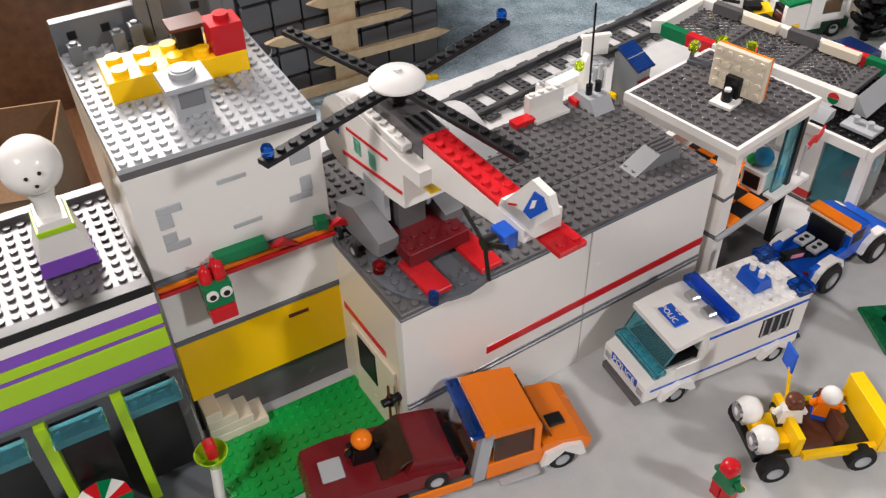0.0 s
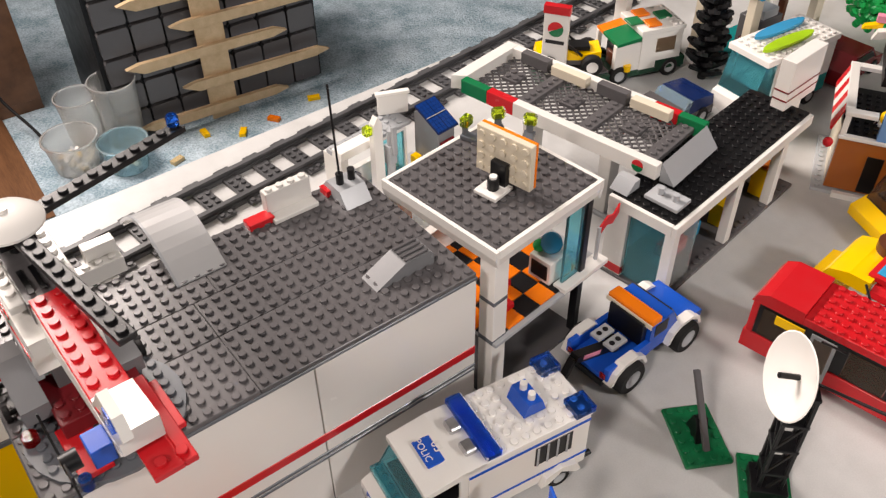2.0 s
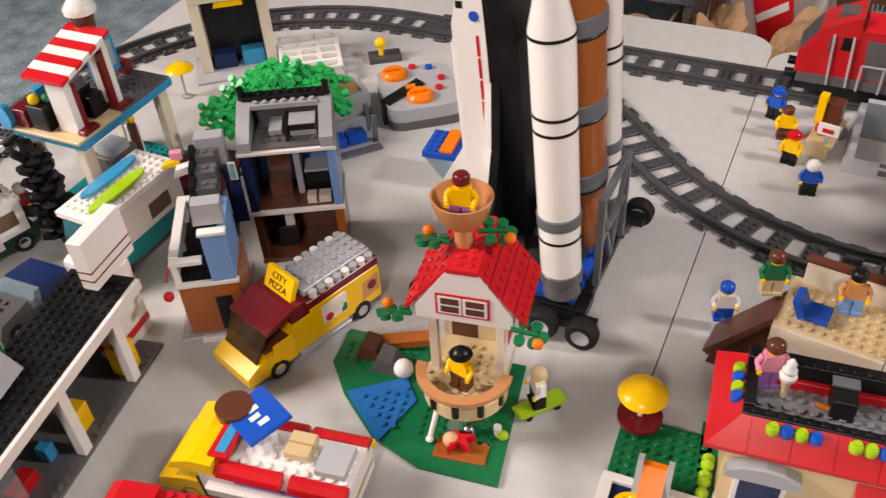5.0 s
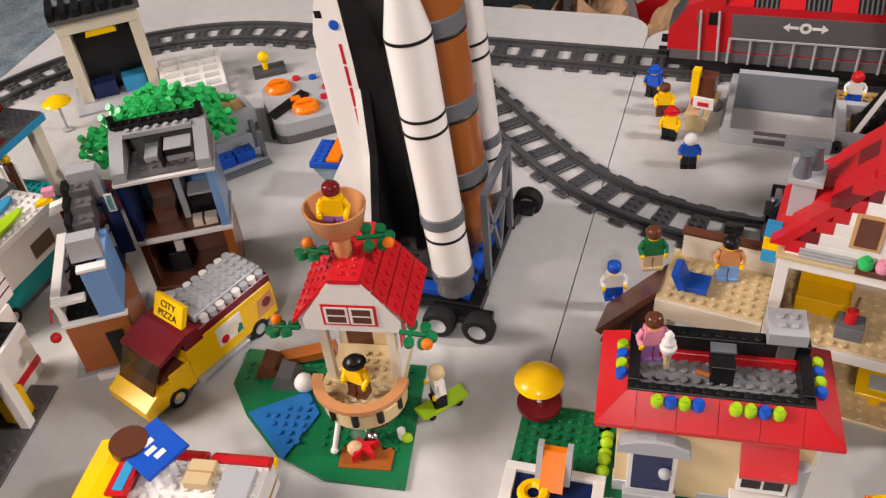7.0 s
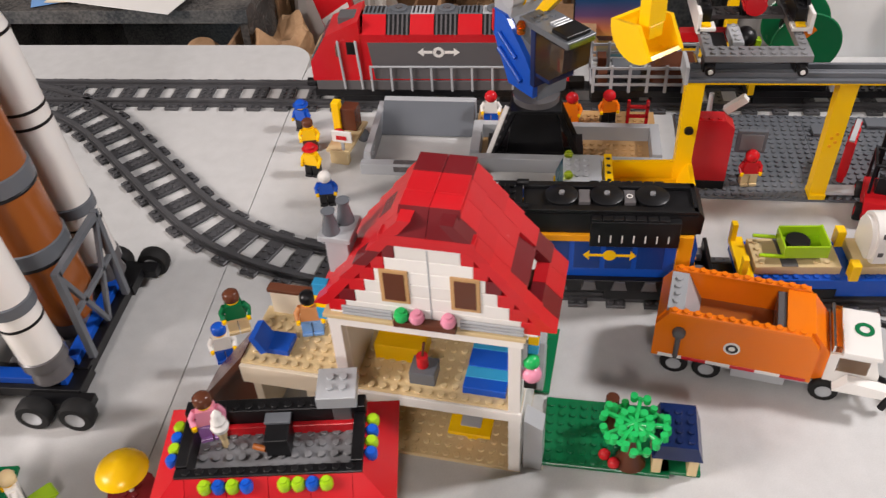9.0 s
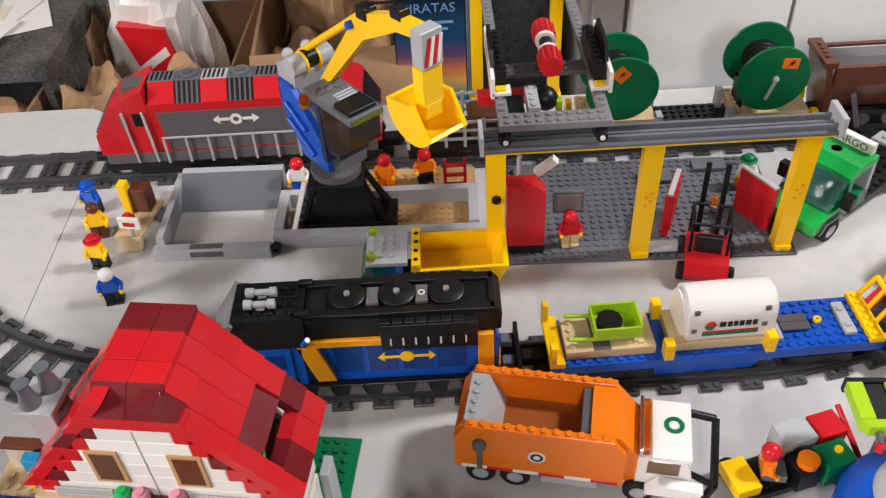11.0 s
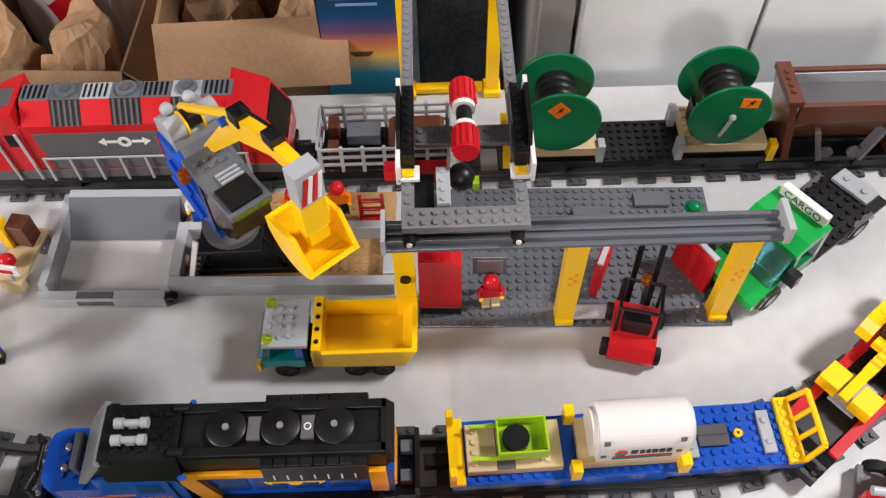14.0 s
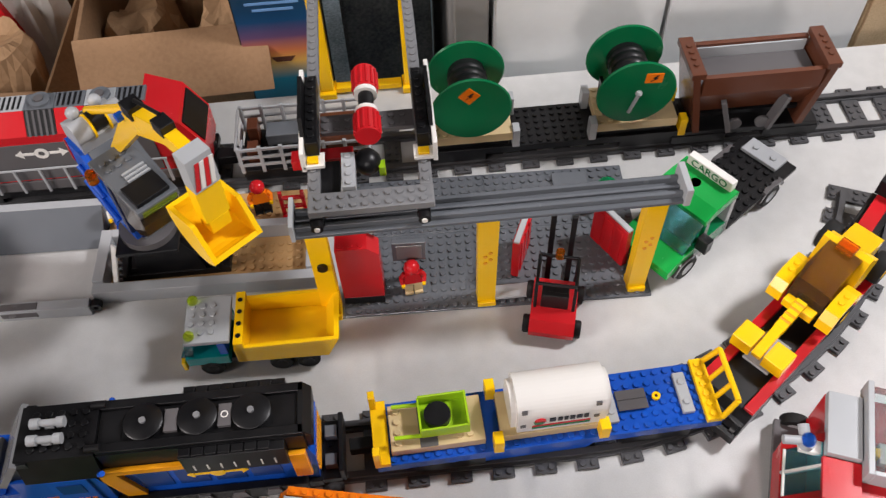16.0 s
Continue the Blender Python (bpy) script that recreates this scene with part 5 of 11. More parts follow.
def buggy():
    t = thing("toy_buggy", "yellow open toy buggy with large headlamps", "toy car", -0.737, -0.832, -112)
    part("chassis", Geo("black").box(-5, -2, 1.0, 5, 2, 1.7), t)
    part("hood", Geo("yellow").box(1.4, -2.4, 1.7, 2.0, 2.4, 4.0).box(2.0, -1.6, 1.7, 4.4, 1.6, 2.6), t)
    part("tail", Geo("yellow").box(-6, -3.0, 1.7, -4.8, 3.0, 4.6), t)
    part("sill", Geo("yellow").box(-4.8, -2.9, 1.7, 1.4, -2.3, 2.4), t)
    part("sill", Geo("yellow").box(-4.8, 2.3, 1.7, 1.4, 2.9, 2.4), t)
    part("seat", Geo("brown").box(-1.6, -2.0, 1.7, 1.0, 2.0, 2.4).box(-2.2, -2.0, 2.4, -1.6, 2.0, 4.4), t, "brown seat")
    for s in (-1, 1):
        l = part("headlamp", Geo("white").ball(4.4, s * 1.5, 3.4, 1.2, 14), t, "large white round headlamp")
        part("lens", Geo("chrome").cyl(s * 1.5, 3.4, 5.2, 5.5, 0.8, axis="x"), l)
        part("lamp_post", Geo("grey").box(3.8, s * 1.2, 1.7, 4.8, s * 1.8, 2.6), t)
        wheel(t, 3.8, s * 2.9, 1.25, 1.1)
        wheel(t, -3.6, s * 2.9, 1.25, 1.1)
    minifig(-0.744, -0.842, 60, "white", "black", "brown", z=0.02, sit=True, label="toy figure with brown hair and a blue flag")
    minifig(-0.735, -0.818, 40, "orange", "blue", "white", "helmet", z=0.02, sit=True, label="toy worker with a white helmet")
    f = thing("toy_flag", "small blue toy sign held up", "flag", -0.752, -0.838, -20, 0.034)
    part("stick", Geo("yellow").bar((0, 0, 0), (-0.8, 0, 3.0), 0.15), f)
    part("panel", Geo("blue").box(-2.0, -0.1, 2.6, -0.4, 0.1, 4.8), f)


buggy()


def plates():
    p = thing("toy_gun_stand", "black toy rifle leaning on a small green plate", "toy stand", -0.774, -0.694, 154)
    part("plate", Geo("green").plate(-3, -2, 0, 6, 4), p, "dark green studded plate")
    part("stand", Geo("black").prism([(-1.0, 0.4), (1.2, 0.4), (0.4, 2.6), (-0.2, 2.6)], -0.5, 0.5), p)
    part("barrel", Geo("dgrey").beam((-2.0, 0, 0.8), (2.6, 0, 5.6), 0.5, 0.5), p)
    d = thing("toy_satellite_dish", "white toy satellite dish on a black lattice mast", "satellite dish", -0.721, -0.689, -45)
    part("plate", Geo("green").plate(-3, -2, 0, 6, 4), d, "dark green studded plate")
    mast = part("mast", Geo("black").box(-1.4, -1.4, 0.4, 1.4, 1.4, 1.6), d, "black lattice mast")
    for k in range(4):
        z = 0.4 + 3 * k
        for s in (-0.8, 0.8):
            for u in (-0.8, 0.8):
                part("upright", Geo("black").beam((s, u, z), (s, u, z + 3), 0.3, 0.3), mast)
            part("brace", Geo("black").beam((s, -0.8, z), (s, 0.8, z + 3), 0.25, 0.25), mast)
            part("brace", Geo("black").beam((-0.8, s, z + 3), (0.8, s, z), 0.25, 0.25), mast)
        part("mast_plate", Geo("black").box(-1, -1, z + 2.8, 1, 1, z + 3.1), mast)
    g = Geo("white")
    g.m = pose(0, 0, 13.6, 76, 0, 14)
    g.lathe([(0, 0.6), (1.8, 0.85), (3.1, 1.5), (3.2, 1.6), (3.1, 1.65), (1.8, 1.05), (0, 0.8)], n=30)
    dish = part("dish", g, d, "white dish")
    a = Geo("black")
    a.m = pose(0, 0, 13.6, 76, 0, 14)
    a.bar((0, 0, 0), (0, 0, 2.4), 0.22)
    part("feed", a, dish)
    w = Geo("black")
    w.bar((-0.6, 0.6, 12.6), (3.6, 5.0, 14.6), 0.12)
    part("antenna", w, d)
    minifig(-0.732, -0.905, 0, "green", "red", "red", label="toy figure in red and green")


plates()


def bus():
    t = thing("toy_bus", "long red toy bus with studded roof and dark windows", "toy bus", -0.7235, -0.5675, 193.5)
    L, W = 12, 2.9
    part("lower_body", Geo("red").box(-L, -W, 1.0, L, W, 3.0), t)
    part("window_band", Geo("black").box(-L + 0.3, -W + 0.15, 3.0, L - 0.6, W - 0.15, 6.6), t, "dark window band")
    for s in (-1, 1):
        for x in (-9.0, -4.6, -0.4, 7.2):
            part("window", Geo("glassbrown").box(x, s * (W - 0.15), 3.2, x + 3.6, s * (W - 0.05), 6.2), t)
        part("door", Geo("grey").box(4.2, s * (W - 0.14), 1.4, 6.4, s * (W + 0.02), 6.2).use("glassbrown").box(4.5, s * W, 2.4, 6.1, s * (W + 0.05), 5.8), t)
        part("ad_panel", Geo("yellow").box(7.0, s * (W - 0.1), 5.2, 9.6, s * (W + 0.03), 6.2), t, "yellow notice")
        for k in range(3):
            part("ad_bar", Geo("white").box(-6.6 + 0.9 * k, s * W, 5.5, -6.0 + 0.9 * k, s * (W + 0.04), 6.1), t)
        for x in (-6.6, 8.0):
            wheel(t, x, s * 2.6, 1.15, 0.8)
        part("mirror", Geo("black").beam((3.4, s * W, 6.0), (5.2, s * (W + 1.6), 7.4), 0.2, 0.2), t)
        part("pillar", Geo("red").box(-L, s * (W - 0.4), 3.0, -L + 0.8, s * W, 6.6), t)
        part("pillar", Geo("red").box(L - 0.8, s * (W - 0.4), 3.0, L - 0.2, s * W, 6.6), t)
    part("front_sign", Geo("lime").box(L - 0.65, -1.6, 5.6, L - 0.55, 1.6, 6.5), t)
    part("roof", Geo("red").box(-L, -W, 6.6, L - 4.6, W, 7.4).studs(-L, -3, 19, 6, 7.4), t, "red studded roof")
    part("roof_front", Geo("red").prism([(L - 4.6, 6.6), (L, 6.6), (L - 0.4, 7.4), (L - 1.4, 7.9), (L - 4.6, 7.9)], -W, W), t)
    part("front_headlight", Geo("chrome").box(L, -2.4, 1.6, L + 0.1, -1.4, 2.4), t)
    for y in (-1.2, 1.0):
        part("roof_light", Geo("glass").cyl(-L + 1.2, y, 7.4, 8.4, 0.9), t, "clear round light")


bus()


def ice_van():
    t = thing("toy_ice_cream_van", "white, red and yellow toy ice cream van", "toy van", -0.7565, -0.4985, 189)
    t.matrix_world = t.matrix_world @ Matrix.Diagonal((1.12, 1.1, 1.0, 1.0))
    part("chassis", Geo("sandblue").box(-7.6, -2.6, 0.8, 7.4, 2.6, 1.5), t)
    part("body", Geo("white").box(-7.8, -2.9, 1.5, 4.0, 2.9, 4.8), t)
    part("stripe", Geo("yellow").box(-7.8, -2.96, 2.4, 4.0, 2.96, 3.0), t)
    part("stripe", Geo("purple").box(-5.0, -2.98, 4.3, 1.0, 2.98, 4.7), t)
    part("hood", Geo("yellow").prism([(4.0, 1.2), (8.0, 1.2), (7.8, 2.6), (5.6, 3.2), (4.0, 3.2)], -2.9, 2.9), t)
    part("windscreen", Geo("glass").prism([(4.0, 3.2), (6.4, 3.0), (5.0, 5.2), (4.0, 5.4)], -2.6, 2.6), t)
    part("cab_roof", Geo("yellow").prism([(2.6, 4.8), (6.4, 4.8), (6.0, 5.6), (4.4, 6.2), (2.6, 6.2)], -3.0, 3.0), t)
    part("roof_sign", Geo("red").box(1.6, -2.2, 5.9, 3.2, 2.2, 6.5).use("azure").box(1.9, -1.8, 6.5, 2.7, 1.8, 6.6), t, "red and blue roof sign")
    part("roof", Geo("white").box(-7.9, -2.2, 4.8, 2.6, 2.2, 5.4).studs(-7.8, -2, 9, 4, 5.4), t, "white studded roof")
    for s in (-1, 1):
        part("counter_ledge", Geo("white").box(-6.2, s * 2.9, 3.5, 3.2, s * 3.7, 4.0), t, "white counter ledge")
        part("ledge_end", Geo("yellow").box(-7.8, s * 2.9, 3.4, -6.2, s * 3.7, 4.1), t, "yellow ledge end")
        for x0, x1 in ((-2.8, 2.4), (-7.9, -3.4)):
            part("awning", Geo("red").prism([(s * 1.9, 4.85), (s * 1.9, 5.7), (s * 2.4, 5.75), (s * 2.9, 5.4), (s * 3.1, 4.85)], x0, x1, "x"), t, "red curved awning")
        for x in (-4.6, 5.2):
            wheel(t, x, s * 2.5, 1.1, 0.8)
    for x in (-5.8,):
        part("roof_hatch", Geo("grey").box(x - 1.6, -1.3, 5.6, x + 0.8, 1.5, 6.3), t)
    c = part("menu_board", Geo("blue").box(-2.1, -1.9, 0, 2.1, 1.9, 0.4), t, "blue tilted menu board", off(0.9, -1.9, 6.6, -7, 0, -33))
    for k in range(3):
        part("menu_print", Geo("white").box(-1.2 + 0.8 * k, -0.5 + 0.3 * (k % 2), 0.4, -0.7 + 0.8 * k, 0.4 + 0.3 * (k % 2), 0.44, 0.01), c)
    part("board_stand", Geo("brown").cyl(0.9, -1.9, 5.4, 6.5, 0.5), t)
    part("giant_cone", Geo("tan").box(-4.2, -1.6, 5.5, -2.2, 0.6, 6.4).use("sand").box(-4.24, -0.6, 5.7, -2.16, -0.4, 6.44), t, "tan waffle block")
    part("giant_scoop", Geo("brown").cyl(3.0, -2.2, 6.2, 7.1, 1.5, n=24), t)


ice_van()


def pizza_van():
    t = thing("toy_pizza_van", "yellow and dark red toy pizza van with grey roof", "toy van", -0.813, -0.360, 251)
    part("chassis", Geo("sandblue").box(-8, -2.7, 0.8, 8, 2.7, 1.5), t)
    part("body", Geo("yellow").box(-8.2, -2.9, 1.5, 3.2, 2.9, 5.4), t)
    part("upper_body", Geo("dred").box(-8.2, -2.9, 5.4, 3.2, 2.9, 6.8), t, "dark red upper body")
    part("hood", Geo("yellow").prism([(3.2, 1.2), (9.2, 1.2), (9.2, 2.4), (7.6, 3.2), (3.2, 3.6)], -2.9, 2.9), t)
    part("cab_roof", Geo("dred").prism([(1.2, 6.8), (6.2, 6.0), (6.2, 6.4), (3.0, 7.3), (1.2, 7.3)], -3.0, 3.0), t)
    part("windscreen", Geo("glassbrown").prism([(5.8, 6.1), (7.6, 3.2), (7.8, 3.2), (6.2, 6.2)], -2.6, 2.6), t)
    part("cab_floor", Geo("brown").box(3.4, -2.4, 3.4, 6.6, 2.4, 3.7), t)
    part("roof", Geo("grey").box(-8.0, -2.0, 6.8, 0.8, 2.0, 7.6).studs(-8, -2, 8, 4, 7.6), t, "light grey roof")
    for s in (-1, 1):
        for k in range(8):
            part("roof_stud", Geo("white" if k % 2 else "grey").cyl(-7.4 + 1.05 * k, s * 2.45, 6.8, 7.4, 0.45), t)
        part("door", Geo("yellow").box(3.3, s * 2.8, 1.6, 5.8, s * 2.98, 4.4), t)
        part("serving_hatch", Geo("white").box(-3.6, s * 2.88, 2.8, -0.4, s * 2.97, 5.2), t, "white picture panel")
        part("picture_leaf", Geo("green").prism([(-3.5, 2.9), (-2.7, 2.9), (-3.0, 4.0), (-3.5, 3.8)], s * 2.97 if s > 0 else -3.0, s * 3.0 if s > 0 else -2.97), t, "green printed leaf")
        part("picture_fruit", Geo("red").cyl(-1.2, 3.4, s * 2.97 if s > 0 else -3.01, s * 3.01 if s > 0 else -2.97, 0.5, axis="y"), t, "red printed fruit")
        part("rear_print", Geo("nougat").prism([(-7.9, 2.6), (-5.6, 2.4), (-5.9, 4.6), (-7.9, 4.9)], s * 2.9 if s > 0 else -2.94, s * 2.94 if s > 0 else -2.9), t, "printed pizza picture")
        part("rear_print", Geo("dred").cyl(-7.0, 3.8, s * 2.94 if s > 0 else -2.97, s * 2.97 if s > 0 else -2.94, 0.6, axis="y"), t, "printed pizza slice")
        part("trim", Geo("yellow").box(-8.0, s * 2.9, 5.4, 1.0, s * 3.0, 5.9), t, "yellow trim")
        part("pizza_print", Geo("cream").cyl(-2.4, 4.0, s * 2.97 if s > 0 else -3.02, s * 3.02 if s > 0 else -2.97, 0.7, axis="y"), t)
        part("side_sill", Geo("grey").box(-3.6, s * 2.7, 0.9, 3.0, s * 3.3, 1.4), t)
        for x in (-5.4, 5.6):
            wheel(t, x, s * 2.6, 1.15, 0.8)
    g = part("roof_sign", Geo("yellow").box(-0.3, -2.1, 0, 0.3, 2.1, 2.4), t, "yellow roof sign", off(2.2, 0, 7.2, 0, -25, 0))
    word(g, "CITY", 1.0, "black", off(0.34, 0, 1.7, 90, 0, 90))
    word(g, "PIZZA", 1.0, "black", off(0.34, 0, 0.7, 90, 0, 90))


pizza_van()


# ---- the town behind the road ----
def corner_cafe():
    t = thing("toy_cafe", "open toy cafe with orange base, blue walls and red-white awning", "toy building", -0.897, -0.4035, 33)
    W, D = 5.9, 11.2
    part("floor", Geo("grey").box(-1.2, -0.2, 0, W, D, 0.4).studs(-1.1, 0, 1, 11, 0.4), t)
    part("front_step", Geo("white").box(1.0, -0.8, 0, 4.6, -0.2, 0.7), t)
    part("wall", Geo("dorange").box(0, 0, 0.8, W, 1, 7.2), t, "dark orange front wall")
    part("door", Geo("black").box(3.3, -0.1, 1.0, 5.0, 0.0, 5.6), t, "dark doorway")
    part("wall", Geo("dorange").box(W - 1, 1.02, 0.4, W, D - 3, 7.2), t)
    part("wall", Geo("cream").box(0, 1.02, 0.4, 1, D, 7.2), t)
    part("ledge", Geo("white").box(-0.2, -0.2, 7.2, W + 0.2, 0.5, 7.6), t)
    part("upper_floor", Geo("black").box(0.1, 0.5, 7.2, W - 0.1, D - 0.2, 7.5).studs(1, 1, 4, 9, 7.5), t)
    part("window_bar", Geo("white").box(-0.2, -0.1, 10.0, 3.0, 0.9, 10.5), t, "white window frame")
    part("window_bar", Geo("white").box(-0.3, 0.92, 10.0, 0.7, D, 10.5), t, "white window frame")
    part("window_bar", Geo("white").box(0.72, D - 1, 10.0, 3.0, D, 10.5), t, "white window frame")
    for y in (0.0, 5.2, D - 1):
        part("corner_post", Geo("white").box(-0.1, y, 7.6, 0.5, y + 0.6, 10.0), t)
    part("wall", Geo("mblue").box(3.5, 0, 7.6, W, 0.8, 13.4), t, "medium blue wall")
    part("ledge", Geo("white").box(3.3, -0.2, 13.4, W + 0.1, 0.8, 13.8), t)
    part("wall", Geo("mblue").box(W - 0.8, 0.82, 7.6, W, 6.0, 13.6), t, "medium blue wall")
    part("roof_front", Geo("grey").prism([(3.0, 14.0), (W, 14.0), (W, 16.4), (3.2, 16.4)], 0.9, 2.4), t, "light grey roof front")
    for k in range(5):
        z = 13.2 + 0.8 * k
        part("roof_step", Geo("dgrey").box(3.0, 2.4 + 1.7 * k, 12.8, W - 0.9, 4.1 + 1.7 * k, z).studs(3.4, 2.7 + 1.7 * k, 2, 1, z), t, "dark grey studded roof step")
        part("roof_edge", Geo("black").box(2.4, 2.4 + 1.7 * k, 12.6, 3.0, 4.1 + 1.7 * k, z + 0.5), t)
    part("roof_block", Geo("grey").box(3.0, D - 0.6, 13.0, W, D + 1.0, 17.6), t)
    for k in range(7):
        part("awning_stripe", Geo("red" if k % 2 == 0 else "white").prism([(-1.0, 7.6), (-0.3, 10.0), (-0.3, 10.3), (-1.2, 7.8)], 0.6 + 1.45 * k, 2.05 + 1.45 * k), t)
    part("lamp", Geo("red").ball(-1.0, -0.3, 6.6, 0.55), t)
    part("toy_bird", Geo("white").prism([(0.6, 14.6), (2.6, 15.2), (2.6, 16.0), (1.0, 15.6)], 8.4, 9.4).use("yellow").prism([(-0.6, 15.2), (1.4, 15.6), (1.4, 16.2), (-0.4, 15.6)], 9.4, 10.2).use("pink").box(0.6, 9.4, 16.2, 1.8, 10.2, 17.0), t, "white, yellow and pink roof bird")
    minifig(-0.884, -0.361, 200, "white", "black", "yellow", z=0.036, label="toy cook with yellow hair")
    b = thing("toy_townhouse", "open-backed blue toy townhouse on a brown ground floor", "toy building", -0.8964, -0.3008, 30)
    W, D, Z2, Z3 = 10.0, 6.5, 7.5, 15.2
    part("floor", Geo("brown").box(0, 0, 0, W, D, 0.5), b)
    part("wall", Geo("brown").box(0, D - 1, 0.5, W, D, 7.0), b)
    part("wall", Geo("dorange").box(W - 1, 0, 0.5, W, D - 1, 7.0), b, "dark orange wall")
    part("wall", Geo("brown").box(0, 0.4, 0.5, 0.8, D - 1, 7.0), b)
    part("picture", Geo("orange").box(5.8, D - 1.15, 3.4, 8.6, D - 1.0, 6.4), b, "orange wall panel")
    part("ledge", Geo("white").box(-0.2, -0.2, 7.0, W + 0.2, D, Z2), b, "white floor ledge")
    part("floor", Geo("brown").box(0.8, 0.2, Z2, W - 1, D - 1, Z2 + 0.2), b)
    part("wall", Geo("mblue").box(W - 0.9, 0, Z2, W, D, Z3 - 0.4), b, "medium blue wall")
    part("wall", Geo("navy").box(0, 0, Z2, 0.9, D, Z3 - 0.4), b, "dark blue wall")
    part("hinged_wall", Geo("navy").box(-1.6, -1.6, 7.6, 0.0, -1.2, Z3 - 1).box(-1.6, -1.6, 7.6, -1.2, 2.0, Z3 - 1), b, "dark blue wall end")
    part("window", Geo("white").box(-0.9, -1.72, 13.2, -0.1, -1.6, 15.4).use("glassblue").box(-0.75, -1.78, 13.4, -0.25, -1.7, 15.2), b, "small white window")
    part("wall", Geo("mblue").box(0.9, D - 0.8, Z2, W - 0.9, D, Z3 - 0.4), b)
    part("back_panel", Geo("grey").box(6.2, D - 0.95, 12.4, 8.8, D - 0.8, 15.2), b)
    part("partition", Geo("grey").box(5.2, 2.4, Z2 + 0.2, 5.9, D - 0.8, 13.6), b)
    part("ledge", Geo("white").box(-0.2, -0.2, Z3 - 0.4, W + 0.2, D, Z3), b)
    for x in (0, W - 1.4):
        part("attic_side", Geo("grey").prism([(-0.1, Z3), (D, Z3), (D, Z3 + 3.0), (D - 1.4, Z3 + 3.0), (-0.1, Z3 + 1.2)], x, x + 1.4, "x"), b, "light grey sloped attic side")
    part("wall", Geo("dgrey").box(1.4, D - 0.8, Z3, W - 1.4, D, Z3 + 2.6), b)
    part("attic_floor", Geo("dgrey").box(1.4, 0.2, Z3, W - 1.4, D - 0.8, Z3 + 0.3).studs(1.5, 1, 7, 4, Z3 + 0.3), b)
    part("cornice", Geo("black").box(0.6, D - 1.4, Z3 + 3.0, W - 0.6, D, Z3 + 3.5).studs(1, D - 1.2, 8, 1, Z3 + 3.5), b, "black studded cornice")
    for x in (0.3, W - 0.7):
        part("finial", Geo("black").cyl(x + 0.2, D - 0.7, Z3 + 3.0, Z3 + 4.4, 0.4), b)
    part("cornice", Geo("grey").box(1.4, D - 2.2, Z3 + 2.4, W - 1.4, D - 1.4, Z3 + 3.0).studs(1.5, D - 2.2, 7, 1, Z3 + 3.0), b)
    part("desk", Geo("grey").box(5.4, 2.0, Z3 + 0.3, 8.2, 4.4, Z3 + 1.8).use("black").box(5.0, 1.0, Z3 + 0.3, 5.3, 4.6, Z3 + 1.9).box(5.4, 1.9, Z3 + 1.0, 8.2, 2.0, Z3 + 1.7), b)
    part("chimney", Geo("grey").box(3.2, 2.4, Z3 + 0.3, 4.6, 5.2, Z3 + 1.0), b)
    part("armchair", Geo("brown").box(2.2, 2.2, Z2 + 0.2, 4.6, 4.6, 9.8).box(2.2, 4.0, 9.8, 4.6, 4.6, 12.8), b, "brown armchair")
    part("stove", Geo("black").box(6.2, 2.4, Z2 + 0.2, 8.8, 4.6, 10.6).use("grey").box(6.2, 2.2, 10.6, 8.8, 4.6, 10.9), b, "black stove")
    part("crate", Geo("cream").box(6.2, 0.4, Z2 + 0.2, 8.8, 1.8, 8.6).use("brown").box(7.2, 0.36, Z2 + 0.3, 7.5, 1.84, 8.64), b, "cream crate")
    part("counter", Geo("black").box(2.0, 2.4, 0.5, 4.2, 4.4, 3.2).use("white").box(3.0, 2.6, 3.2, 4.0, 3.4, 4.6), b)
    n = thing("toy_newsstand", "grey open toy room with blue bench", "toy building", -0.9201, -0.1376, 49)
    part("step", Geo("sandblue").box(0, 0, 0, 7.2, 1.2, 0.4), n)
    part("floor", Geo("grey").box(0.2, 1.2, 0, 7.2, 8.8, 0.4), n)
    for x in (0.4, 3.2):
        part("bench", Geo("blue").box(x, 2.0, 0.4, x + 2.6, 4.0, 1.8).studs(x + 0.3, 2.2, 2, 1, 1.8), n, "blue seat")
    part("wall", Geo("grey").box(0.2, 4.4, 0.4, 6.6, 5.2, 2.8), n)
    part("post", Geo("sandblue").box(6.6, 1.4, 0.4, 7.2, 2.0, 4.4).box(6.6, 4.4, 0.4, 7.2, 5.2, 4.4), n)
    part("bin", Geo("grey").box(1.0, 9.0, 0, 9.0, 10.0, 3.6).box(1.0, 14.4, 0, 9.0, 15.2, 3.6).box(1.0, 10.0, 0, 1.8, 14.4, 3.6).box(8.2, 10.0, 0, 9.0, 14.4, 3.6), n, "grey open box")
    part("bin_top", Geo("sand").box(1.8, 10.0, 0, 8.2, 14.4, 3.2), n, "tan top")


corner_cafe()


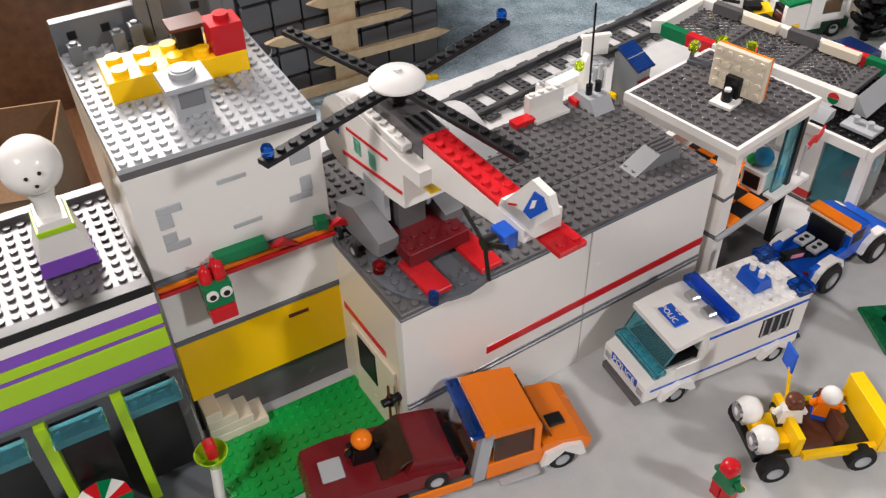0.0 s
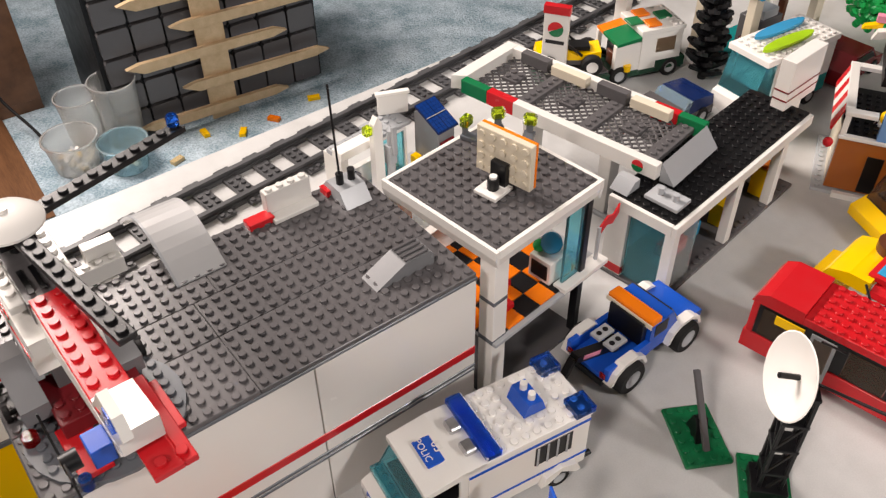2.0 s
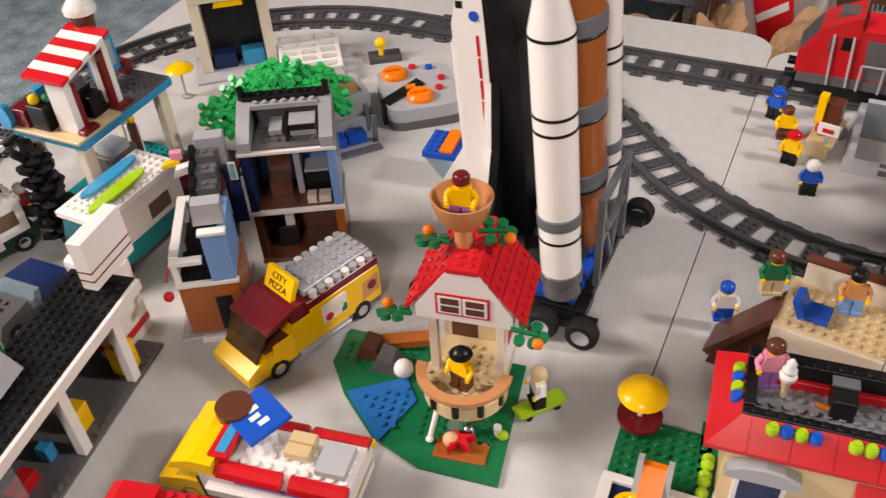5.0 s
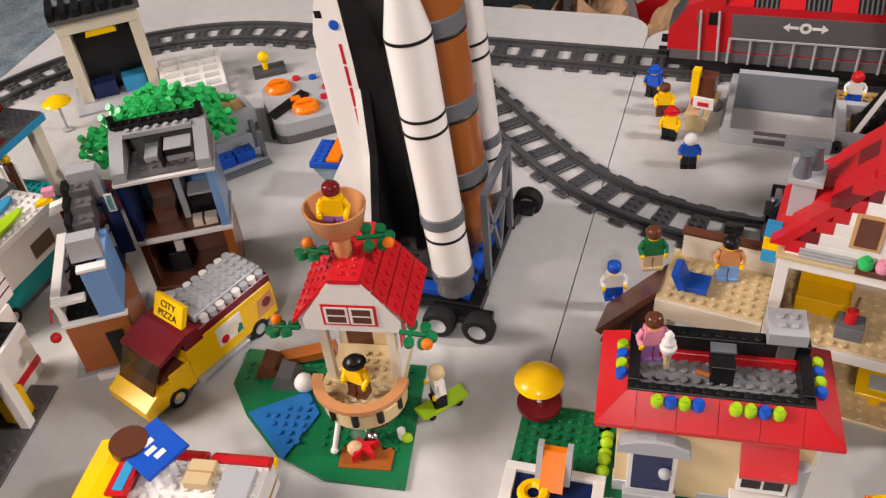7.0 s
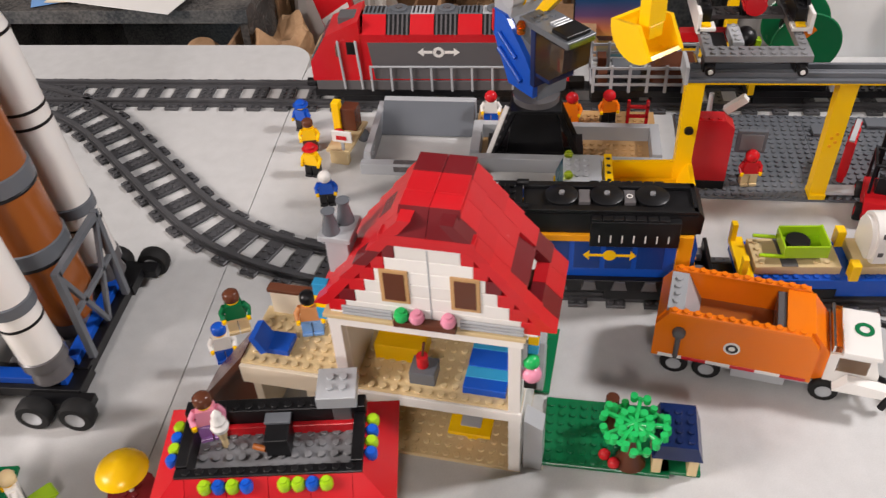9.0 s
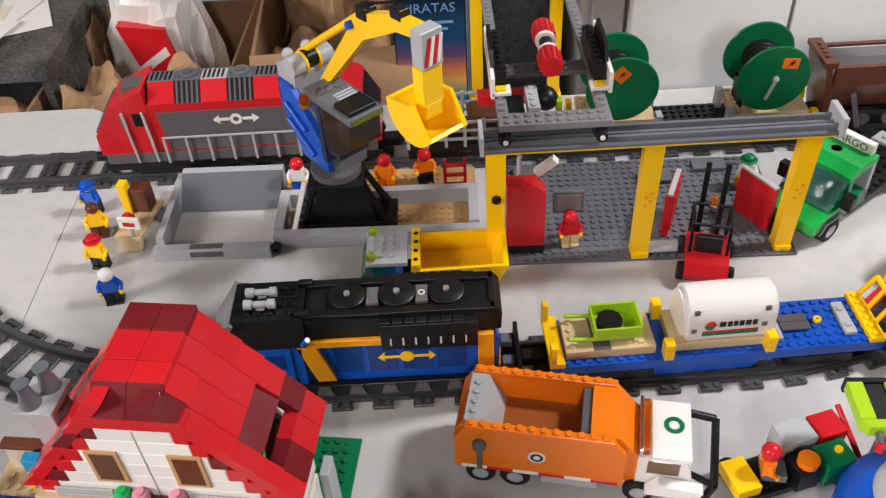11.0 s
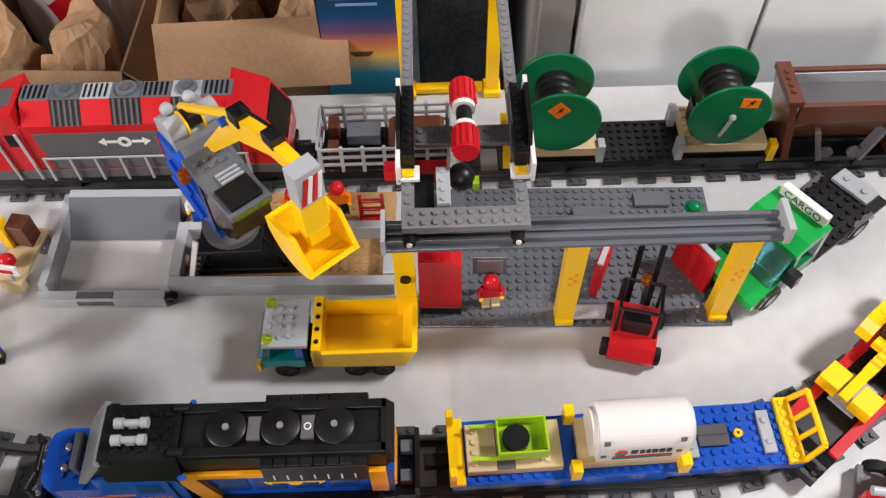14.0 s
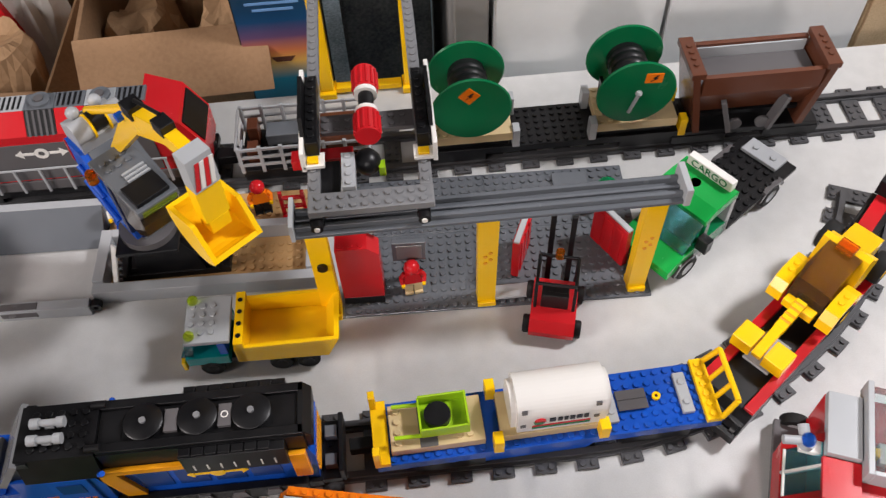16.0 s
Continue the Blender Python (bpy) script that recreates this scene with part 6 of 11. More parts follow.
def surf_side():
    s = thing("toy_beach_hut", "raised toy beach hut with blue deck and striped red awning", "toy building", -1.070, -0.310, 91)
    for x, y in ((1.4, 1.4), (15.0, 1.2), (1.4, 9.4), (15.0, 9.4)):
        part("post", Geo("cream").box(x - 0.8, y - 0.6, 0, x + 0.8, y + 0.6, 11.0), s)
    part("deck", Geo("azure").box(0.0, -0.3, 11.0, 16.2, 10.6, 12.0), s, "blue deck edge")
    part("deck_floor", Geo("tan").box(-0.4, -0.2, 11.9, 7, 10.4, 12.3), s, "tan deck boards")
    part("deck_floor", Geo("dgrey").box(7, -0.2, 11.9, 16.0, 10.4, 12.3).studs(7.4, 0, 8, 10, 12.3), s, "dark grey studded deck")
    part("step", Geo("dred").box(1.0, -0.1, 12.3, 3.4, 1.0, 12.9), s)
    part("wall", Geo("white").box(1.2, 0.9, 12.3, 2.2, 3.8, 18.4), s, "white corner wall")
    part("door_jamb", Geo("dred").box(2.2, 0.8, 12.3, 2.9, 1.8, 18.0), s, "dark red jamb")
    part("wall", Geo("white").box(8.0, 0.8, 12.3, 8.8, 3.6, 20.2), s, "white wall")
    part("door_jamb", Geo("dred").box(7.2, 0.8, 12.3, 7.98, 1.6, 19.6), s, "dark red jamb")
    part("step", Geo("dred").box(7.0, -0.1, 12.3, 9.2, 0.7, 12.9), s)
    part("beam", Geo("white").prism([(1.2, 18.4), (8.8, 20.2), (8.8, 21.0), (1.2, 19.2)], 0.9, 1.5), s)
    part("counter", Geo("dred").box(0.2, 7.6, 12.3, 2.4, 9.8, 14.6), s, "dark red counter")
    part("hob", Geo("black").box(0.4, 4.6, 12.3, 2.8, 7.2, 15.4), s, "black grill")
    part("shelf", Geo("black").box(3.6, 3.0, 12.3, 6.6, 6.4, 15.6).use("dgrey").box(3.9, 3.2, 15.6, 6.2, 6.0, 17.0), s, "black cupboard")
    part("cupboard", Geo("black").box(4.6, 1.6, 12.3, 6.8, 3.0, 15.0).use("tan").box(4.4, 3.4, 12.3, 5.2, 4.4, 15.8), s)
    part("pot", Geo("yellow").ball(1.2, 6.4, 15.9, 0.7, 12), s, "yellow fruit")
    part("pot", Geo("green").ball(2.0, 5.2, 15.9, 0.6, 12), s, "green fruit")
    part("rail", Geo("azure").prism([(10.4 + 1.0 * math.cos(radians(a)), 13.6 + 1.6 * math.sin(radians(a))) for a in range(0, 360, 24)], -0.6, 0.2, "x"), s, "blue rounded panel")
    for k in range(7):
        x0, z0 = 0.6 + 1.25 * k, 18.9 + 0.34 * k
        part("awning_stripe", Geo("red" if k % 2 == 0 else "white").prism([(x0, z0), (x0 + 1.25, z0 + 0.34), (x0 + 1.25, z0 + 0.8), (x0, z0 + 0.46)], 0.2, 6.2), s)
    part("back_rail", Geo("azure").box(3.4, 8.6, 12.3, 9.0, 9.4, 15.4), s, "blue back rail")
    sign = part("board_sign", Geo("azure").box(10.0, 5.6, 13.4, 14.4, 6.3, 18.4), s, "blue sign frame")
    part("sign_face", Geo("grey").box(10.6, 5.5, 14.2, 13.8, 5.7, 17.6), sign)
    part("sign_post", Geo("dred").box(14.4, 5.0, 12.3, 15.6, 6.6, 14.0), s)
    part("giant_ice", Geo("brown").lathe([(0, 0), (1.1, 0), (1.5, 2.6), (0, 2.6)], 10.0, 4.4, 20.4).use("white").lathe([(0, 23.0), (1.9, 23.0), (1.9, 23.6), (1.1, 24.6), (0, 25.0)], 10.0, 4.4, 0).use("pink").ball(10.0, 4.4, 25.3, 0.55), s, "ice cream cone sign")
    part("sign_post", Geo("white").box(9.4, 3.8, 12.3, 10.6, 5.0, 20.4), s)
    part("lower_floor", Geo("teal").box(3, 0.4, 0, 16.6, 10, 0.4).studs(13, 1, 3, 8, 0.4), s, "teal studded base")
    part("counter", Geo("dgrey").box(6, 3, 0.4, 10.5, 6.6, 5.0).use("grey").box(6.6, 3.2, 5.0, 9.6, 6.0, 6.2), s, "dark grey counter")
    part("cabinet", Geo("white").box(12, 4.4, 0.4, 13, 6, 6.0).use("brown").box(11.2, 3.6, 0.4, 12, 4.6, 7.0).use("yellow").ball(11.6, 4.0, 7.6, 0.6, 10), s, "white and brown cabinet")
    part("crate", Geo("dred").box(3.4, 2.0, 0.4, 5.4, 4.4, 3.2), s)
    v = thing("toy_camper_van", "white and teal toy camper with two surfboards on top", "toy van", -1.022, -0.332, 269)
    part("chassis", Geo("sandblue").box(-7, -2.6, 0.8, 6.6, 2.6, 1.5), v)
    part("lower_body", Geo("teal").box(-7.2, -2.9, 1.4, 6.2, 2.9, 3.8), v, "teal lower body")
    part("upper_body", Geo("white").box(-7.2, -2.9, 3.8, 3.4, 2.9, 8.4), v)
    part("side_window", Geo("glassbrown").box(-5.0, -2.98, 4.6, -1.6, 2.98, 6.6), v)
    part("roof", Geo("white").box(-7.4, -3.1, 8.4, 5.6, 3.1, 9.2).studs(-7, -3, 12, 6, 9.2), v, "white studded roof")
    part("windscreen", Geo("glassblue").prism([(3.4, 3.8), (6.4, 3.8), (5.2, 8.4), (3.4, 8.4)], -2.7, 2.7), v)
    part("hood", Geo("white").prism([(6.2, 1.4), (7.4, 1.4), (7.2, 3.4), (6.2, 3.8)], -2.8, 2.8), v)
    for y, m in ((-1.4, "azure"), (1.3, "lime")):
        n = 20
        pts = [(4.4 * math.cos(2 * math.pi * k / n) - 0.4 + y * 0.6, y + 0.85 * math.sin(2 * math.pi * k / n)) for k in range(n)]
        part("surfboard", Geo(m).prism(pts, 9.5, 9.9, "z"), v, m + " surfboard")
    for x in (-4.6, 4.2):
        for q in (-1, 1):
            wheel(v, x, q * 2.6, 1.15, 0.8)
    for k, y in enumerate((-3.2, 3.2)):
        part("tail_light", Geo("glassred").box(-7.4, y * 0.8 - 0.3, 2.0, -7.2, y * 0.8 + 0.3, 2.8), v)
    r = thing("toy_recycling_truck", "white and dark green toy truck with a flat bed", "toy truck", -1.150, -0.388, 255)
    part("chassis", Geo("fgreen").box(-5.2, -2.8, 0.8, 14.6, 2.8, 1.7), r, "dark green flat bed")
    part("bed_floor", Geo("dgrey").box(5.4, -2.2, 1.7, 14.2, 2.2, 2.0), r)
    part("stripe", Geo("white").box(5.2, -2.86, 1.0, 8.6, -2.8, 1.5), r)
    part("cab", Geo("white").box(-4.6, -2.9, 1.6, 1.4, 2.9, 6.6), r)
    part("cab_window", Geo("glassbrown").box(-3.6, -2.98, 3.8, -0.8, 2.98, 5.8), r)
    part("cab_roof", Geo("white").box(-4.8, -3, 6.6, 1.6, 3, 7.2).studs(-4.8, -3, 2, 6, 7.2), r)
    for x, y, m in ((-1.5, -2.6, "orange"), (-1.6, 0.4, "orange"), (-4.0, -1.2, "green"), (0.4, -0.8, "green")):
        part("roof_tile", Geo(m).box(x, y, 7.2, x + 1.9, y + 1.9, 7.5), r)
    part("tool_frame", Geo("white").box(1.4, 2.0, 1.7, 5.0, 2.8, 5.6), r, "white open tool frame")
    part("frame_post", Geo("white").box(4.4, -2.8, 1.7, 5.0, -2.2, 5.6), r)
    part("frame_top", Geo("green").prism([(1.5, 5.9), (4.9, 5.5), (4.9, 5.9), (1.5, 6.4)], -1.2, 2.9), r, "green top strip")
    part("frame_top", Geo("orange").prism([(1.5, 5.9), (4.9, 5.5), (4.9, 5.9), (1.5, 6.4)], -2.9, -1.2), r, "orange top strip")
    part("tool", Geo("black").box(1.5, -1.8, 1.7, 3.8, 1.6, 4.2).use("brown").box(3.9, -0.8, 1.7, 4.3, 1.4, 3.6), r, "dark tools")
    part("tap", Geo("yellow").cyl(3.2, 3.0, 2.0, 2.8, 0.5), r, "yellow round piece")
    part("wheel_arch", Geo("fgreen").box(-5.4, -3.0, 1.2, -1.0, 3.0, 2.6), r)
    for x in (-3.2, 4.2):
        for q in (-1, 1):
            wheel(r, x, q * 2.6, 1.3, 1.0)
    q = thing("toy_quad", "yellow and dark grey toy quad bike with roll bar", "toy vehicle", -1.176, -0.464, 236, 0.016)
    part("chassis", Geo("dgrey").box(-4, -1.4, 1.0, 4, 1.4, 1.8), q)
    part("body", Geo("yellow").prism([(-4, 1.8), (4.4, 1.8), (4.2, 2.8), (1.0, 3.4), (-1.0, 2.4), (-4, 3.0)], -1.6, 1.6), q)
    part("seat", Geo("black").box(-2.6, -1.0, 2.8, 0.6, 1.0, 3.4), q)
    part("roll_bar", Geo("black").beam((-1.6, -1.6, 2.4), (1.4, -1.6, 4.8), 0.3, 0.3).beam((1.4, -1.6, 4.8), (1.4, 1.6, 4.8), 0.3, 0.3).beam((1.4, 1.6, 4.8), (-1.6, 1.6, 2.4), 0.3, 0.3), q)
    for x in (-2.8, 2.8):
        for y in (-1, 1):
            wheel(q, x, y * 2.3, 1.4, 1.2, "white")
    w = thing("toy_solar_shelter", "white toy shelter roof with two light blue panels", "shelter", -1.198, -0.368, 3)
    part("post", Geo("white").box(-1, -0.6, 0, 1, 0.6, 10.4), w)
    part("roof", Geo("white").box(-6.3, -4.5, 10.4, 6.3, 4.5, 11.0), w, "white roof frame")
    for x in (-5.6, 1.0):
        part("solar_panel", Geo("azure").box(x, -3.7, 10.8, x + 4.6, 3.7, 11.02), w, "tinted blue panel")
    k = thing("toy_kiosk", "white toy kiosk with clear blue windows and solar roof", "kiosk", -1.118, -0.735, 99)
    part("base", Geo("grey").box(-4.4, -2.0, 0, 8.6, 3.6, 0.4), k)
    part("wall", Geo("white").box(-4.2, 0.2, 0.4, -3.2, 3.2, 7.0).box(-4.2, 2.6, 0.4, 5.6, 3.4, 3.0), k)
    win = part("window", Geo("glassblue").box(1.2, 0.3, 0.8, 4.6, 0.6, 6.8), k, "clear blue window")
    for x in (0.9, 4.6):
        part("window_post", Geo("white").box(x, 0.2, 0.4, x + 0.4, 0.8, 7.0), win)
    part("window_rail", Geo("white").box(0.9, 0.2, 6.8, 5.0, 0.8, 7.2), win)
    part("beam", Geo("white").box(-4.2, 0.0, 7.0, 0.8, 1.6, 8.0), k, "smooth white beam")
    part("beam_studs", Geo("grey").box(-4.2, 1.6, 7.0, 0.8, 2.6, 7.6).studs(-4.2, 1.6, 5, 1, 7.6), k)
    part("roof", Geo("grey").box(0.9, 0.2, 7.2, 5.8, 3.4, 7.6).studs(1.0, 0.3, 4, 3, 7.6), k, "light grey studded roof")
    sign = part("sign", Geo("white").box(-1.7, -0.2, 0, 1.7, 0.3, 2.6), k, "white signboard", off(5.2, 2.6, 7.7, 0, 0, -28))
    part("sign_lip", Geo("white").box(-1.9, -0.35, 2.4, 1.9, 0.35, 2.75), sign)
    stand = part("panel_stand", Geo("mgrey").prism([(-3.6, 0.4), (0.2, 0.4), (0.2, 8.6), (-0.8, 8.9), (-3.6, 7.2)], 6.2, 8.6, "x"), k, "grey sloped block")
    panel = part("solar_panel", Geo("navy").box(-1.5, -2.3, 0, 1.5, 2.0, 0.25), k, "dark blue solar panel", off(7.3, -2.0, 8.6, 26, 0, 0))
    for x in (-1.4, 0.05):
        for y in (-2.1, 0.0):
            for i in range(3):
                for j in range(4):
                    part("cell", Geo("dblue").box(x + 0.46 * i, y + 0.48 * j, 0.25, x + 0.41 + 0.46 * i, y + 0.43 + 0.48 * j, 0.29, 0.005), panel)
    part("panel_rim", Geo("grey").box(-1.5, -0.13, 0.25, 1.5, -0.03, 0.32), panel)
    part("awning_block", Geo("dred").box(6.4, -3.9, 4.2, 8.4, -3.62, 6.2), stand)
    part("yellow_block", Geo("yellow").box(5.2, -1.0, 0.4, 6.1, 0.0, 3.4), k)
    mast = part("mast", Geo("white").prism([(-0.8, 0.4), (0.6, 0.4), (0.5, 10.4), (0.0, 11.2), (-0.6, 10.4)], -1.2, -0.4), k, "white upright panel")
    part("lamp", Geo("glasslime").box(-1.6, -1.2, 9.4, -0.8, -0.4, 10.4), mast, "clear lime lamp")
    robot = part("robot_arm", Geo("grey").cyl(1.6, -1.0, 0.4, 4.6, 0.5).box(1.1, -1.5, 4.6, 2.1, -0.5, 7.0).cyl(1.6, -1.0, 7.0, 8.8, 0.35), k, "light grey machine arm")
    part("claw", Geo("grey").box(1.3, -1.9, 6.0, 1.9, -1.5, 9.6), robot)
    minifig(-1.113, -0.757, 100, "blue", "black", "navy", z=0.0032, label="toy worker with a dark blue cap")
    minifig(-1.163, -0.325, 200, "red", "black", "white", "helmet", label="toy racer in a red suit")
    tr = thing("toy_black_tree", "tall dark toy plant of stacked leaf pieces", "toy plant", -1.096, -0.343, 0)
    part("stem", Geo("black").cyl(0, 0, 0, 12.5, 0.6), tr)
    for i in range(44):
        a, z = i * 2.4, 0.4 + i * 0.28
        rr = 3.5 - 0.03 * i
        part("leaf", Geo("black").prism([(0, -0.5), (rr * 0.5, -0.8), (rr * 0.8, -0.7), (rr, 0), (rr * 0.8, 0.7), (rr * 0.5, 0.8), (0, 0.5)], 0, 0.5, "z").cyl(rr * 0.75, 0, 0.5, 0.75, 0.3, n=8), tr, "", off(0, 0, z, 0, -25, math.degrees(a)))

    d = thing("toy_dark_car", "dark grey and navy toy car with clear blue windows", "toy car", -1.056, -0.436, 92)
    part("body", Geo("dgrey").box(-5.4, -2.6, 0.8, 5.2, 2.6, 2.0), d)
    part("hood", Geo("dgrey").prism([(-5.4, 2.0), (-0.8, 2.0), (-0.8, 3.6), (-4.6, 3.2)], -2.6, 2.6).studs(-3.4, -1, 2, 2, 3.5), d, "dark grey hood")
    part("window", Geo("cupblue").prism([(-0.8, 2.0), (0.6, 2.0), (1.2, 3.8), (0.4, 3.8)], -2.5, 2.5), d, "clear blue window")
    part("roof", Geo("navy").prism([(0.6, 2.0), (5.2, 2.0), (5.0, 3.4), (1.2, 3.9)], -2.5, 2.5), d, "navy roof")
    for x in (-3.4, 3.2):
        for e in (-1, 1):
            wheel(d, x, e * 2.4, 1.1, 0.8)


surf_side()


def leafy(parent, n, r, h, z, seed, mat="leaf"):
    """A crown of small toy leaf sprigs, each a star of rods with round ends."""
    key = "sprig_" + mat
    if key not in MESHES:
        g = Geo(mat)
        for k in range(5):
            a = radians(72 * k)
            g.beam((0, 0, 0), (1.5 * math.cos(a), 1.5 * math.sin(a), 0.15), 0.46, 0.4)
            g.cyl(1.5 * math.cos(a), 1.5 * math.sin(a), -0.05, 0.55, 0.5, n=8)
        g.cyl(0, 0, -0.1, 0.5, 0.4, n=8)
        MESHES[key] = g.mesh("leaf_sprig")
    rnd = random.Random(seed)
    for _ in range(n):
        u, v = rnd.random() * 6.283, rnd.random() ** 0.6
        x, y, zz = r[0] * v * math.cos(u), r[1] * v * math.sin(u), z + h * (1 - v * v) * rnd.uniform(0.35, 1.0)
        o = new("leaf_sprig", MESHES[key])
        o.parent = parent
        o.matrix_basis = off(x, y, zz, rnd.uniform(-35, 35), rnd.uniform(-35, 35), rnd.uniform(0, 72))


def trees():
    t = thing("toy_tree", "bright green toy tree with spreading leaf sprigs", "toy tree", -0.996, -0.112, 52)
    part("trunk", Geo("brown").lathe([(0, 0), (1.6, 0), (0.9, 2), (0.8, 6.5), (0, 6.5)]), t)
    for a in (20, 140, 260):
        part("branch", Geo("brown").bar((0, 0, 4.5), (3.2 * math.cos(radians(a)), 3.2 * math.sin(radians(a)), 7.5), 0.4), t)
    leafy(t, 110, (10.0, 6.4), 4.6, 5.2, 3, "leaf")
    r = thing("toy_red_car", "dark red toy car parked under the tree", "toy car", -1.016, -0.216, 96)
    part("body", Geo("dred").prism([(-5, 0.8), (5, 0.8), (5, 2.2), (3, 2.6), (1.4, 4.4), (-2.6, 4.4), (-5, 2.8)], -2.6, 2.6), r)
    part("window", Geo("black").prism([(2.4, 2.9), (1.3, 4.0), (-2.4, 4.0), (-3.6, 2.9)], -2.65, 2.65), r)
    for x in (-3, 3):
        for s in (-1, 1):
            wheel(r, x, s * 2.4, 1.0, 0.7)


trees()


def far_corner():
    s = thing("toy_station", "tan toy station building with open arch", "toy building", -1.147, -0.005, 39)
    part("base", Geo("grey").box(-5, -4, 0, 9, 5, 0.4), s)
    part("wall", Geo("cream").box(-4, -1, 0.4, -2.4, 3, 11.5), s, "cream pillar wall")
    part("wall", Geo("cream").box(6, -1, 0.4, 7.6, 3, 11.5), s, "cream pillar wall")
    part("wall", Geo("cream").box(-2.4, 2, 0.4, 6, 3, 11.0), s)
    part("lintel", Geo("cream").box(-4, -1.2, 11.5, 7.6, 3, 13.5), s)
    part("clock", Geo("yellow").prism([(1.8 + 2.2 * math.cos(radians(a)), 10.4 + 1.6 * math.sin(radians(a))) for a in range(0, 181, 20)], -0.8, 1.8), s, "yellow arch piece")
    part("opening", Geo("black").box(-2.3, 1.9, 0.5, 5.9, 2.0, 10.8), s)
    part("seat", Geo("navy").box(-2, -0.4, 0.4, 1.4, 1.8, 2.8), s, "dark blue seat")
    part("seat", Geo("azure").box(2.4, -0.4, 0.4, 5.8, 1.8, 2.8), s, "blue seat")
    part("roof", Geo("dgrey").box(-4.6, -2, 13.5, 8.2, 3.6, 14.2), s)
    for k in range(7):
        part("roof_rib", Geo("black").box(-4.4 + 1.8 * k, -2.1, 14.2, -3.4 + 1.8 * k, 3.6, 15.4), s)
    p = thing("toy_parasol", "small yellow toy parasol on a grey pole", "parasol", -1.156, -0.080, 0)
    part("pole", Geo("grey").cyl(0, 0, 0, 4.8, 0.2).cyl(0, 0, 0, 0.3, 0.8), p)
    part("canopy", Geo("yellow").lathe([(0, 5.9), (2.0, 4.8), (2.1, 4.65), (1.9, 4.65), (0, 5.2)], n=20), p)
    c = thing("toy_crate_rack", "white toy lattice rack with square openings", "rack", -1.053, 0.037, 36)
    for k in range(6):
        part("rail", Geo("white").box(-4.7, -6.0 + 2.25 * k, 1.8, 4.7, -5.3 + 2.25 * k, 2.6), c)
    for k in range(4):
        part("crossbar", Geo("white").box(-4.7 + 2.9 * k, -6.0, 1.75, -4.0 + 2.9 * k, 5.95, 2.55), c)
    part("tray", Geo("white").box(-4.5, -5.8, 0.2, 4.5, 5.8, 0.5).use("green").box(-1.0, -5.0, 0.5, 1.0, -3.6, 1.0).use("brown").box(2.0, -2.8, 0.5, 3.4, -1.6, 1.0), c, "white tray with small pieces")
    for x in (-4.3, 4.3):
        for y in (-5.6, 5.6):
            part("leg", Geo("white").box(x - 0.4, y - 0.4, 0, x + 0.4, y + 0.4, 1.8), c)
    r = thing("train_remote", "grey remote control with two orange dials", "remote control", -0.887, 0.004, 38)
    pts = [(5.5 * (abs(math.cos(a)) ** 0.34) * (1 if math.cos(a) > 0 else -1), -0.5 + 6.2 * (abs(math.sin(a)) ** 0.34) * (1 if math.sin(a) > 0 else -1)) for a in [2 * math.pi * k / 28 for k in range(28)]]
    part("case", Geo("dgrey").prism(pts, 0, 1.2, "z").use("grey").prism([(x * 0.98, y * 0.97) for x, y in pts], 1.2, 3.1, "z"), r, "grey two-part case")
    part("strap", Geo("black").prism([(-5.6, -3.0), (-5.0, -4.6), (0.8, -0.4), (0.0, 1.2)], 3.1, 3.45, "z").box(-5.9, -4.4, 0, -5.4, -2.8, 3.2), r, "black band")
    for x, y in ((-2.8, 3.4), (-0.4, -3.6)):
        d = part("dial", Geo("orange").lathe([(0, 3.1), (1.9, 3.1), (1.9, 3.6), (1.5, 4.0), (0, 4.0)], x, y, 0, 18), r, "orange dial")
        part("pointer", Geo("orange").box(x - 1.4, y - 0.25, 4.0, x + 0.6, y + 0.25, 4.4), d)
    part("slider", Geo("orange").box(-2.0, -1.7, 3.45, -0.6, -0.7, 3.8), r)
    for x, y, m in ((0.1, 4.9, "red"), (2.4, 4.1, "blue"), (3.5, 0.6, "red"), (2.6, -2.0, "red")):
        part("button", Geo(m).cyl(x, y, 3.1, 3.5, 0.55), r)
    l = thing("switch_lever", "yellow lever on a grey railway switch box", "switch lever", -0.975, 0.085, 35)
    part("box", Geo("rail").box(-2.5, -1.5, 0, 2.5, 1.5, 0.8), l)
    part("lever", Geo("yellow").cyl(-0.5, 0, 0.8, 2.2, 0.4).ball(-0.5, 0, 2.8, 0.9), l)
    b = thing("toy_water_stand", "clear blue toy stand with blue studded top", "toy stand", -0.789, -0.117, 6)
    part("tank", Geo("cupblue").prism([(0.6, 0), (2.4, 0), (2.8, 4.6), (-2.8, 4.6)], -2.4, 2.4), b, "clear pale blue tank")
    part("top", Geo("blue").box(-3.0, -2.6, 4.6, 3.0, 2.6, 5.4).studs(-3, -2.5, 6, 5, 5.4), b, "blue studded top")
    part("stripe", Geo("orange").box(-0.8, -2.4, 5.45, 0.8, 2.4, 5.9), b, "orange bar")


far_corner()


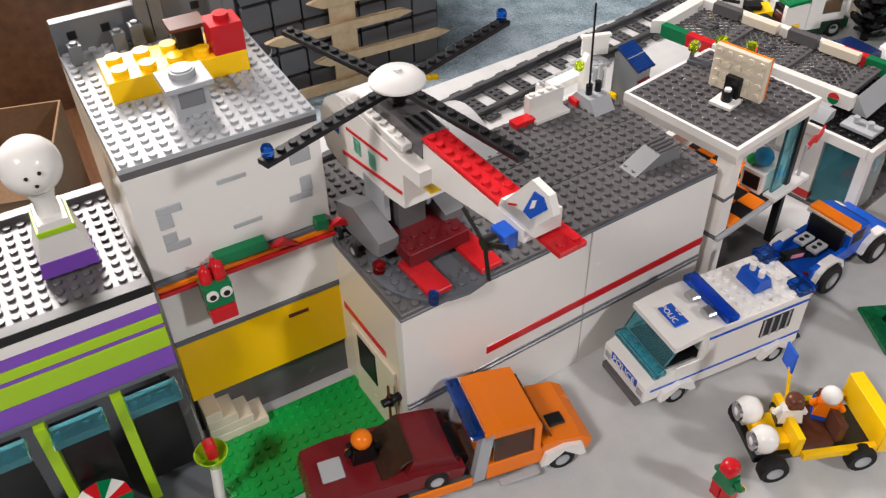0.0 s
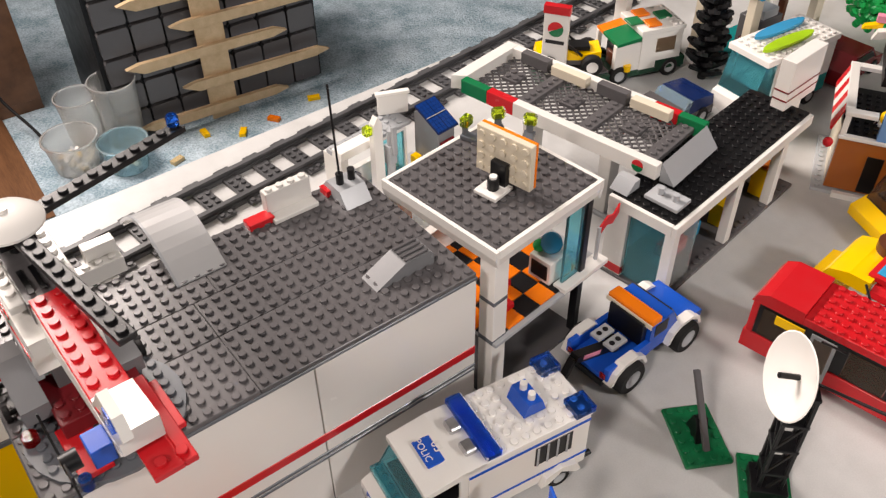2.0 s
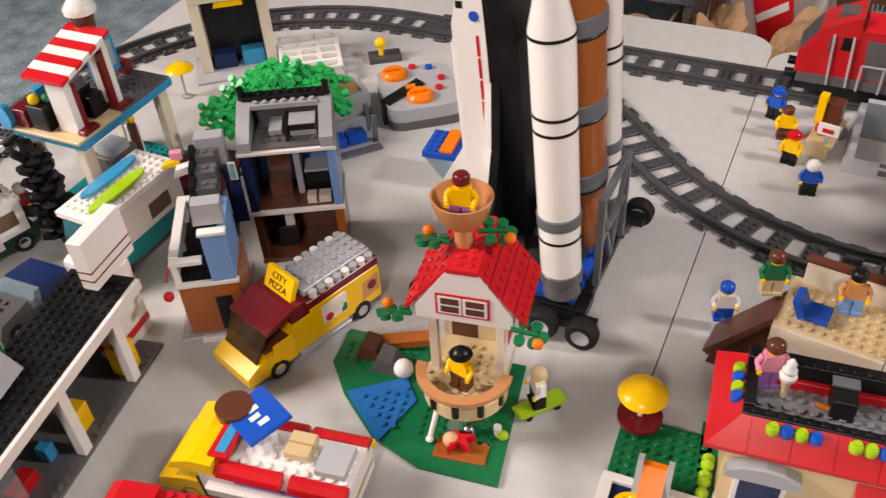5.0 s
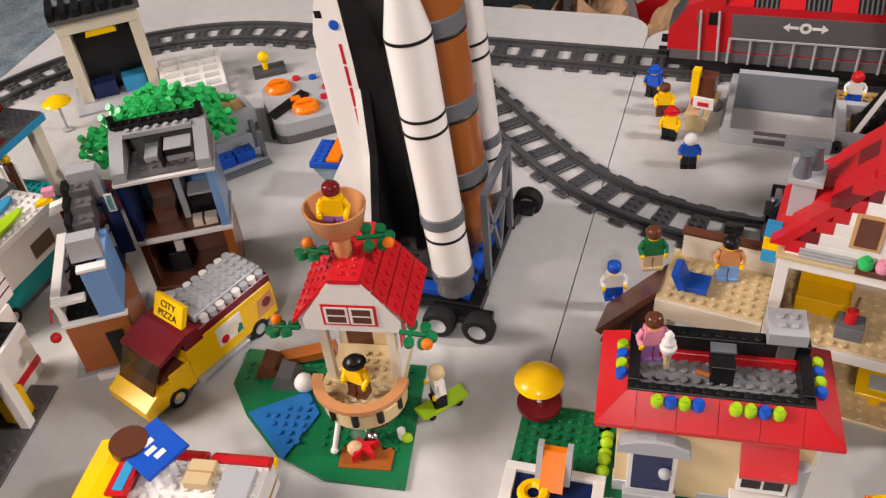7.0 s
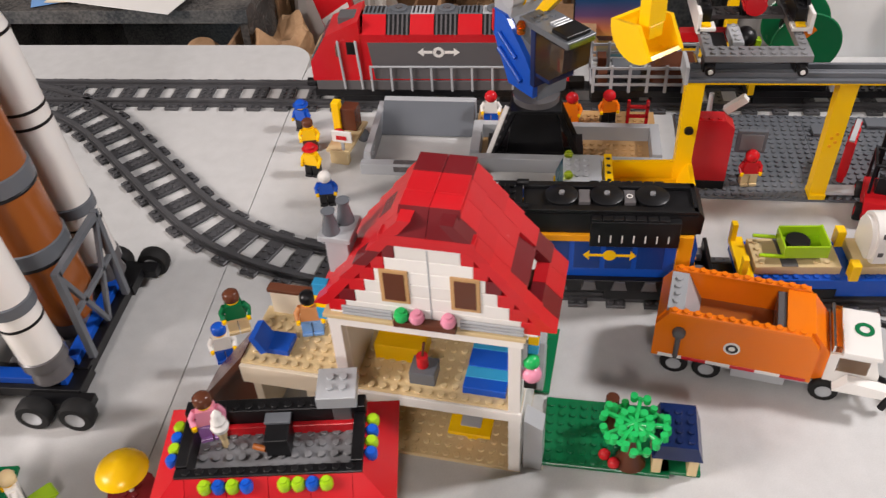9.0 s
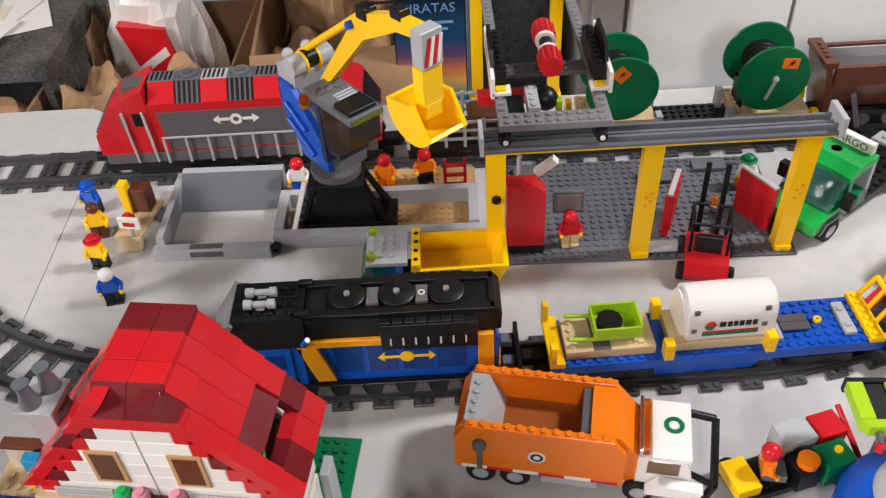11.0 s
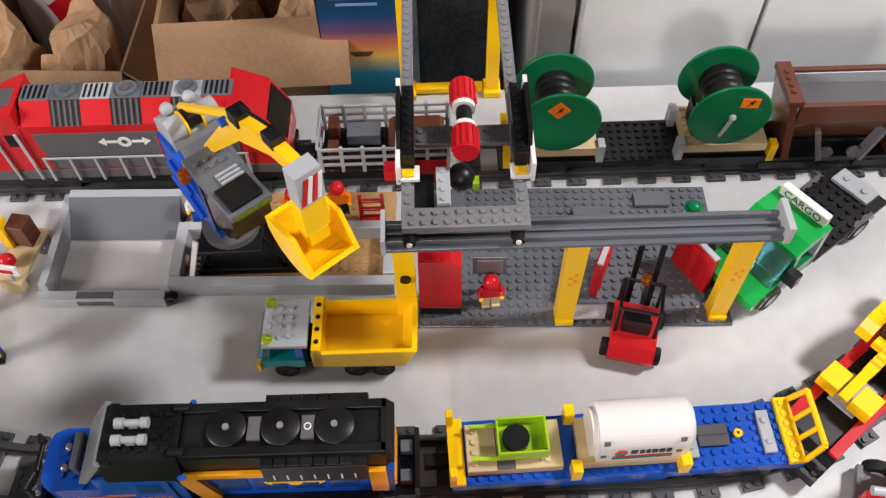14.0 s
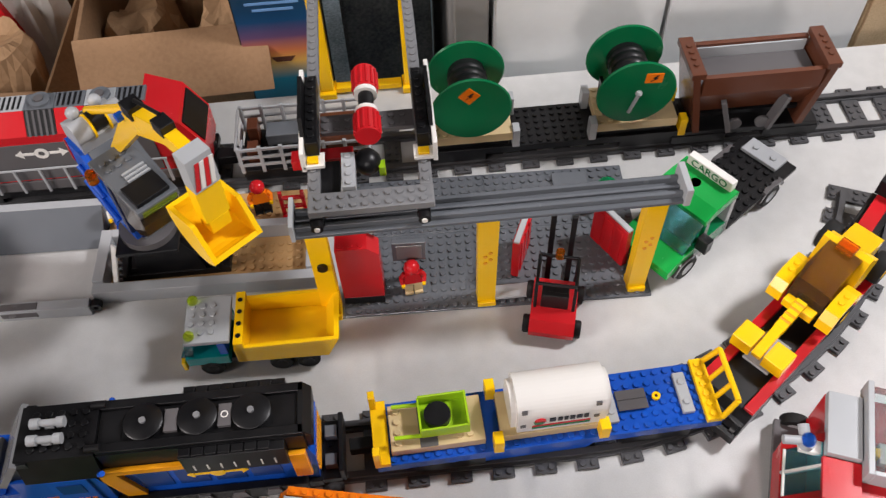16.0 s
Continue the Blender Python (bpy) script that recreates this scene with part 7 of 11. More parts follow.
def shuttle():
    t = thing("toy_space_shuttle", "white toy space shuttle with orange tank and two boosters", "toy rocket", -0.652, -0.203, 0)
    bed = part("crawler_frame", Geo("black").box(-9, -8.6, 1.4, 6.4, -5.4, 2.6).box(-9, 5.4, 1.4, 6.4, 8.6, 2.6).box(3.6, -6, 1.6, 6.2, 6, 2.8).box(-8, -6, 1.6, -6, 6, 2.8), t, "black crawler frame")
    part("beam", Geo("blue").box(-3, -8.0, 2.6, 5.0, -6.6, 3.4), bed, "blue beam")
    part("beam", Geo("blue").box(3.9, -5.6, 2.8, 5.2, 5.6, 3.6), bed, "blue beam")
    part("beam", Geo("dgrey").box(-2.4, -5.4, 1.6, 3.4, 5.4, 2.4), bed)
    for s in (-1, 1):
        for x in (2.6, 6.8):
            wheel(t, x, s * 10.6, 1.7, 1.6)
        for x in (-10.6, -6.6):
            wheel(t, x, s * 10.6, 1.7, 1.6)
        part("bogie", Geo("black").box(1.4, s * 8.4, 1.2, 7.8, s * 10.0, 2.2), t)
        part("bogie", Geo("black").box(-11.6, s * 8.4, 1.2, -5.4, s * 10.0, 2.2), t)
    lean = off(3.0, 0, 4.0) @ pose(0, 0, 0, 0, -4.2, 0) @ off(-3.0, 0, -4.0)
    tall = lean @ Matrix.Diagonal((1.0, 1.0, 1.12, 1.0))
    tank = part("fuel_tank", Geo("dorange").lathe([(0, 4.0), (2.2, 4.0), (3.2, 6.5), (3.2, 34), (2.6, 38), (1.4, 41), (0, 42)], 2.6, 0, 0, 28), t, "dark orange fuel tank", tall)
    for z in (11.4, 18.4, 26.0):
        part("ring", Geo("sandblue").lathe([(3.2, z), (3.36, z + 0.1), (3.36, z + 1.5), (3.2, z + 1.6)], 2.6, 0, 0, 28), tank, "grey band")
        part("ring", Geo("black").lathe([(3.2, z - 0.3), (3.3, z - 0.25), (3.3, z - 0.1), (3.2, z)], 2.6, 0, 0, 28), tank)
    for s in (-1, 1):
        b = part("booster", Geo("white").lathe([(2.05, 5.2), (2.05, 28.6), (1.15, 32.2), (1.15, 33.0), (0.7, 34.2), (0, 34.5)], 3.3, s * 6.9, 0, 24), t, "white booster", tall)
        part("nozzle", Geo("dgrey").lathe([(0, 3.0), (2.0, 3.0), (1.7, 4.4), (2.2, 4.6), (2.2, 5.6), (2.06, 5.7)], 3.3, s * 6.9, 0, 20), b, "dark grey nozzle")
        part("ring", Geo("sandblue").lathe([(2.05, 10.8), (2.2, 10.9), (2.2, 11.9), (2.05, 12.0)], 3.3, s * 6.9, 0, 24), b)
        for z in (9.4, 20.2, 21.6, 28.2):
            part("seam_band", Geo("black").lathe([(2.05, z), (2.12, z + 0.02), (2.12, z + 0.25), (2.05, z + 0.27)], 3.3, s * 6.9, 0, 24), b)
        part("tower_side", Geo("sandblue").beam((6.2, s * 4.4, 2.8), (6.2, s * 4.4, 14), 0.7, 0.7).beam((6.2, s * 4.4, 13.6), (6.2, 0, 3.4), 0.5, 0.5), t, "grey lattice support")
    for z, w in ((13.6, 0.7), (8.4, 0.5)):
        part("tower_cross", Geo("sandblue").beam((6.2, -4.4, z), (6.2, 4.4, z), w, w), t, "grey lattice support")
    hull = part("orbiter", Geo("white").prism([(-5.0, 6.5), (-4.8, 27), (-4.9, 33.0), (-5.4, 34.4), (-6.4, 34.2), (-7.4, 32.4), (-8.2, 29.5), (-8.2, 8.0), (-7.6, 6.5)], -2.5, 2.5).prism([(-8.2, 9), (-8.2, 29), (-8.9, 27), (-8.9, 10)], -1.7, 1.7), t, "white orbiter hull", lean)
    part("belly", Geo("black").prism([(-5.0, 5.6), (-1.8, 5.6), (-1.7, 28), (-2.6, 33.0), (-4.4, 34.6), (-4.9, 33.0), (-4.8, 27)], -2.45, 2.45), hull, "black belly tiles")
    for s in (-1, 1):
        part("wing", Geo("white").prism([(s * 2.4, 6.0), (s * 8.0, 6.0), (s * 7.6, 9.0), (s * 3.8, 17.0), (s * 2.4, 24.0)], -5.4, -4.7, "x"), hull, "white delta wing")
        part("wing_belly", Geo("black").prism([(s * 2.4, 5.8), (s * 8.0, 5.8), (s * 7.6, 9.0), (s * 3.8, 17.0), (s * 2.4, 24.0)], -4.7, -3.8, "x"), hull, "black wing underside")
        for k in range(7):
            part("marking", Geo("red").box(-5.8, s * 2.48, 12.6 + 2.3 * k, -5.5, s * 2.56, 14.7 + 2.3 * k), hull, "red lettering bar")
        part("emblem", Geo("blue").cyl(-5.8, 30.4, s * 2.5 if s > 0 else -2.6, s * 2.6 if s > 0 else -2.5, 0.5, axis="y"), hull)
        part("cockpit_window", Geo("black").box(-7.6, s * 1.2, 31.0, -6.8, s * 2.52, 31.8), hull)
        part("engine", Geo("dgrey").lathe([(0, 4.2), (1.1, 4.2), (0.8, 6.5), (0, 6.5)], -5.0, s * 1.3, 0), hull)
    part("fin", Geo("white").prism([(-7.8, 6.0), (-14.2, 4.2), (-14.0, 7.4), (-8.2, 16.5)], -1.0, -0.2), hull, "white tail fin")
    for x0, y0, z0, x1, y1, z1 in ((-5.6, -1.6, 2.6, -2.8, 1.6, 5.0), (1.0, -1.8, 2.4, 4.2, 1.8, 4.6), (2.2, -8.0, 2.6, 4.4, -5.8, 3.6), (2.2, 5.8, 2.6, 4.4, 8.0, 3.6), (-5.6, -1.2, 1.6, 1.0, 1.2, 2.6)):
        part("mount", Geo("dgrey").box(x0, y0, z0, x1, y1, z1), t)

shuttle()


def treehouse():
    t = thing("toy_treehouse", "toy tree house with red roof over a round deck", "toy building", -0.6550, -0.3805, 10)
    t.matrix_world = t.matrix_world @ Matrix.Diagonal((0.97, 0.93, 0.93, 1.0))
    part("ground_plate", Geo("green").prism([(-8.2, -6.0), (-3.0, -8.4), (4.6, -8.8), (4.4, 6.4), (-15.0, 7.6), (-15.2, 2.6), (-12.6, -1.4)], 0, 0.4, "z"), t, "dark green base")
    part("pond", Geo("pond").prism([(-12.4, -1.2), (-7.4, -6.6), (-5.2, -0.8), (-7.0, 2.0)], 0.41, 0.6, "z"), t, "blue studded pond")
    grass = Geo("green")
    for i in range(20):
        for j in range(13):
            x, y = -14.5 + i, -5.0 + j
            if (x > -8 or y > 1.8 or x * 0.6 + y > -8.2 and y > -1.0) and x < 3.3 and not (-13 < x < -5 and y < 2.2) and (x > -11 or y > 2.6) and y < 6.0:
                grass.studs(x, y, 1, 1, 0.4)
    part("base_studs", grass, t)
    water = Geo("pond")
    for x, y in ((-11, -2), (-10, -2), (-9, -4), (-9, -2), (-8, -5), (-8, -4), (-8, -3), (-8, -2), (-7, -5), (-7, -4), (-7, -3), (-7, -2), (-10, -3), (-9, -3), (-8, -1), (-7, -1), (-7, 0), (-9, -1)):
        water.studs(x, y, 1, 1, 0.6)
    part("pond_studs", water, t)
    part("path", Geo("dorange").box(-2.0, -7.0, 0, 3.0, -4.4, 0.6), t, "dark orange path plate")
    for x, y, z, m in ((-11.5, 4.6, 0.4, "brown"), (-9.4, 3.2, 0.4, "dgrey")):
        part("rock", Geo(m).prism([(x - 1.6, z), (x + 1.6, z), (x + 0.8, z + 1.8), (x - 0.6, z + 2.2)], y - 1.2, y + 1.2), t, "dark rock piece")
    part("log", Geo("dorange").beam((-11, 6, 0.8), (-5, 7, 2.0), 1.6, 1.0), t)
    part("boulder", Geo("white").ball(-7.4, 2.4, 1.4, 1.1, 10), t)
    part("trunk", Geo("brown").lathe([(0, 0.4), (2.4, 0.4), (1.5, 2.5), (1.5, 4.2), (0, 4.2)], 0, 0, 0), t, "brown trunk")
    part("trunk", Geo("tan").box(-2.6, 2.0, 0.4, 2.6, 4.4, 4.2), t)
    deck = part("deck", Geo("tan").cyl(0, -1.2, 4.2, 5.8, 4.0, n=24).box(-3.4, -1, 4.3, 3.6, 5, 5.76), t, "tan round deck")
    for i in range(8):
        for j in range(8):
            if math.hypot(i - 3.5, j - 3.5) < 3.6:
                part("stud", Geo("tan").studs(-4 + i, -4.6 + j, 1, 1, 5.8), deck)
    rail = Geo("nougat")
    n = 18
    inner = [(3.5 * math.cos(math.pi + math.pi * k / n), -1.4 + 3.5 * math.sin(math.pi + math.pi * k / n)) for k in range(n + 1)]
    outer = [(4.5 * math.cos(math.pi + math.pi * k / n), -1.4 + 4.5 * math.sin(math.pi + math.pi * k / n)) for k in range(n + 1)]
    rail.prism(inner + outer[::-1], 7.0, 7.5, "z")
    part("railing", rail, t, "light brown curved rail")
    for a in (200, 235, 270, 305, 340):
        part("rail_post", Geo("black").cyl(3.8 * math.cos(radians(a)), -1.4 + 3.8 * math.sin(radians(a)), 4.8, 7.0, 0.35), t)
    for x in (-3.4, 2.8):
        part("corner_post", Geo("cream").box(x, -0.6, 5.8, x + 0.8, 0.2, 15.4), t, "white post")
        part("corner_post", Geo("cream").box(x, 4.2, 5.8, x + 0.8, 5.0, 15.4), t, "white post")
    part("wall", Geo("brown").box(-2.6, 4.2, 5.8, 0, 5, 15.4), t)
    part("wall", Geo("tan").box(0, 4.2, 5.8, 2.8, 5, 15.4), t)
    part("wall", Geo("white").box(3.0, 0.2, 5.8, 3.6, 4.2, 15.4).use("mblue").box(1.2, 3.9, 10.0, 2.7, 4.2, 13.0).use("red").box(3.55, 1.0, 9.0, 3.68, 3.4, 12.4), t)
    gable = part("gable", Geo("white").prism([(-4.4, 13.0), (4.4, 13.0), (4.4, 14.4), (1.5, 18.9), (-1.5, 18.9), (-4.4, 14.4)], -0.8, 0.2), t, "white gable front")
    part("gable", Geo("white").prism([(-4.2, 13.0), (4.2, 13.0), (1.5, 18.9), (-1.5, 18.9)], 6.4, 7.0), t)
    w = part("window", Geo("red").box(-2.5, -0.92, 13.8, 2.4, -0.8, 16.4), gable, "red framed window")
    part("window_frame", Geo("white").box(-2.25, -0.97, 14.05, -0.12, -0.9, 16.15).box(0.0, -0.97, 14.05, 2.15, -0.9, 16.15), w)
    for x in (-2.0, 0.25):
        for z in (14.25, 15.2):
            part("pane", Geo("brown").box(x, -1.0, z, x + 1.65, -0.96, z + 0.75), w)
    for s in (-1, 1):
        for r in range(4):
            for c in range(6):
                g = Geo("red").box(0, 0, 0, 1.68, 1.3, 0.35).studs(0.19, 0.15, 1, 1, 0.35)
                x0, z0 = 5.3 - 1.08 * r, 13.6 + 1.45 * r
                m = off(s * x0, -0.7 + 1.32 * c, z0) @ pose(0, 0, 0, 0, 180 + 53 if s > 0 else -53, 0)
                if s > 0:
                    g = Geo("red")
                    g.m = Matrix.Rotation(math.pi, 4, "X")
                    g.box(0, -1.3, 0, 1.68, 0, 0.35).studs(0.19, -1.15, 1, 1, 0.35)
                part("roof_tile", g, t, "", m)
    part("ridge", Geo("red").box(-1.4, -0.9, 18.9, 1.4, 7.2, 19.5).studs(-1, -0.6, 2, 7, 19.5), t, "red ridge")
    part("crow_nest_post", Geo("nougat").cyl(-0.6, 2.6, 19.5, 22.2, 0.8), t)
    part("crow_nest", Geo("nougat").lathe([(0, 21.0), (1.4, 21.0), (2.2, 22.0), (2.7, 24.0), (2.5, 24.0), (1.9, 22.2), (0, 21.4)], -0.6, 2.6, 1.0, 22), t, "light brown round basket")
    for x, y, z, a in ((-4.8, -0.8, 13.2, 180), (4.2, -1.0, 13.4, 0), (-1.6, 1.8, 20.2, 170), (0.6, 3.0, 21.0, 20)):
        sp = part("leaf_branch", Geo("green").beam((0, 0, 0), (2.4, 0, 0.2), 0.4, 0.4).cyl(1.0, 0.9, -0.3, 0.3, 0.5).cyl(1.0, -0.9, -0.3, 0.3, 0.5).cyl(2.2, 0.8, -0.3, 0.3, 0.5).cyl(2.2, -0.8, -0.3, 0.3, 0.5).cyl(2.9, 0, -0.3, 0.3, 0.5).beam((1, -0.9, 0), (1, 0.9, 0), 0.35, 0.3).beam((2.2, -0.8, 0), (2.2, 0.8, 0), 0.35, 0.3), t, "green leaf branch", off(x, y, z, 20, 10, a))
        part("fruit", Geo("orange").ball(2.6, -1.0, 0.6, 0.55, 10), sp, "orange fruit")
    part("campfire", Geo("red").prism([(-0.6, -6.6), (0.2, -5.6), (1.4, -6.0), (0.8, -5.0), (1.6, -4.4), (0.2, -4.6), (-0.6, -4.0), (-0.4, -5.0)], 0.6, 1.6, "z"), t, "red leaf piece")
    part("bone", Geo("white").bar((-2.6, -5.4, 0.9), (-2.2, -3.6, 3.4), 0.28).ball(-2.2, -3.6, 3.6, 0.45, 8).ball(-2.6, -5.4, 0.9, 0.4, 8), t, "white bone")
    for m, x, y, z, r in (("glass", -0.6, -3.6, 1.4, 0.8), ("chrome", 0.8, -3.8, 1.3, 0.6), ("skin", -0.6, -5.2, 1.2, 0.8)):
        part("pot", Geo(m).ball(x, y, z, r, 12), t, {"glass": "clear jar", "chrome": "silver pot", "skin": "pale round piece"}[m])
    part("lantern", Geo("white").cyl(3.4, -3.0, 0.4, 1.6, 0.4).use("lime").ball(4.0, -3.4, 0.9, 0.55, 10), t)
    minifig(-0.6530, -0.3955, 170, "yellow", "brown", "black", "brim", z=0.0433, label="toy pirate with a black hat")
    f = minifig(-0.6625, -0.3632, 190, "yellow", "lilac", "dred", z=0.1674, label="toy figure with dark red hair")
    sk = thing("toy_skateboard", "lime toy skateboard with black wheels", "skateboard", -0.6055, -0.3625, 50)
    part("deck", Geo("lime").prism([(-2.6, 0.9), (-2.0, 0.6), (2.0, 0.6), (2.6, 0.9), (2.4, 1.05), (-2.4, 1.05)], -0.8, 0.8), sk)
    for x in (-1.5, 1.5):
        for y in (-0.6, 0.6):
            wheel(sk, x, y, 0.35, 0.4, "black")
    minifig(-0.6075, -0.3625, 130, "white", "black", "tan", z=0.0084, label="toy skater with sandy hair")


treehouse()


# ---- houses at the table seam ----
def red_roof_house():
    t = thing("toy_bakery", "tan toy house with a red roof terrace", "toy building", -0.4155, -0.361, 6)
    RISE = 2.0

    def upper(name, geo, parent, label=""):
        """A part of the roof storey."""
        return part(name, geo, parent, label, off(0, 0, RISE) if parent is t else None)

    part("base", Geo("green").box(-9, -5.4, 0, 1.4, 5, 0.4).studs(-5, -5.4, 3, 1, 0.4), t, "green base plate")
    part("wall", Geo("tan").box(-7.4, -4.4, 0.4, 7.4, -3.4, 9.4), t, "tan front wall")
    part("plinth", Geo("grey").box(-7.5, -4.5, 0.4, -4.8, -3.3, 1.8).box(-0.6, -4.5, 0.4, 7.5, -3.3, 1.4), t)
    for x in (-7.4, 6.4):
        part("wall", Geo("tan").box(x, -3.38, 0.4, x + 1, 4.4, 9.2), t)
    part("wall", Geo("tan").box(-6.38, 3.4, 0.4, 6.38, 4.4, 9.2), t)
    d = part("door", Geo("white").box(-6.4, -4.9, 1.4, -2.5, -4.4, 7.0), t, "white door frame")
    part("door_glass", Geo("navy").box(-6.0, -4.96, 1.7, -2.9, -4.86, 6.6), d, "dark blue glass door")
    part("knob", Geo("grey").ball(-3.4, -5.1, 4.4, 0.55, 12), d)
    part("step", Geo("grey").box(-6.6, -5.4, 0.4, -2.3, -4.5, 1.4), t)
    part("porch", Geo("grey").prism([(-7.3, 7.2), (-1.6, 7.2), (-1.8, 8.1), (-3.0, 8.6), (-4.4, 8.8), (-5.9, 8.6), (-7.1, 8.1)], -5.6, -4.4), t, "light grey arched porch")
    w = part("window", Geo("white").box(2.2, -4.9, 3.0, 6.0, -4.4, 6.4), t)
    part("window_glass", Geo("black").box(2.5, -4.95, 3.6, 4.0, -4.86, 6.0).box(4.2, -4.95, 3.6, 5.7, -4.86, 6.0), w)
    part("window_sill", Geo("white").box(1.8, -5.8, 2.0, 6.4, -4.4, 2.6), w)
    part("awning", Geo("red").prism([(-6.0, 6.2), (-4.4, 8.2), (-4.4, 8.6), (-6.1, 6.7)], 2.0, 6.2, "x"), t, "red awning")
    part("downpipe", Geo("grey").cyl(6.7, -4.9, 1.6, 7.2, 0.55), t)
    # roof: red slopes round a dark terrace
    zo, zi = 7.8, 10.0
    ox, oy, ix, iy = 9.2, 5.0, 6.9, 3.2
    def slope(a, b, c, e, name):
        g = Geo("red")
        g.add([(*a, zo), (*b, zo), (*c, zi), (*e, zi), (*a, zo - 0.4), (*b, zo - 0.4), (*c, zo - 0.4), (*e, zo - 0.4)], [[0, 1, 2, 3], [4, 7, 6, 5], [0, 4, 5, 1], [1, 5, 6, 2], [2, 6, 7, 3], [3, 7, 4, 0]])
        upper(name, g, t, "red roof slope")
    for k in range(6):
        x0, x1 = -ox + 2 * ox * k / 6, -ox + 2 * ox * (k + 1) / 6
        u0, u1 = max(-ix, min(ix, x0)), max(-ix, min(ix, x1))
        slope((x0 + 0.02, -oy), (x1 - 0.02, -oy), (u1 - 0.02, -iy), (u0 + 0.02, -iy), "roof_slope")
        slope((x1 - 0.02, oy), (x0 + 0.02, oy), (u0 + 0.02, iy), (u1 - 0.02, iy), "roof_slope")
    slope((-ox, oy), (-ox, -oy), (-ix, -iy), (-ix, iy), "roof_slope")
    slope((ox, -oy), (ox, oy), (ix, iy), (ix, -iy), "roof_slope")
    upper("terrace_floor", Geo("mgrey").box(-ix, -iy, 7.6, ix, iy, 8.6).studs(-6, -3, 12, 6, 8.6), t, "grey studded terrace")
    for y0, y1 in ((-iy, -iy + 0.8), (iy - 1.2, iy)):
        upper("parapet", Geo("black").box(-ix, y0, 8.6, ix, y1, 10.2 if y0 < 0 else 11.0).studs(-6.5, y0 - 0.1, 13, 1, 10.2 if y0 < 0 else 11.0), t, "black parapet")
    for x0 in (-ix, ix - 0.9):
        upper("parapet", Geo("black").box(x0, -iy + 0.82, 8.6, x0 + 0.9, iy - 1.22, 10.4), t, "black parapet")
    upper("parapet", Geo("red").box(-ix + 0.9, iy - 1.7, 8.6, ix - 0.9, iy - 1.22, 9.6), t)
    cols = ("lime", "blue", "lime", "blue")
    for k in range(8):
        x = (-4.6 + 1.02 * k) if k < 4 else (1.2 + 1.02 * (k - 4))
        upper("round_brick", Geo(cols[k % 4] if k < 4 else ("lime", "lime", "blue", "lime")[k - 4]).lathe([(0, 0), (0.46, 0), (0.5, 0.2), (0.5, 0.6), (0.36, 0.8), (0.28, 0.8), (0.28, 0.95), (0, 0.95)], x, -iy - 0.5, zi - 0.75), t)
    for s in (-1, 1):
        for k in range(4):
            upper("round_brick", Geo(cols[k]).lathe([(0, 0), (0.46, 0), (0.5, 0.2), (0.5, 0.6), (0.36, 0.8), (0, 0.85)], s * (ix + 0.5), 1.6 - 1.0 * k, zi - 0.6), t)
    g = upper("grill", Geo("black").box(-0.6, -0.6, 8.6, 1.2, 1.8, 10.6), t, "black grill")
    upper("grill_top", Geo("sandblue").box(-0.7, 0.9, 10.6, 1.3, 1.9, 10.9), g)
    upper("sausage", Geo("dorange").bar((-1.6, 0, 9.3), (-0.6, -0.4, 9.4), 0.25), g)
    c = upper("chimney", Geo("dgrey").box(4.4, 1.9, 8.6, 5.8, 3.1, 11.6), t, "grey chimney")
    upper("chimney_cap", Geo("grey").box(3.4, 1.4, 11.6, 6.4, 4.4, 12.8).studs(3.9, 1.9, 2, 2, 12.8), c)
    upper("wing_panel", Geo("white").box(7.6, -2.0, 1.0, 8.6, 0.6, 7.2), t)
    f = minifig(-0.4580, -0.3505, 200, "pink", "lilac", "brown", z=0.0850, label="toy woman in pink with brown hair")
    ic = thing("toy_ice_cream", "white toy soft ice cream in a tan cone", "ice cream", -0.4475, -0.3590, 0, 0.0850)
    part("cone", Geo("tan").lathe([(0, 0), (0.25, 0), (0.5, 1.2), (0, 1.2)], 0, 0, 0.9).cyl(0, 0, 0, 1.0, 0.25), ic)
    part("swirl", Geo("white").lathe([(0, 2.0), (0.62, 2.1), (0.7, 2.5), (0.5, 2.8), (0.58, 3.1), (0.36, 3.5), (0.4, 3.8), (0.15, 4.2), (0, 4.3)], 0, 0, 0, 14), ic)
    gd = thing("toy_garden", "green garden plate with hedge and blue pool", "garden", -0.5120, -0.3790, 3)
    part("lawn", Geo("green").box(-4.0, -4.6, 0, 4.2, 4.6, 0.4).studs(-4, -2.4, 8, 7, 0.4), gd, "green studded lawn")
    part("pool_rim", Geo("white").box(-4.2, -8.0, 0, 4.4, -7.2, 1.2).box(-4.2, -3.4, 0, 4.4, -2.6, 1.2).box(-4.2, -7.2, 0, -3.2, -3.4, 1.2).box(3.4, -7.2, 0, 4.4, -3.4, 1.2), gd, "white pool rim")
    part("pool_water", Geo("navy").box(-3.2, -7.2, 0.41, 3.4, -3.4, 0.8), gd, "dark blue water tiles")
    part("swim_ring", Geo("yellow").lathe([(0.5, 0), (0.8, -0.3), (1.2, -0.3), (1.4, 0), (1.2, 0.3), (0.8, 0.3), (0.5, 0)], -1.4, -5.4, 1.1, 18), gd, "yellow swim ring")
    sl = part("slide", Geo("orange").prism([(-5.2, 1.2), (-4.8, 0.9), (-2.2, 2.8), (-2.0, 3.4), (-2.6, 3.4)], -1.0, 1.0, "x"), gd, "orange slide")
    for x in (-1.5, 1.0):
        part("slide_side", Geo("grey").prism([(-4.4, 1.2), (-2.0, 0.4), (-1.8, 3.8), (-2.6, 3.8)], x, x + 0.5, "x"), sl)
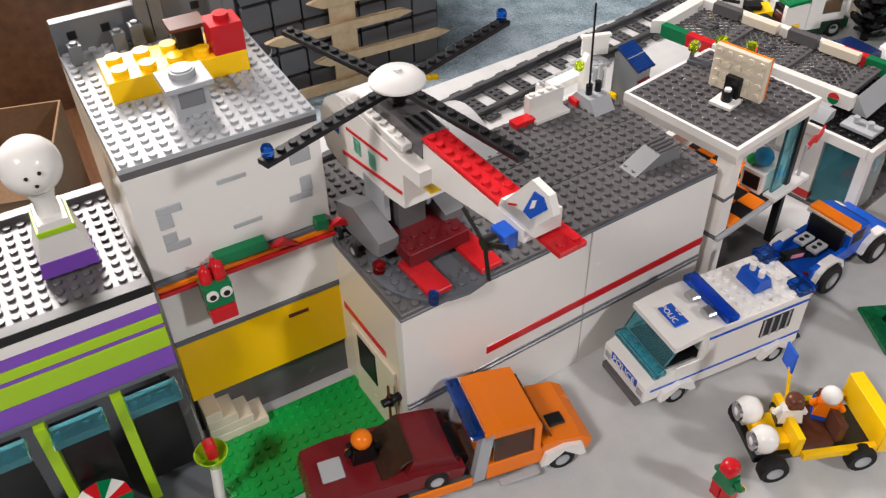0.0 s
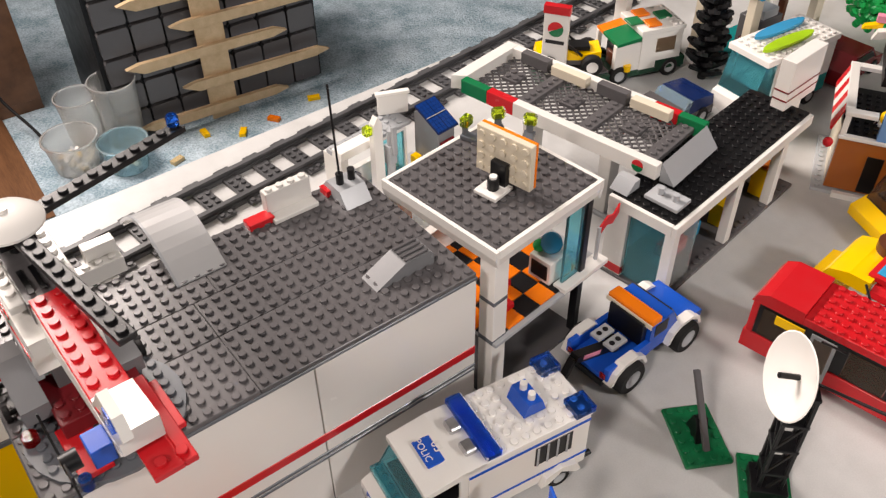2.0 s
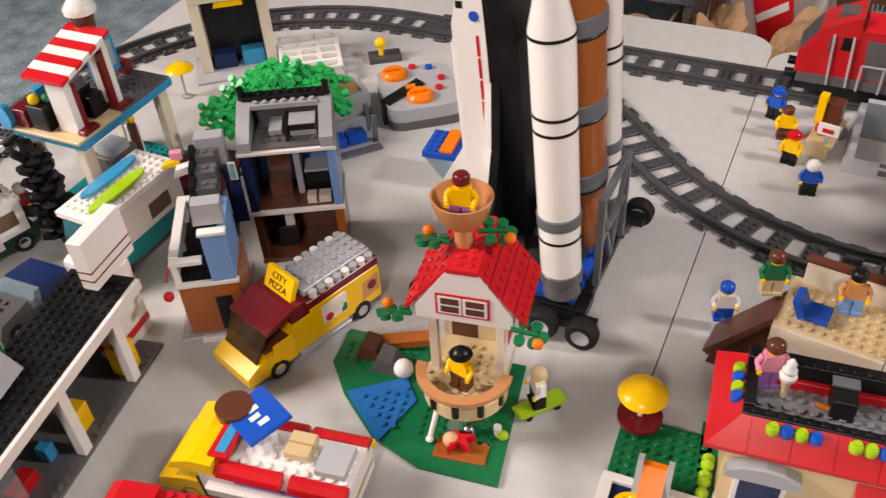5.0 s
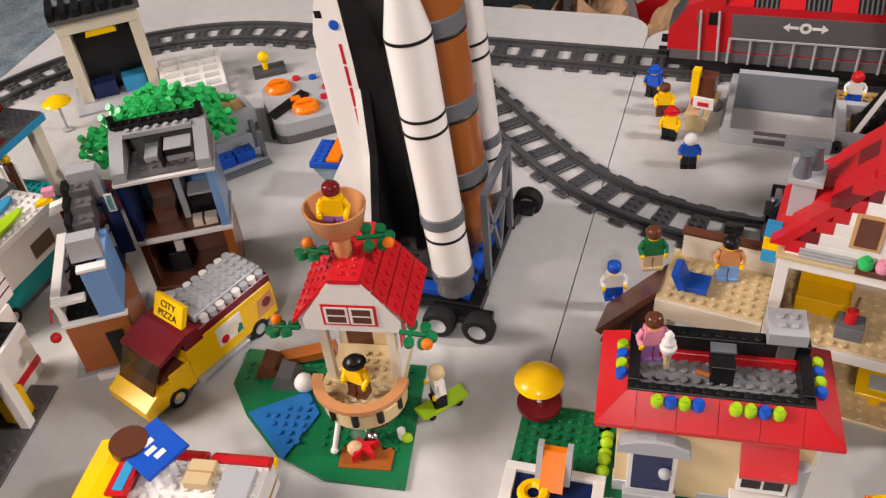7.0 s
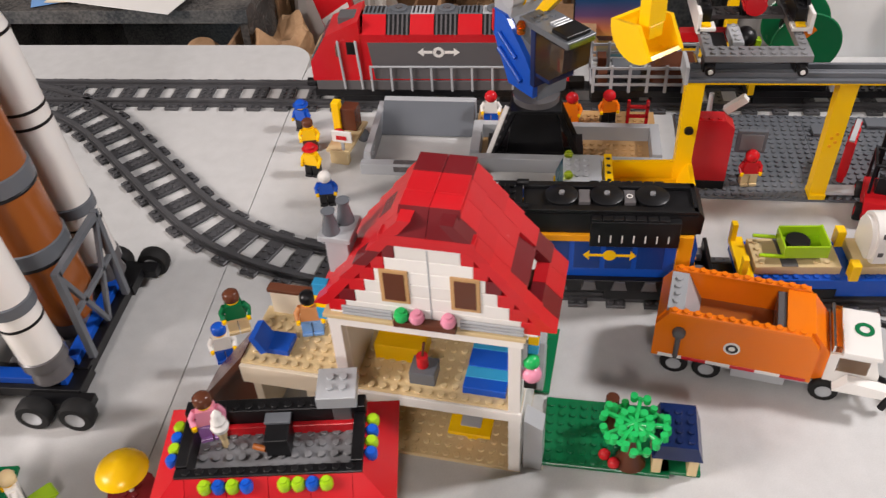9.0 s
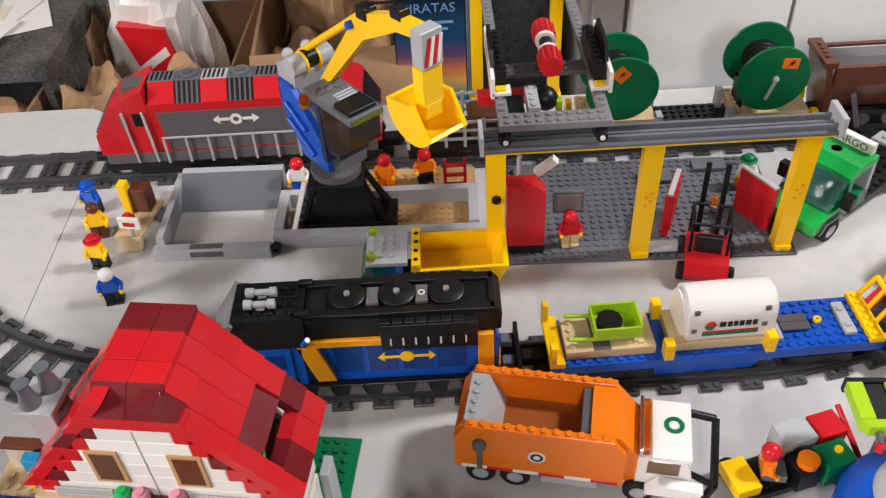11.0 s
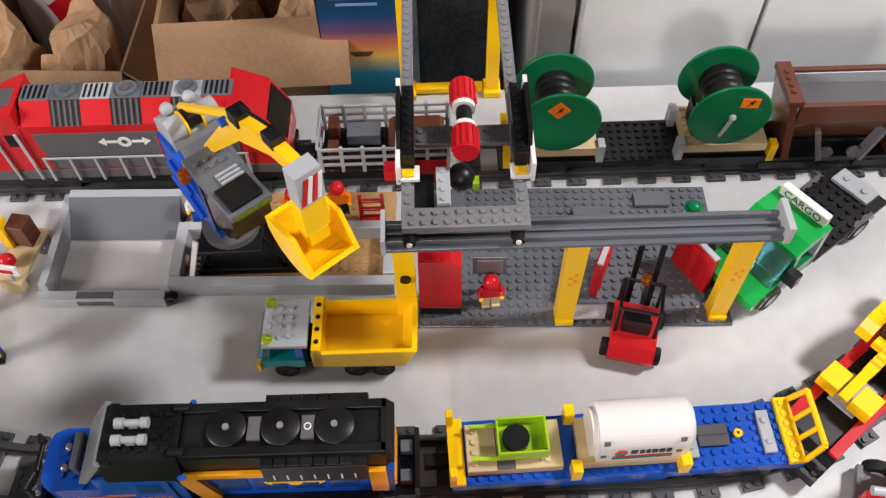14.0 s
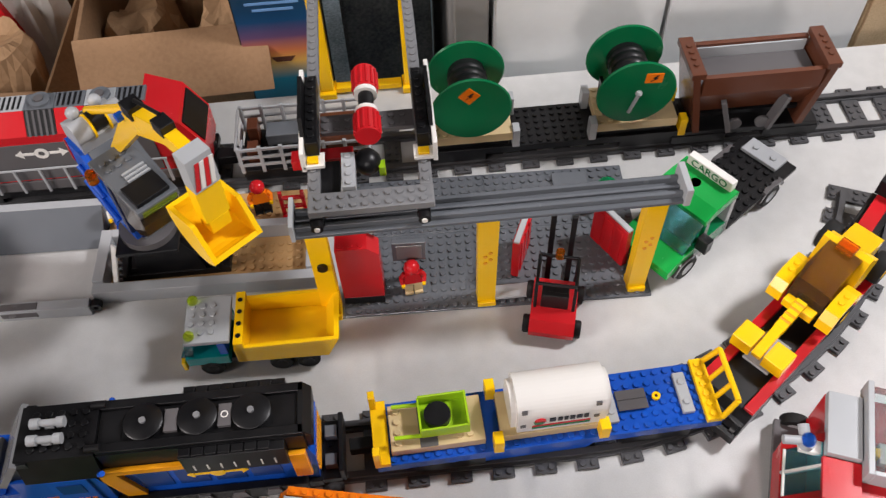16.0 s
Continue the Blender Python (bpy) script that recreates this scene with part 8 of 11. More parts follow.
    for k in range(5):
        part("hedge", Geo("lime").ball(4.0, -2.0 + 0.9 * k, 1.0 + 0.4 * (k % 2), 0.6, 10), gd)
    um = thing("toy_parasol", "yellow toy parasol over a dark red round table", "parasol", -0.5340, -0.3480, 0, 0.0032)
    um.matrix_world = um.matrix_world @ Matrix.Diagonal((0.9, 0.9, 0.74, 1.0))
    part("round_table", Geo("dred").cyl(0, 0, 0.9, 1.5, 2.3, n=20).studs(-1, -1, 2, 2, 1.5).cyl(0, 0, 0, 0.9, 0.8), um, "dark red round table")
    part("pole", Geo("white").cyl(0, 0, 1.5, 5.8, 0.25), um)
    part("canopy", Geo("yellow").lathe([(0, 7.2), (0.4, 7.1), (1.6, 6.6), (2.3, 5.9), (2.5, 5.4), (2.4, 5.3), (2.1, 5.8), (0, 6.8)], n=28), um, "round yellow canopy")


red_roof_house()


def big_house():
    t = thing("toy_villa", "open-fronted white toy villa with steep red roof", "toy building", -0.3255, -0.3035, -7.5)
    part("base", Geo("tan").box(-8, 0, 0, 7.2, 9, 0.4).studs(-7, 0, 14, 9, 0.4), t, "tan studded floor")
    part("ground_plate", Geo("green").box(-6, 9.02, 0, 8.6, 17.4, 0.35).studs(5.0, 11.4, 3, 6, 0.35), t, "green ground plate behind the house")
    part("bay", Geo("grey").box(7.22, 9.1, 0.36, 8.0, 11.0, 7.0), t, "light grey wall end")
    part("upper_floor", Geo("tan").box(-8, 0, 8.2, 7.2, 9, 8.6).studs(-7, 0, 14, 9, 8.6), t, "tan studded floor")
    part("floor_edge", Geo("white").box(-8, -0.3, 7.4, 7.3, 0, 8.5), t)
    part("attic_floor", Geo("white").box(-8, -0.3, 16.4, 7.4, 9, 17.4), t)
    part("attic_edge", Geo("tan").box(-8.2, -0.6, 17.4, 7.6, 1.0, 17.8), t)
    for x in (-8, 6.2):
        part("wall", Geo("white").box(x, 0.8, 0.4, x + 1, 9, 7.4), t)
        part("wall", Geo("white").box(x, 0.8, 8.6, x + 1, 9, 16.4), t)
        part("post", Geo("white").box(x, -0.2, 0.4, x + 1, 0.75, 7.4), t)
        part("post", Geo("white").box(x, -0.2, 8.6, x + 1, 0.75, 16.4), t)
    part("wall", Geo("tan").box(-7, 8.2, 0.4, 6.2, 9, 7.4), t)
    part("wall", Geo("cream").box(-7, 8.2, 8.6, 6.2, 9, 16.4), t)
    # stepped gable with slopes
    g = part("gable", Geo("white").box(-7.6, -0.2, 17.8, 8.4, 0.9, 18.0), t, "white stepped gable")
    for r in range(6):
        z0, z1 = 18.0 + 1.22 * r, 18.0 + 1.22 * (r + 1)
        x_in, x_out = 6.7 - 0.86 * r, 9.2 - 1.2 * (z1 - 18.5) / 1.53 - 0.5
        part("course", Geo("white").box(0.45 - x_in, -0.2, z0 + 0.01, 0.45 + x_in, 0.9, z1), g)
        for s in (-1, 1):
            a, b = sorted((0.45 + s * (x_in + 0.01), 0.45 + s * x_out))
            part("verge_step", Geo("red" if (r + s) % 4 else "dred").box(a, -0.22, z0 + 0.01, b, 0.9, z1), t, "red stepped brick" if not r else "")
    for x in (-3.3, 2.0):
        part("gable_window", Geo("sand").box(x, -0.32, 19.7, x + 2.2, -0.1, 23.0).use("brown").box(x + 0.3, -0.36, 20.0, x + 1.9, -0.3, 22.7), g, "tan window")
    part("gable_seam", Geo("grey").box(0.38, -0.23, 18.0, 0.5, -0.15, 25.2), g)
    part("flower_box", Geo("brown").box(-2.4, -1.0, 17.8, 2.4, -0.25, 18.4), t, "brown flower box")
    for x, m in ((-1.8, "leaf"), (-0.6, "pink"), (1.8, "pink")):
        part("flower", Geo(m).lathe([(0, 0), (0.5, 0), (0.62, 0.35), (0.5, 0.7), (0.3, 0.75), (0.3, 0.95), (0, 0.95)], x, -0.6, 18.4), t)
    for x0, x1 in ((-6.6, -2.6), (2.6, 7.4)):
        for k in range(3):
            part("slat_rail", Geo("grey").box(x0, -0.42, 17.85 + 0.34 * k, x1, -0.24, 18.1 + 0.34 * k), t)
    # roof: rows of red slope pieces on both sides of a flat ridge
    cols = ((-0.25, 1.2), (1.2, 3.4), (3.4, 5.6), (5.6, 7.7))
    for s in (-1, 1):
        for r in range(6):
            x0, x1 = 9.2 - 1.2 * r, 9.2 - 1.2 * (r + 1)
            z0, z1 = 18.5 + 1.53 * r, 18.5 + 1.53 * (r + 1)
            for c, (y0, y1) in enumerate(cols):
                if s > 0 and r in (1, 2) and c in (1, 2):
                    continue
                g2 = Geo("dred" if (r * 5 + c * 3 + (s > 0)) % 11 == 4 else "red")
                g2.prism([(0.45 + s * (x0 + 0.12), z0), (0.45 + s * x1, z1 - 0.12), (0.45 + s * x1, z1), (0.45 + s * (x1 - 1.0), z1), (0.45 + s * (x0 - 1.0), z0)], y0 + 0.02, y1 - 0.02)
                part("roof_slope", g2, t, "red slope piece" if not (r or c) else "")
    part("roof_hatch", Geo("dred").prism([(4.4, 23.9), (7.4, 21.4), (7.2, 20.9), (4.2, 23.2)], 1.3, 5.5), t, "dark red raised hatch")
    part("front_band", Geo("red").box(-3.0, -0.25, 25.3, 3.9, 0.9, 26.3), t, "red band over the gable")
    for x0, x1 in ((-1.75, 0.43), (0.47, 2.65)):
        part("half_hip", Geo("dred").prism([(-0.25, 26.32), (1.3, 27.9), (1.3, 26.32)], x0, x1, "x"), t, "dark red half hip" if x0 < 0 else "")
        for y0, y1, m in ((1.32, 3.0, "red"), (3.04, 5.4, "red"), (5.44, 7.7, "dred")):
            part("ridge_piece", Geo(m).box(x0, y0, 26.9, x1, y1, 27.9), t)
    part("back_gable", Geo("white").prism([(-6.6, 17.4), (6.8, 17.4), (2.4, 26.6), (-1.6, 26.6)], 6.8, 7.6), t)
    cp = part("chimney_plate", Geo("grey").box(-8.6, 1.8, 23.0, -6.0, 4.8, 23.5).box(-8.2, 2.2, 19.6, -6.4, 4.4, 23.0), t, "grey chimney plate")
    for x, y in ((-7.7, 2.6), (-7.0, 4.0)):
        part("chimney_pot", Geo("sandblue").lathe([(0, 0), (0.7, 0), (0.4, 1.6), (0.55, 2.0), (0, 2.0)], x, y, 23.5), cp)
    for k, m in enumerate(("azure", "yellow", "azure")):
        part("side_panel", Geo(m).box(-9.4, 1.0, 15.4 + 1.3 * k, -8.2, 1.8, 16.7 + 1.3 * k), t)
        part("side_panel", Geo(m).box(7.6, 0.6, 15.0 + 1.0 * k, 8.4, 1.4, 16.0 + 1.0 * k), t)
    # rooms
    part("bed", Geo("blue").box(2.2, 1.0, 8.6, 5.8, 2.2, 9.4).use("azure").box(2.2, 2.2, 8.6, 5.8, 3.4, 9.4).use("blue").box(2.2, 3.4, 8.6, 5.8, 5.4, 9.4).use("azure").box(2.2, 5.4, 8.6, 5.8, 6.6, 9.4), t, "striped blue bed")
    part("sofa", Geo("yellow").box(-6.0, 3.4, 8.6, -1.6, 6.0, 10.4).box(-6.0, 5.6, 10.4, -1.6, 6.4, 12.4), t, "yellow sofa")
    part("side_table", Geo("sandblue").box(-2.4, 1.2, 8.6, -0.2, 3.2, 10.0).use("red").cyl(-1.4, 2.2, 10.0, 11.2, 0.5).use("brown").bar((-1.4, 2.2, 11.0), (-1.2, 2.4, 12.6), 0.12), t, "grey table with red vase")
    part("dining_table", Geo("yellow").box(0.6, 1.2, 2.4, 4.4, 4.6, 2.8).use("grey").box(1.6, 2.0, 2.8, 3.4, 3.8, 2.9).use("yellow").cyl(2.5, 2.9, 0.4, 2.4, 0.6), t, "yellow and grey dining table")
    part("pot_plant", Geo("leaf").ball(7.9, 0.4, 14.4, 0.7, 10).use("pink").ball(8.0, 0.2, 13.2, 0.8, 10).use("black").box(7.4, 0.0, 11.6, 8.4, 1.0, 12.4).use("grey").box(7.2, 0.2, 12.4, 7.6, 0.8, 16.4), t, "hanging flower pot")
    part("tipped_slope", Geo("grey").prism([(7.4, 0), (9.0, 0), (9.0, 5.6), (7.4, 6.6)], 0.6, 2.4), t, "light grey panel")
    # roof garden through the gap in the slope
    part("roof_garden", Geo("brown").box(3.4, 1.2, 17.8, 7.6, 5.6, 19.2).box(3.4, 5.0, 19.2, 6.6, 5.6, 22.0).use("leaf").ball(6.4, 2.0, 19.8, 0.7, 10).use("pink").ball(6.0, 3.2, 19.7, 0.55, 10), t, "brown planted box")
    # deck at the side, on posts
    d = part("deck", Geo("tan").box(-17.4, 0.6, 8.2, -8.1, 7.6, 9.0).studs(-17, 0.6, 9, 7, 9.0), t, "tan studded deck")
    part("deck_edge", Geo("cream").box(-17.4, 0.2, 6.8, -8.1, 0.6, 8.9), d)
    part("deck_wall", Geo("cream").box(-17.0, 1.0, 0.4, -16.2, 7.0, 8.2).box(-12, 1.0, 0, -11.2, 7.0, 8.2), d)
    part("deck_rail", Geo("cream").box(-16.6, 6.8, 9.0, -8.1, 7.5, 11.6).use("brown").box(-16.8, 6.7, 11.6, -9.6, 7.7, 12.0), d, "cream back rail with brown cap")
    part("side_ramp", Geo("brown").prism([(-22.4, 1.6), (-17.4, 8.4), (-17.4, 9.2), (-23.0, 2.0)], 1.0, 5.0), d, "brown ramp")
    part("ramp_support", Geo("brown").prism([(-22.6, 0), (-17.4, 0), (-17.4, 8.2), (-22.2, 1.8)], 1.6, 4.4), d)
    part("deck_chair", Geo("blue").box(-15.8, 1.6, 9.4, -13.2, 3.8, 10.0).prism([(-16.4, 11.4), (-15.8, 11.6), (-15.0, 10.0), (-15.6, 9.6)], 1.2, 3.4), d, "blue deck chair")
    minifig(-0.4165, -0.2500, 190, "nougat", "mblue", "black", z=0.0732, label="toy figure in an orange shirt with black hair")
    minifig(-0.4705, -0.2510, 200, "green", "tan", "brown", z=0.0735, label="toy figure in a green shirt with brown hair")
    minifig(-0.5005, -0.2260, 200, "white", "blue", "blue", z=0.0120, label="toy figure with a blue cap")


big_house()


def yard_garden():
    t = thing("toy_orchard", "green plate with a toy palm, trunk and blue-roofed shed", "garden", -0.2535, -0.304, -4)
    part("plate", Geo("green").box(0, 0, 0, 11, 7.4, 0.4).studs(0, 0, 8, 7, 0.4).box(10, 0.4, 0, 13.6, 5.0, 0.4), t, "green studded plate")
    part("log", Geo("brown").cyl(5.8, 4.6, 0.4, 4.6, 0.6), t, "brown trunk")
    part("palm_trunk", Geo("brown").lathe([(0, 0.4), (1.4, 0.4), (0.6, 2.0), (0.5, 5.4), (0, 5.4)], 7.6, 1.2, 0), t)
    for k in range(9):
        a = 40 * k
        g = Geo("leaf").beam((0, 0, 0), (2.6, 0, -0.3), 0.35, 0.35)
        for u in (1.2, 2.6):
            g.cyl(u, 0.55, -0.5, 0.2, 0.34, n=8).cyl(u, -0.55, -0.5, 0.2, 0.34, n=8).beam((u, -0.55, -0.2), (u, 0.55, -0.2), 0.3, 0.3)
        part("palm_leaf", g, t, "", off(7.6, 1.2, 5.5 + 0.3 * (k % 2), 0, 14 if k % 2 else -10, a))
    part("fruit", Geo("red").ball(6.2, 0.4, 0.9, 0.55, 10), t)
    part("fruit", Geo("red").ball(5.4, 1.2, 0.9, 0.55, 10), t)
    part("hut_wall", Geo("tan").box(9.4, 0.2, 0.4, 10.2, 3.4, 3.0).box(12.4, 0.2, 0.4, 13.2, 3.4, 3.0), t)
    part("hut_back", Geo("brown").box(10.2, 2.6, 0.4, 12.4, 3.4, 3.0), t)
    part("hut_roof", Geo("navy").prism([(9.2, 3.0), (13.4, 3.0), (12.8, 4.8), (9.8, 4.8)], -0.2, 4.4).studs(9.8, 0, 3, 4, 4.8), t, "dark blue studded roof")


yard_garden()


def work_trucks():
    t = thing("toy_refuse_truck", "orange and white toy refuse truck", "toy truck", -0.099, -0.2000, -12)
    part("chassis", Geo("grey").box(-8.4, -2.6, 1.3, 10.4, 2.6, 2.0), t)
    # open hopper body with sloped sides
    part("hopper_side", Geo("orange").prism([(-8.6, 2.2), (5.6, 2.2), (5.6, 6.4), (4.6, 7.8), (-7.6, 7.8), (-8.6, 6.2)], -3.2, -2.6), t)
    part("hopper_side", Geo("orange").prism([(-8.6, 2.2), (5.6, 2.2), (5.6, 6.4), (4.6, 7.8), (-7.6, 7.8), (-8.6, 6.2)], 2.6, 3.2), t)
    part("hopper_end", Geo("orange").prism([(-8.6, 2.2), (-7.82, 2.2), (-7.82, 7.9), (-8.6, 6.4)], -2.6, 2.6), t)
    part("hopper_end", Geo("orange").prism([(2.6, 2.2), (6.6, 2.2), (6.6, 5.8), (5.0, 7.9), (2.6, 7.9)], -2.6, 2.6), t)
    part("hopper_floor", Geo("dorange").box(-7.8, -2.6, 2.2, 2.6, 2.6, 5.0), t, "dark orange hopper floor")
    part("hopper_chute", Geo("grey").prism([(-7.8, 5.02), (-4.8, 5.02), (-6.3, 7.9), (-7.8, 7.9)], -2.5, 2.5).studs(-7.6, -2, 1, 4, 7.9), t, "light grey studded chute")
    part("hopper_rim", Geo("orange").box(-7.6, -3.3, 7.7, 4.6, -2.6, 8.1).box(-7.6, 2.6, 7.7, 4.6, 3.3, 8.1).studs(-7.6, -3.4, 12, 1, 8.1).studs(-7.6, 2.45, 12, 1, 8.1), t)
    part("inner_panel", Geo("dgrey").box(1.8, -2.5, 5.02, 2.58, 2.5, 7.6), t, "dark grey inner panel")
    part("roof_strip", Geo("chrome").box(6.62, -2.8, 6.2, 6.9, 2.8, 7.0), t, "silver strip")
    for k in range(6):
        part("warning_strip", Geo("red" if k % 2 else "white").box(-8.0 + 2.2 * k, -3.26, 2.2, -5.8 + 2.2 * k, -3.18, 2.6), t)
    e = part("emblem", Geo("white").cyl(-1.6, 4.8, -3.28, -3.2, 0.75, axis="y"), t, "recycling emblem")
    part("emblem_ring", Geo("black").lathe([(0.3, 0), (0.55, 0), (0.55, 0.03), (0.3, 0.03), (0.3, 0)], -1.6, -3.31, 4.8, 14, "y"), e)
    part("lever", Geo("dgrey").bar((-6.4, -3.4, 2.6), (-6.4, -3.4, 5.4), 0.25).ball(-6.4, -3.4, 5.8, 0.65, 10), t, "dark grey lever")
    part("cab", Geo("white").prism([(6.6, 2.0), (11.0, 2.0), (11.0, 4.2), (10.4, 6.0), (6.6, 6.0)], -2.8, 2.8), t, "white cab")
    part("cab_roof", Geo("white").box(7.6, -2.9, 6.0, 10.8, 2.9, 6.5), t)
    part("cab_light", Geo("glassorange").box(6.7, -2.6, 6.1, 7.5, 2.6, 6.9), t, "clear orange bar")
    part("roof_emblem", Geo("green").lathe([(0.45, 0), (0.85, 0), (0.85, 0.05), (0.45, 0.05), (0.45, 0)], 9.4, 0.4, 6.52, 16), t, "green recycling emblem")
    part("cab_window", Geo("glassbrown").box(7.4, -2.86, 4.0, 10.0, 2.86, 5.7), t)
    part("arm", Geo("black").bar((10.8, 2.4, 5.8), (13.0, 2.4, 5.4), 0.35).bar((13.0, 2.4, 5.4), (13.0, -2.6, 3.0), 0.35).bar((13.0, -2.6, 3.0), (12.0, -3.2, 0.6), 0.35), t, "black lift arm")
    part("arm", Geo("black").bar((10.8, -1.6, 3.0), (13.0, -2.6, 3.0), 0.3), t)
    part("fork_arm", Geo("white").prism([(7.4, 2.6), (11.6, 2.6), (12.0, 3.6), (8.4, 4.0)], -4.0, -3.0), t, "white side arm")
    for s in (-1, 1):
        for x in (-6.4, -3.4, 7.0):
            wheel(t, x, s * 2.7, 1.3, 0.9)
        part("side_tank", Geo("grey").box(-1.2, s * 2.2, 0.9, 3.6, s * 3.0, 2.2), t)
    y = thing("toy_road_truck", "yellow toy service truck loaded with tools and cones", "toy truck", -0.2500, -0.3985, 186)
    part("chassis", Geo("dgrey").box(-8.6, -2.6, 1.2, 8.0, 2.6, 2.0), y)
    part("bed_side", Geo("dgrey").box(-8.6, -3.0, 2.0, 0.2, -2.5, 3.6), y)
    part("bed_side", Geo("dgrey").box(-8.6, 2.5, 2.0, 0.2, 3.0, 3.6), y)
    part("cab", Geo("yellow").box(0.4, -2.9, 2.0, 5.0, 2.9, 3.8), y)
    part("cab_back", Geo("yellow").box(0.4, -2.9, 3.8, 1.2, 2.9, 6.4), y)
    part("cab_roof", Geo("yellow").prism([(0.4, 6.4), (4.6, 6.0), (4.6, 6.5), (3.4, 7.0), (0.4, 7.0)], -2.9, 2.9), y, "yellow cab roof")
    part("windscreen", Geo("glassgreen").prism([(4.4, 6.2), (6.4, 3.6), (6.6, 3.8), (4.7, 6.4)], -2.8, 2.8), y, "clear green windscreen")
    part("hood", Geo("yellow").prism([(5.0, 2.0), (8.0, 2.0), (8.0, 3.0), (6.6, 3.6), (5.0, 3.6)], -2.9, 2.9), y)
    part("light_bar", Geo("glassorange").box(0.4, -3.2, 7.0, 1.8, 3.2, 7.7, 0.15).use("grey").box(0.5, -0.9, 7.0, 1.7, 0.9, 7.85), y, "orange light bar")
    for s in (-1, 1):
        part("headlight", Geo("glassorange").box(7.6, s * 2.0, 2.4, 8.1, s * 2.9, 3.2), y)
        part("mirror", Geo("dgrey").box(4.6, s * 2.9, 3.8, 5.6, s * 3.8, 5.2), y)
        part("pillar", Geo("yellow").box(3.8, s * 2.5, 3.8, 4.4, s * 2.9, 6.2), y)
        for x in (-6.0, 5.0):
            wheel(y, x, s * 2.7, 1.3, 0.9)
    part("drum", Geo("yellow").cyl(-4.6, -0.8, 2.0, 3.6, 1.0).use("orange").lathe([(0, 3.6), (0.9, 3.6), (0.3, 5.2), (0, 5.2)], -5.0, 0.6, 0), y, "yellow drum and orange cone")
    part("bucket", Geo("green").lathe([(0, 2.0), (1.0, 2.0), (1.3, 4.0), (1.1, 4.0), (0.9, 2.4), (0, 2.4)], -2.4, 0.4, 0, 18), y, "green bucket")
    part("tool_rack", Geo("yellow").bar((-3.6, -1.6, 4.6), (-3.6, 1.6, 4.6), 0.25).bar((-3.6, 1.6, 4.6), (-6.0, 1.6, 4.2), 0.25).bar((-3.6, -1.6, 2.0), (-3.6, -1.6, 4.6), 0.25).bar((-3.6, 1.6, 2.0), (-3.6, 1.6, 4.6), 0.25), y, "yellow tube rack")
    for k in range(5):
        part("barrier_plate", Geo("white" if k % 2 == 0 else "grey").box(-8.4, -2.4 + 1.0 * k, 2.0, -7.4, -1.5 + 1.0 * k, 6.0).studs(-8.4, -2.45 + 1.0 * k, 1, 1, 6.0), y)
    c = thing("toy_sweeper", "small yellow, grey and red toy street cart", "toy vehicle", 0.046, -0.226, 15)
    part("chassis", Geo("black").box(-4, -1.8, 0.8, 7, 1.8, 1.6), c)
    part("hood", Geo("yellow").box(-4.6, -1.6, 1.6, -2.4, 1.6, 2.8), c, "yellow hood")
    part("seat", Geo("black").box(-2.0, -1.4, 1.6, 0, 1.4, 2.2), c)
    part("bin", Geo("grey").box(0.6, 0.2, 1.6, 3.6, 2.6, 4.6), c, "grey bin")
    part("bin", Geo("black").box(0.4, -2.4, 1.6, 2.4, -0.2, 4.0), c, "black bin")
    part("bin", Geo("green").box(2.8, -2.6, 1.6, 5.6, -0.2, 4.2).use("yellow").cyl(4.6, -1.2, 4.2, 4.4, 0.35), c, "green bin")
    part("bin", Geo("red").box(4.0, 0.2, 1.6, 6.6, 2.6, 4.2), c, "red bin")
    part("rail", Geo("red").beam((7.0, -2.6, 1.6), (7.0, 2.6, 4.6), 0.4, 0.4), c)
    part("cone", Geo("orange").lathe([(0, 4.0), (0.9, 4.0), (0.9, 4.6), (0, 4.8)], 1.6, -1.4, 0), c)
    for x in (-3.4, 5.4):
        for s in (-1, 1):
            wheel(c, x, s * 2.0, 0.9, 0.9)
    minifig(0.037, -0.229, -100, "orange", "sandblue", "red", "helmet", z=0.0176, sit=True, label="toy worker with a red helmet and orange vest")
    u = thing("toy_lime_loader", "lime and black toy loader arm with grey joints", "toy vehicle", 0.0970, -0.2265, -4, 0.056)
    u.matrix_world = u.matrix_world @ Matrix.Diagonal((0.9, 0.86, 1.0, 1.0))
    for x0 in (0.0, 6.1):
        part("arm", Geo("black").box(x0 - 0.95, -1.8, 2.8, x0 + 0.95, 2.9, 3.4).box(x0 - 2.3, 2.3, 2.2, x0 + 2.3, 2.9, 3.6), u, "black arm plate")
        for x in (-2.3, 0.95):
            part("fork", Geo("lime").box(x0 + x, -1.9, 2.6, x0 + x + 1.35, 2.3, 3.7), u, "lime side plate")
        part("crossbar", Geo("lime").prism([(x0 - 2.3, -1.9), (x0 - 1.7, -2.8), (x0 + 1.7, -2.8), (x0 + 2.3, -1.9)], 2.5, 3.6, "z"), u, "lime plate")
    part("joint", Geo("mgrey").cyl(3.05, 0.9, 2.2, 3.6, 0.75).box(2.0, -1.2, 2.5, 4.1, -0.4, 3.3).box(2.0, 0.5, 2.5, 4.1, 1.3, 3.3), u, "grey joint")
    for x in (3.05, 7.4):
        part("leg", Geo("mgrey").cyl(x, 2.1, -7.0, 2.4, 0.5), u)
    part("chain", Geo("chrome").bar((-0.9, -2.8, 2.9), (-0.9, -3.8, 2.6), 0.35).use("red").cyl(-0.9, -3.9, 2.0, 2.8, 0.4), u, "chrome and red fitting")
    d = thing("toy_dome", "large blue and grey round toy dome", "toy dome", 0.1215, -0.2755, 0)
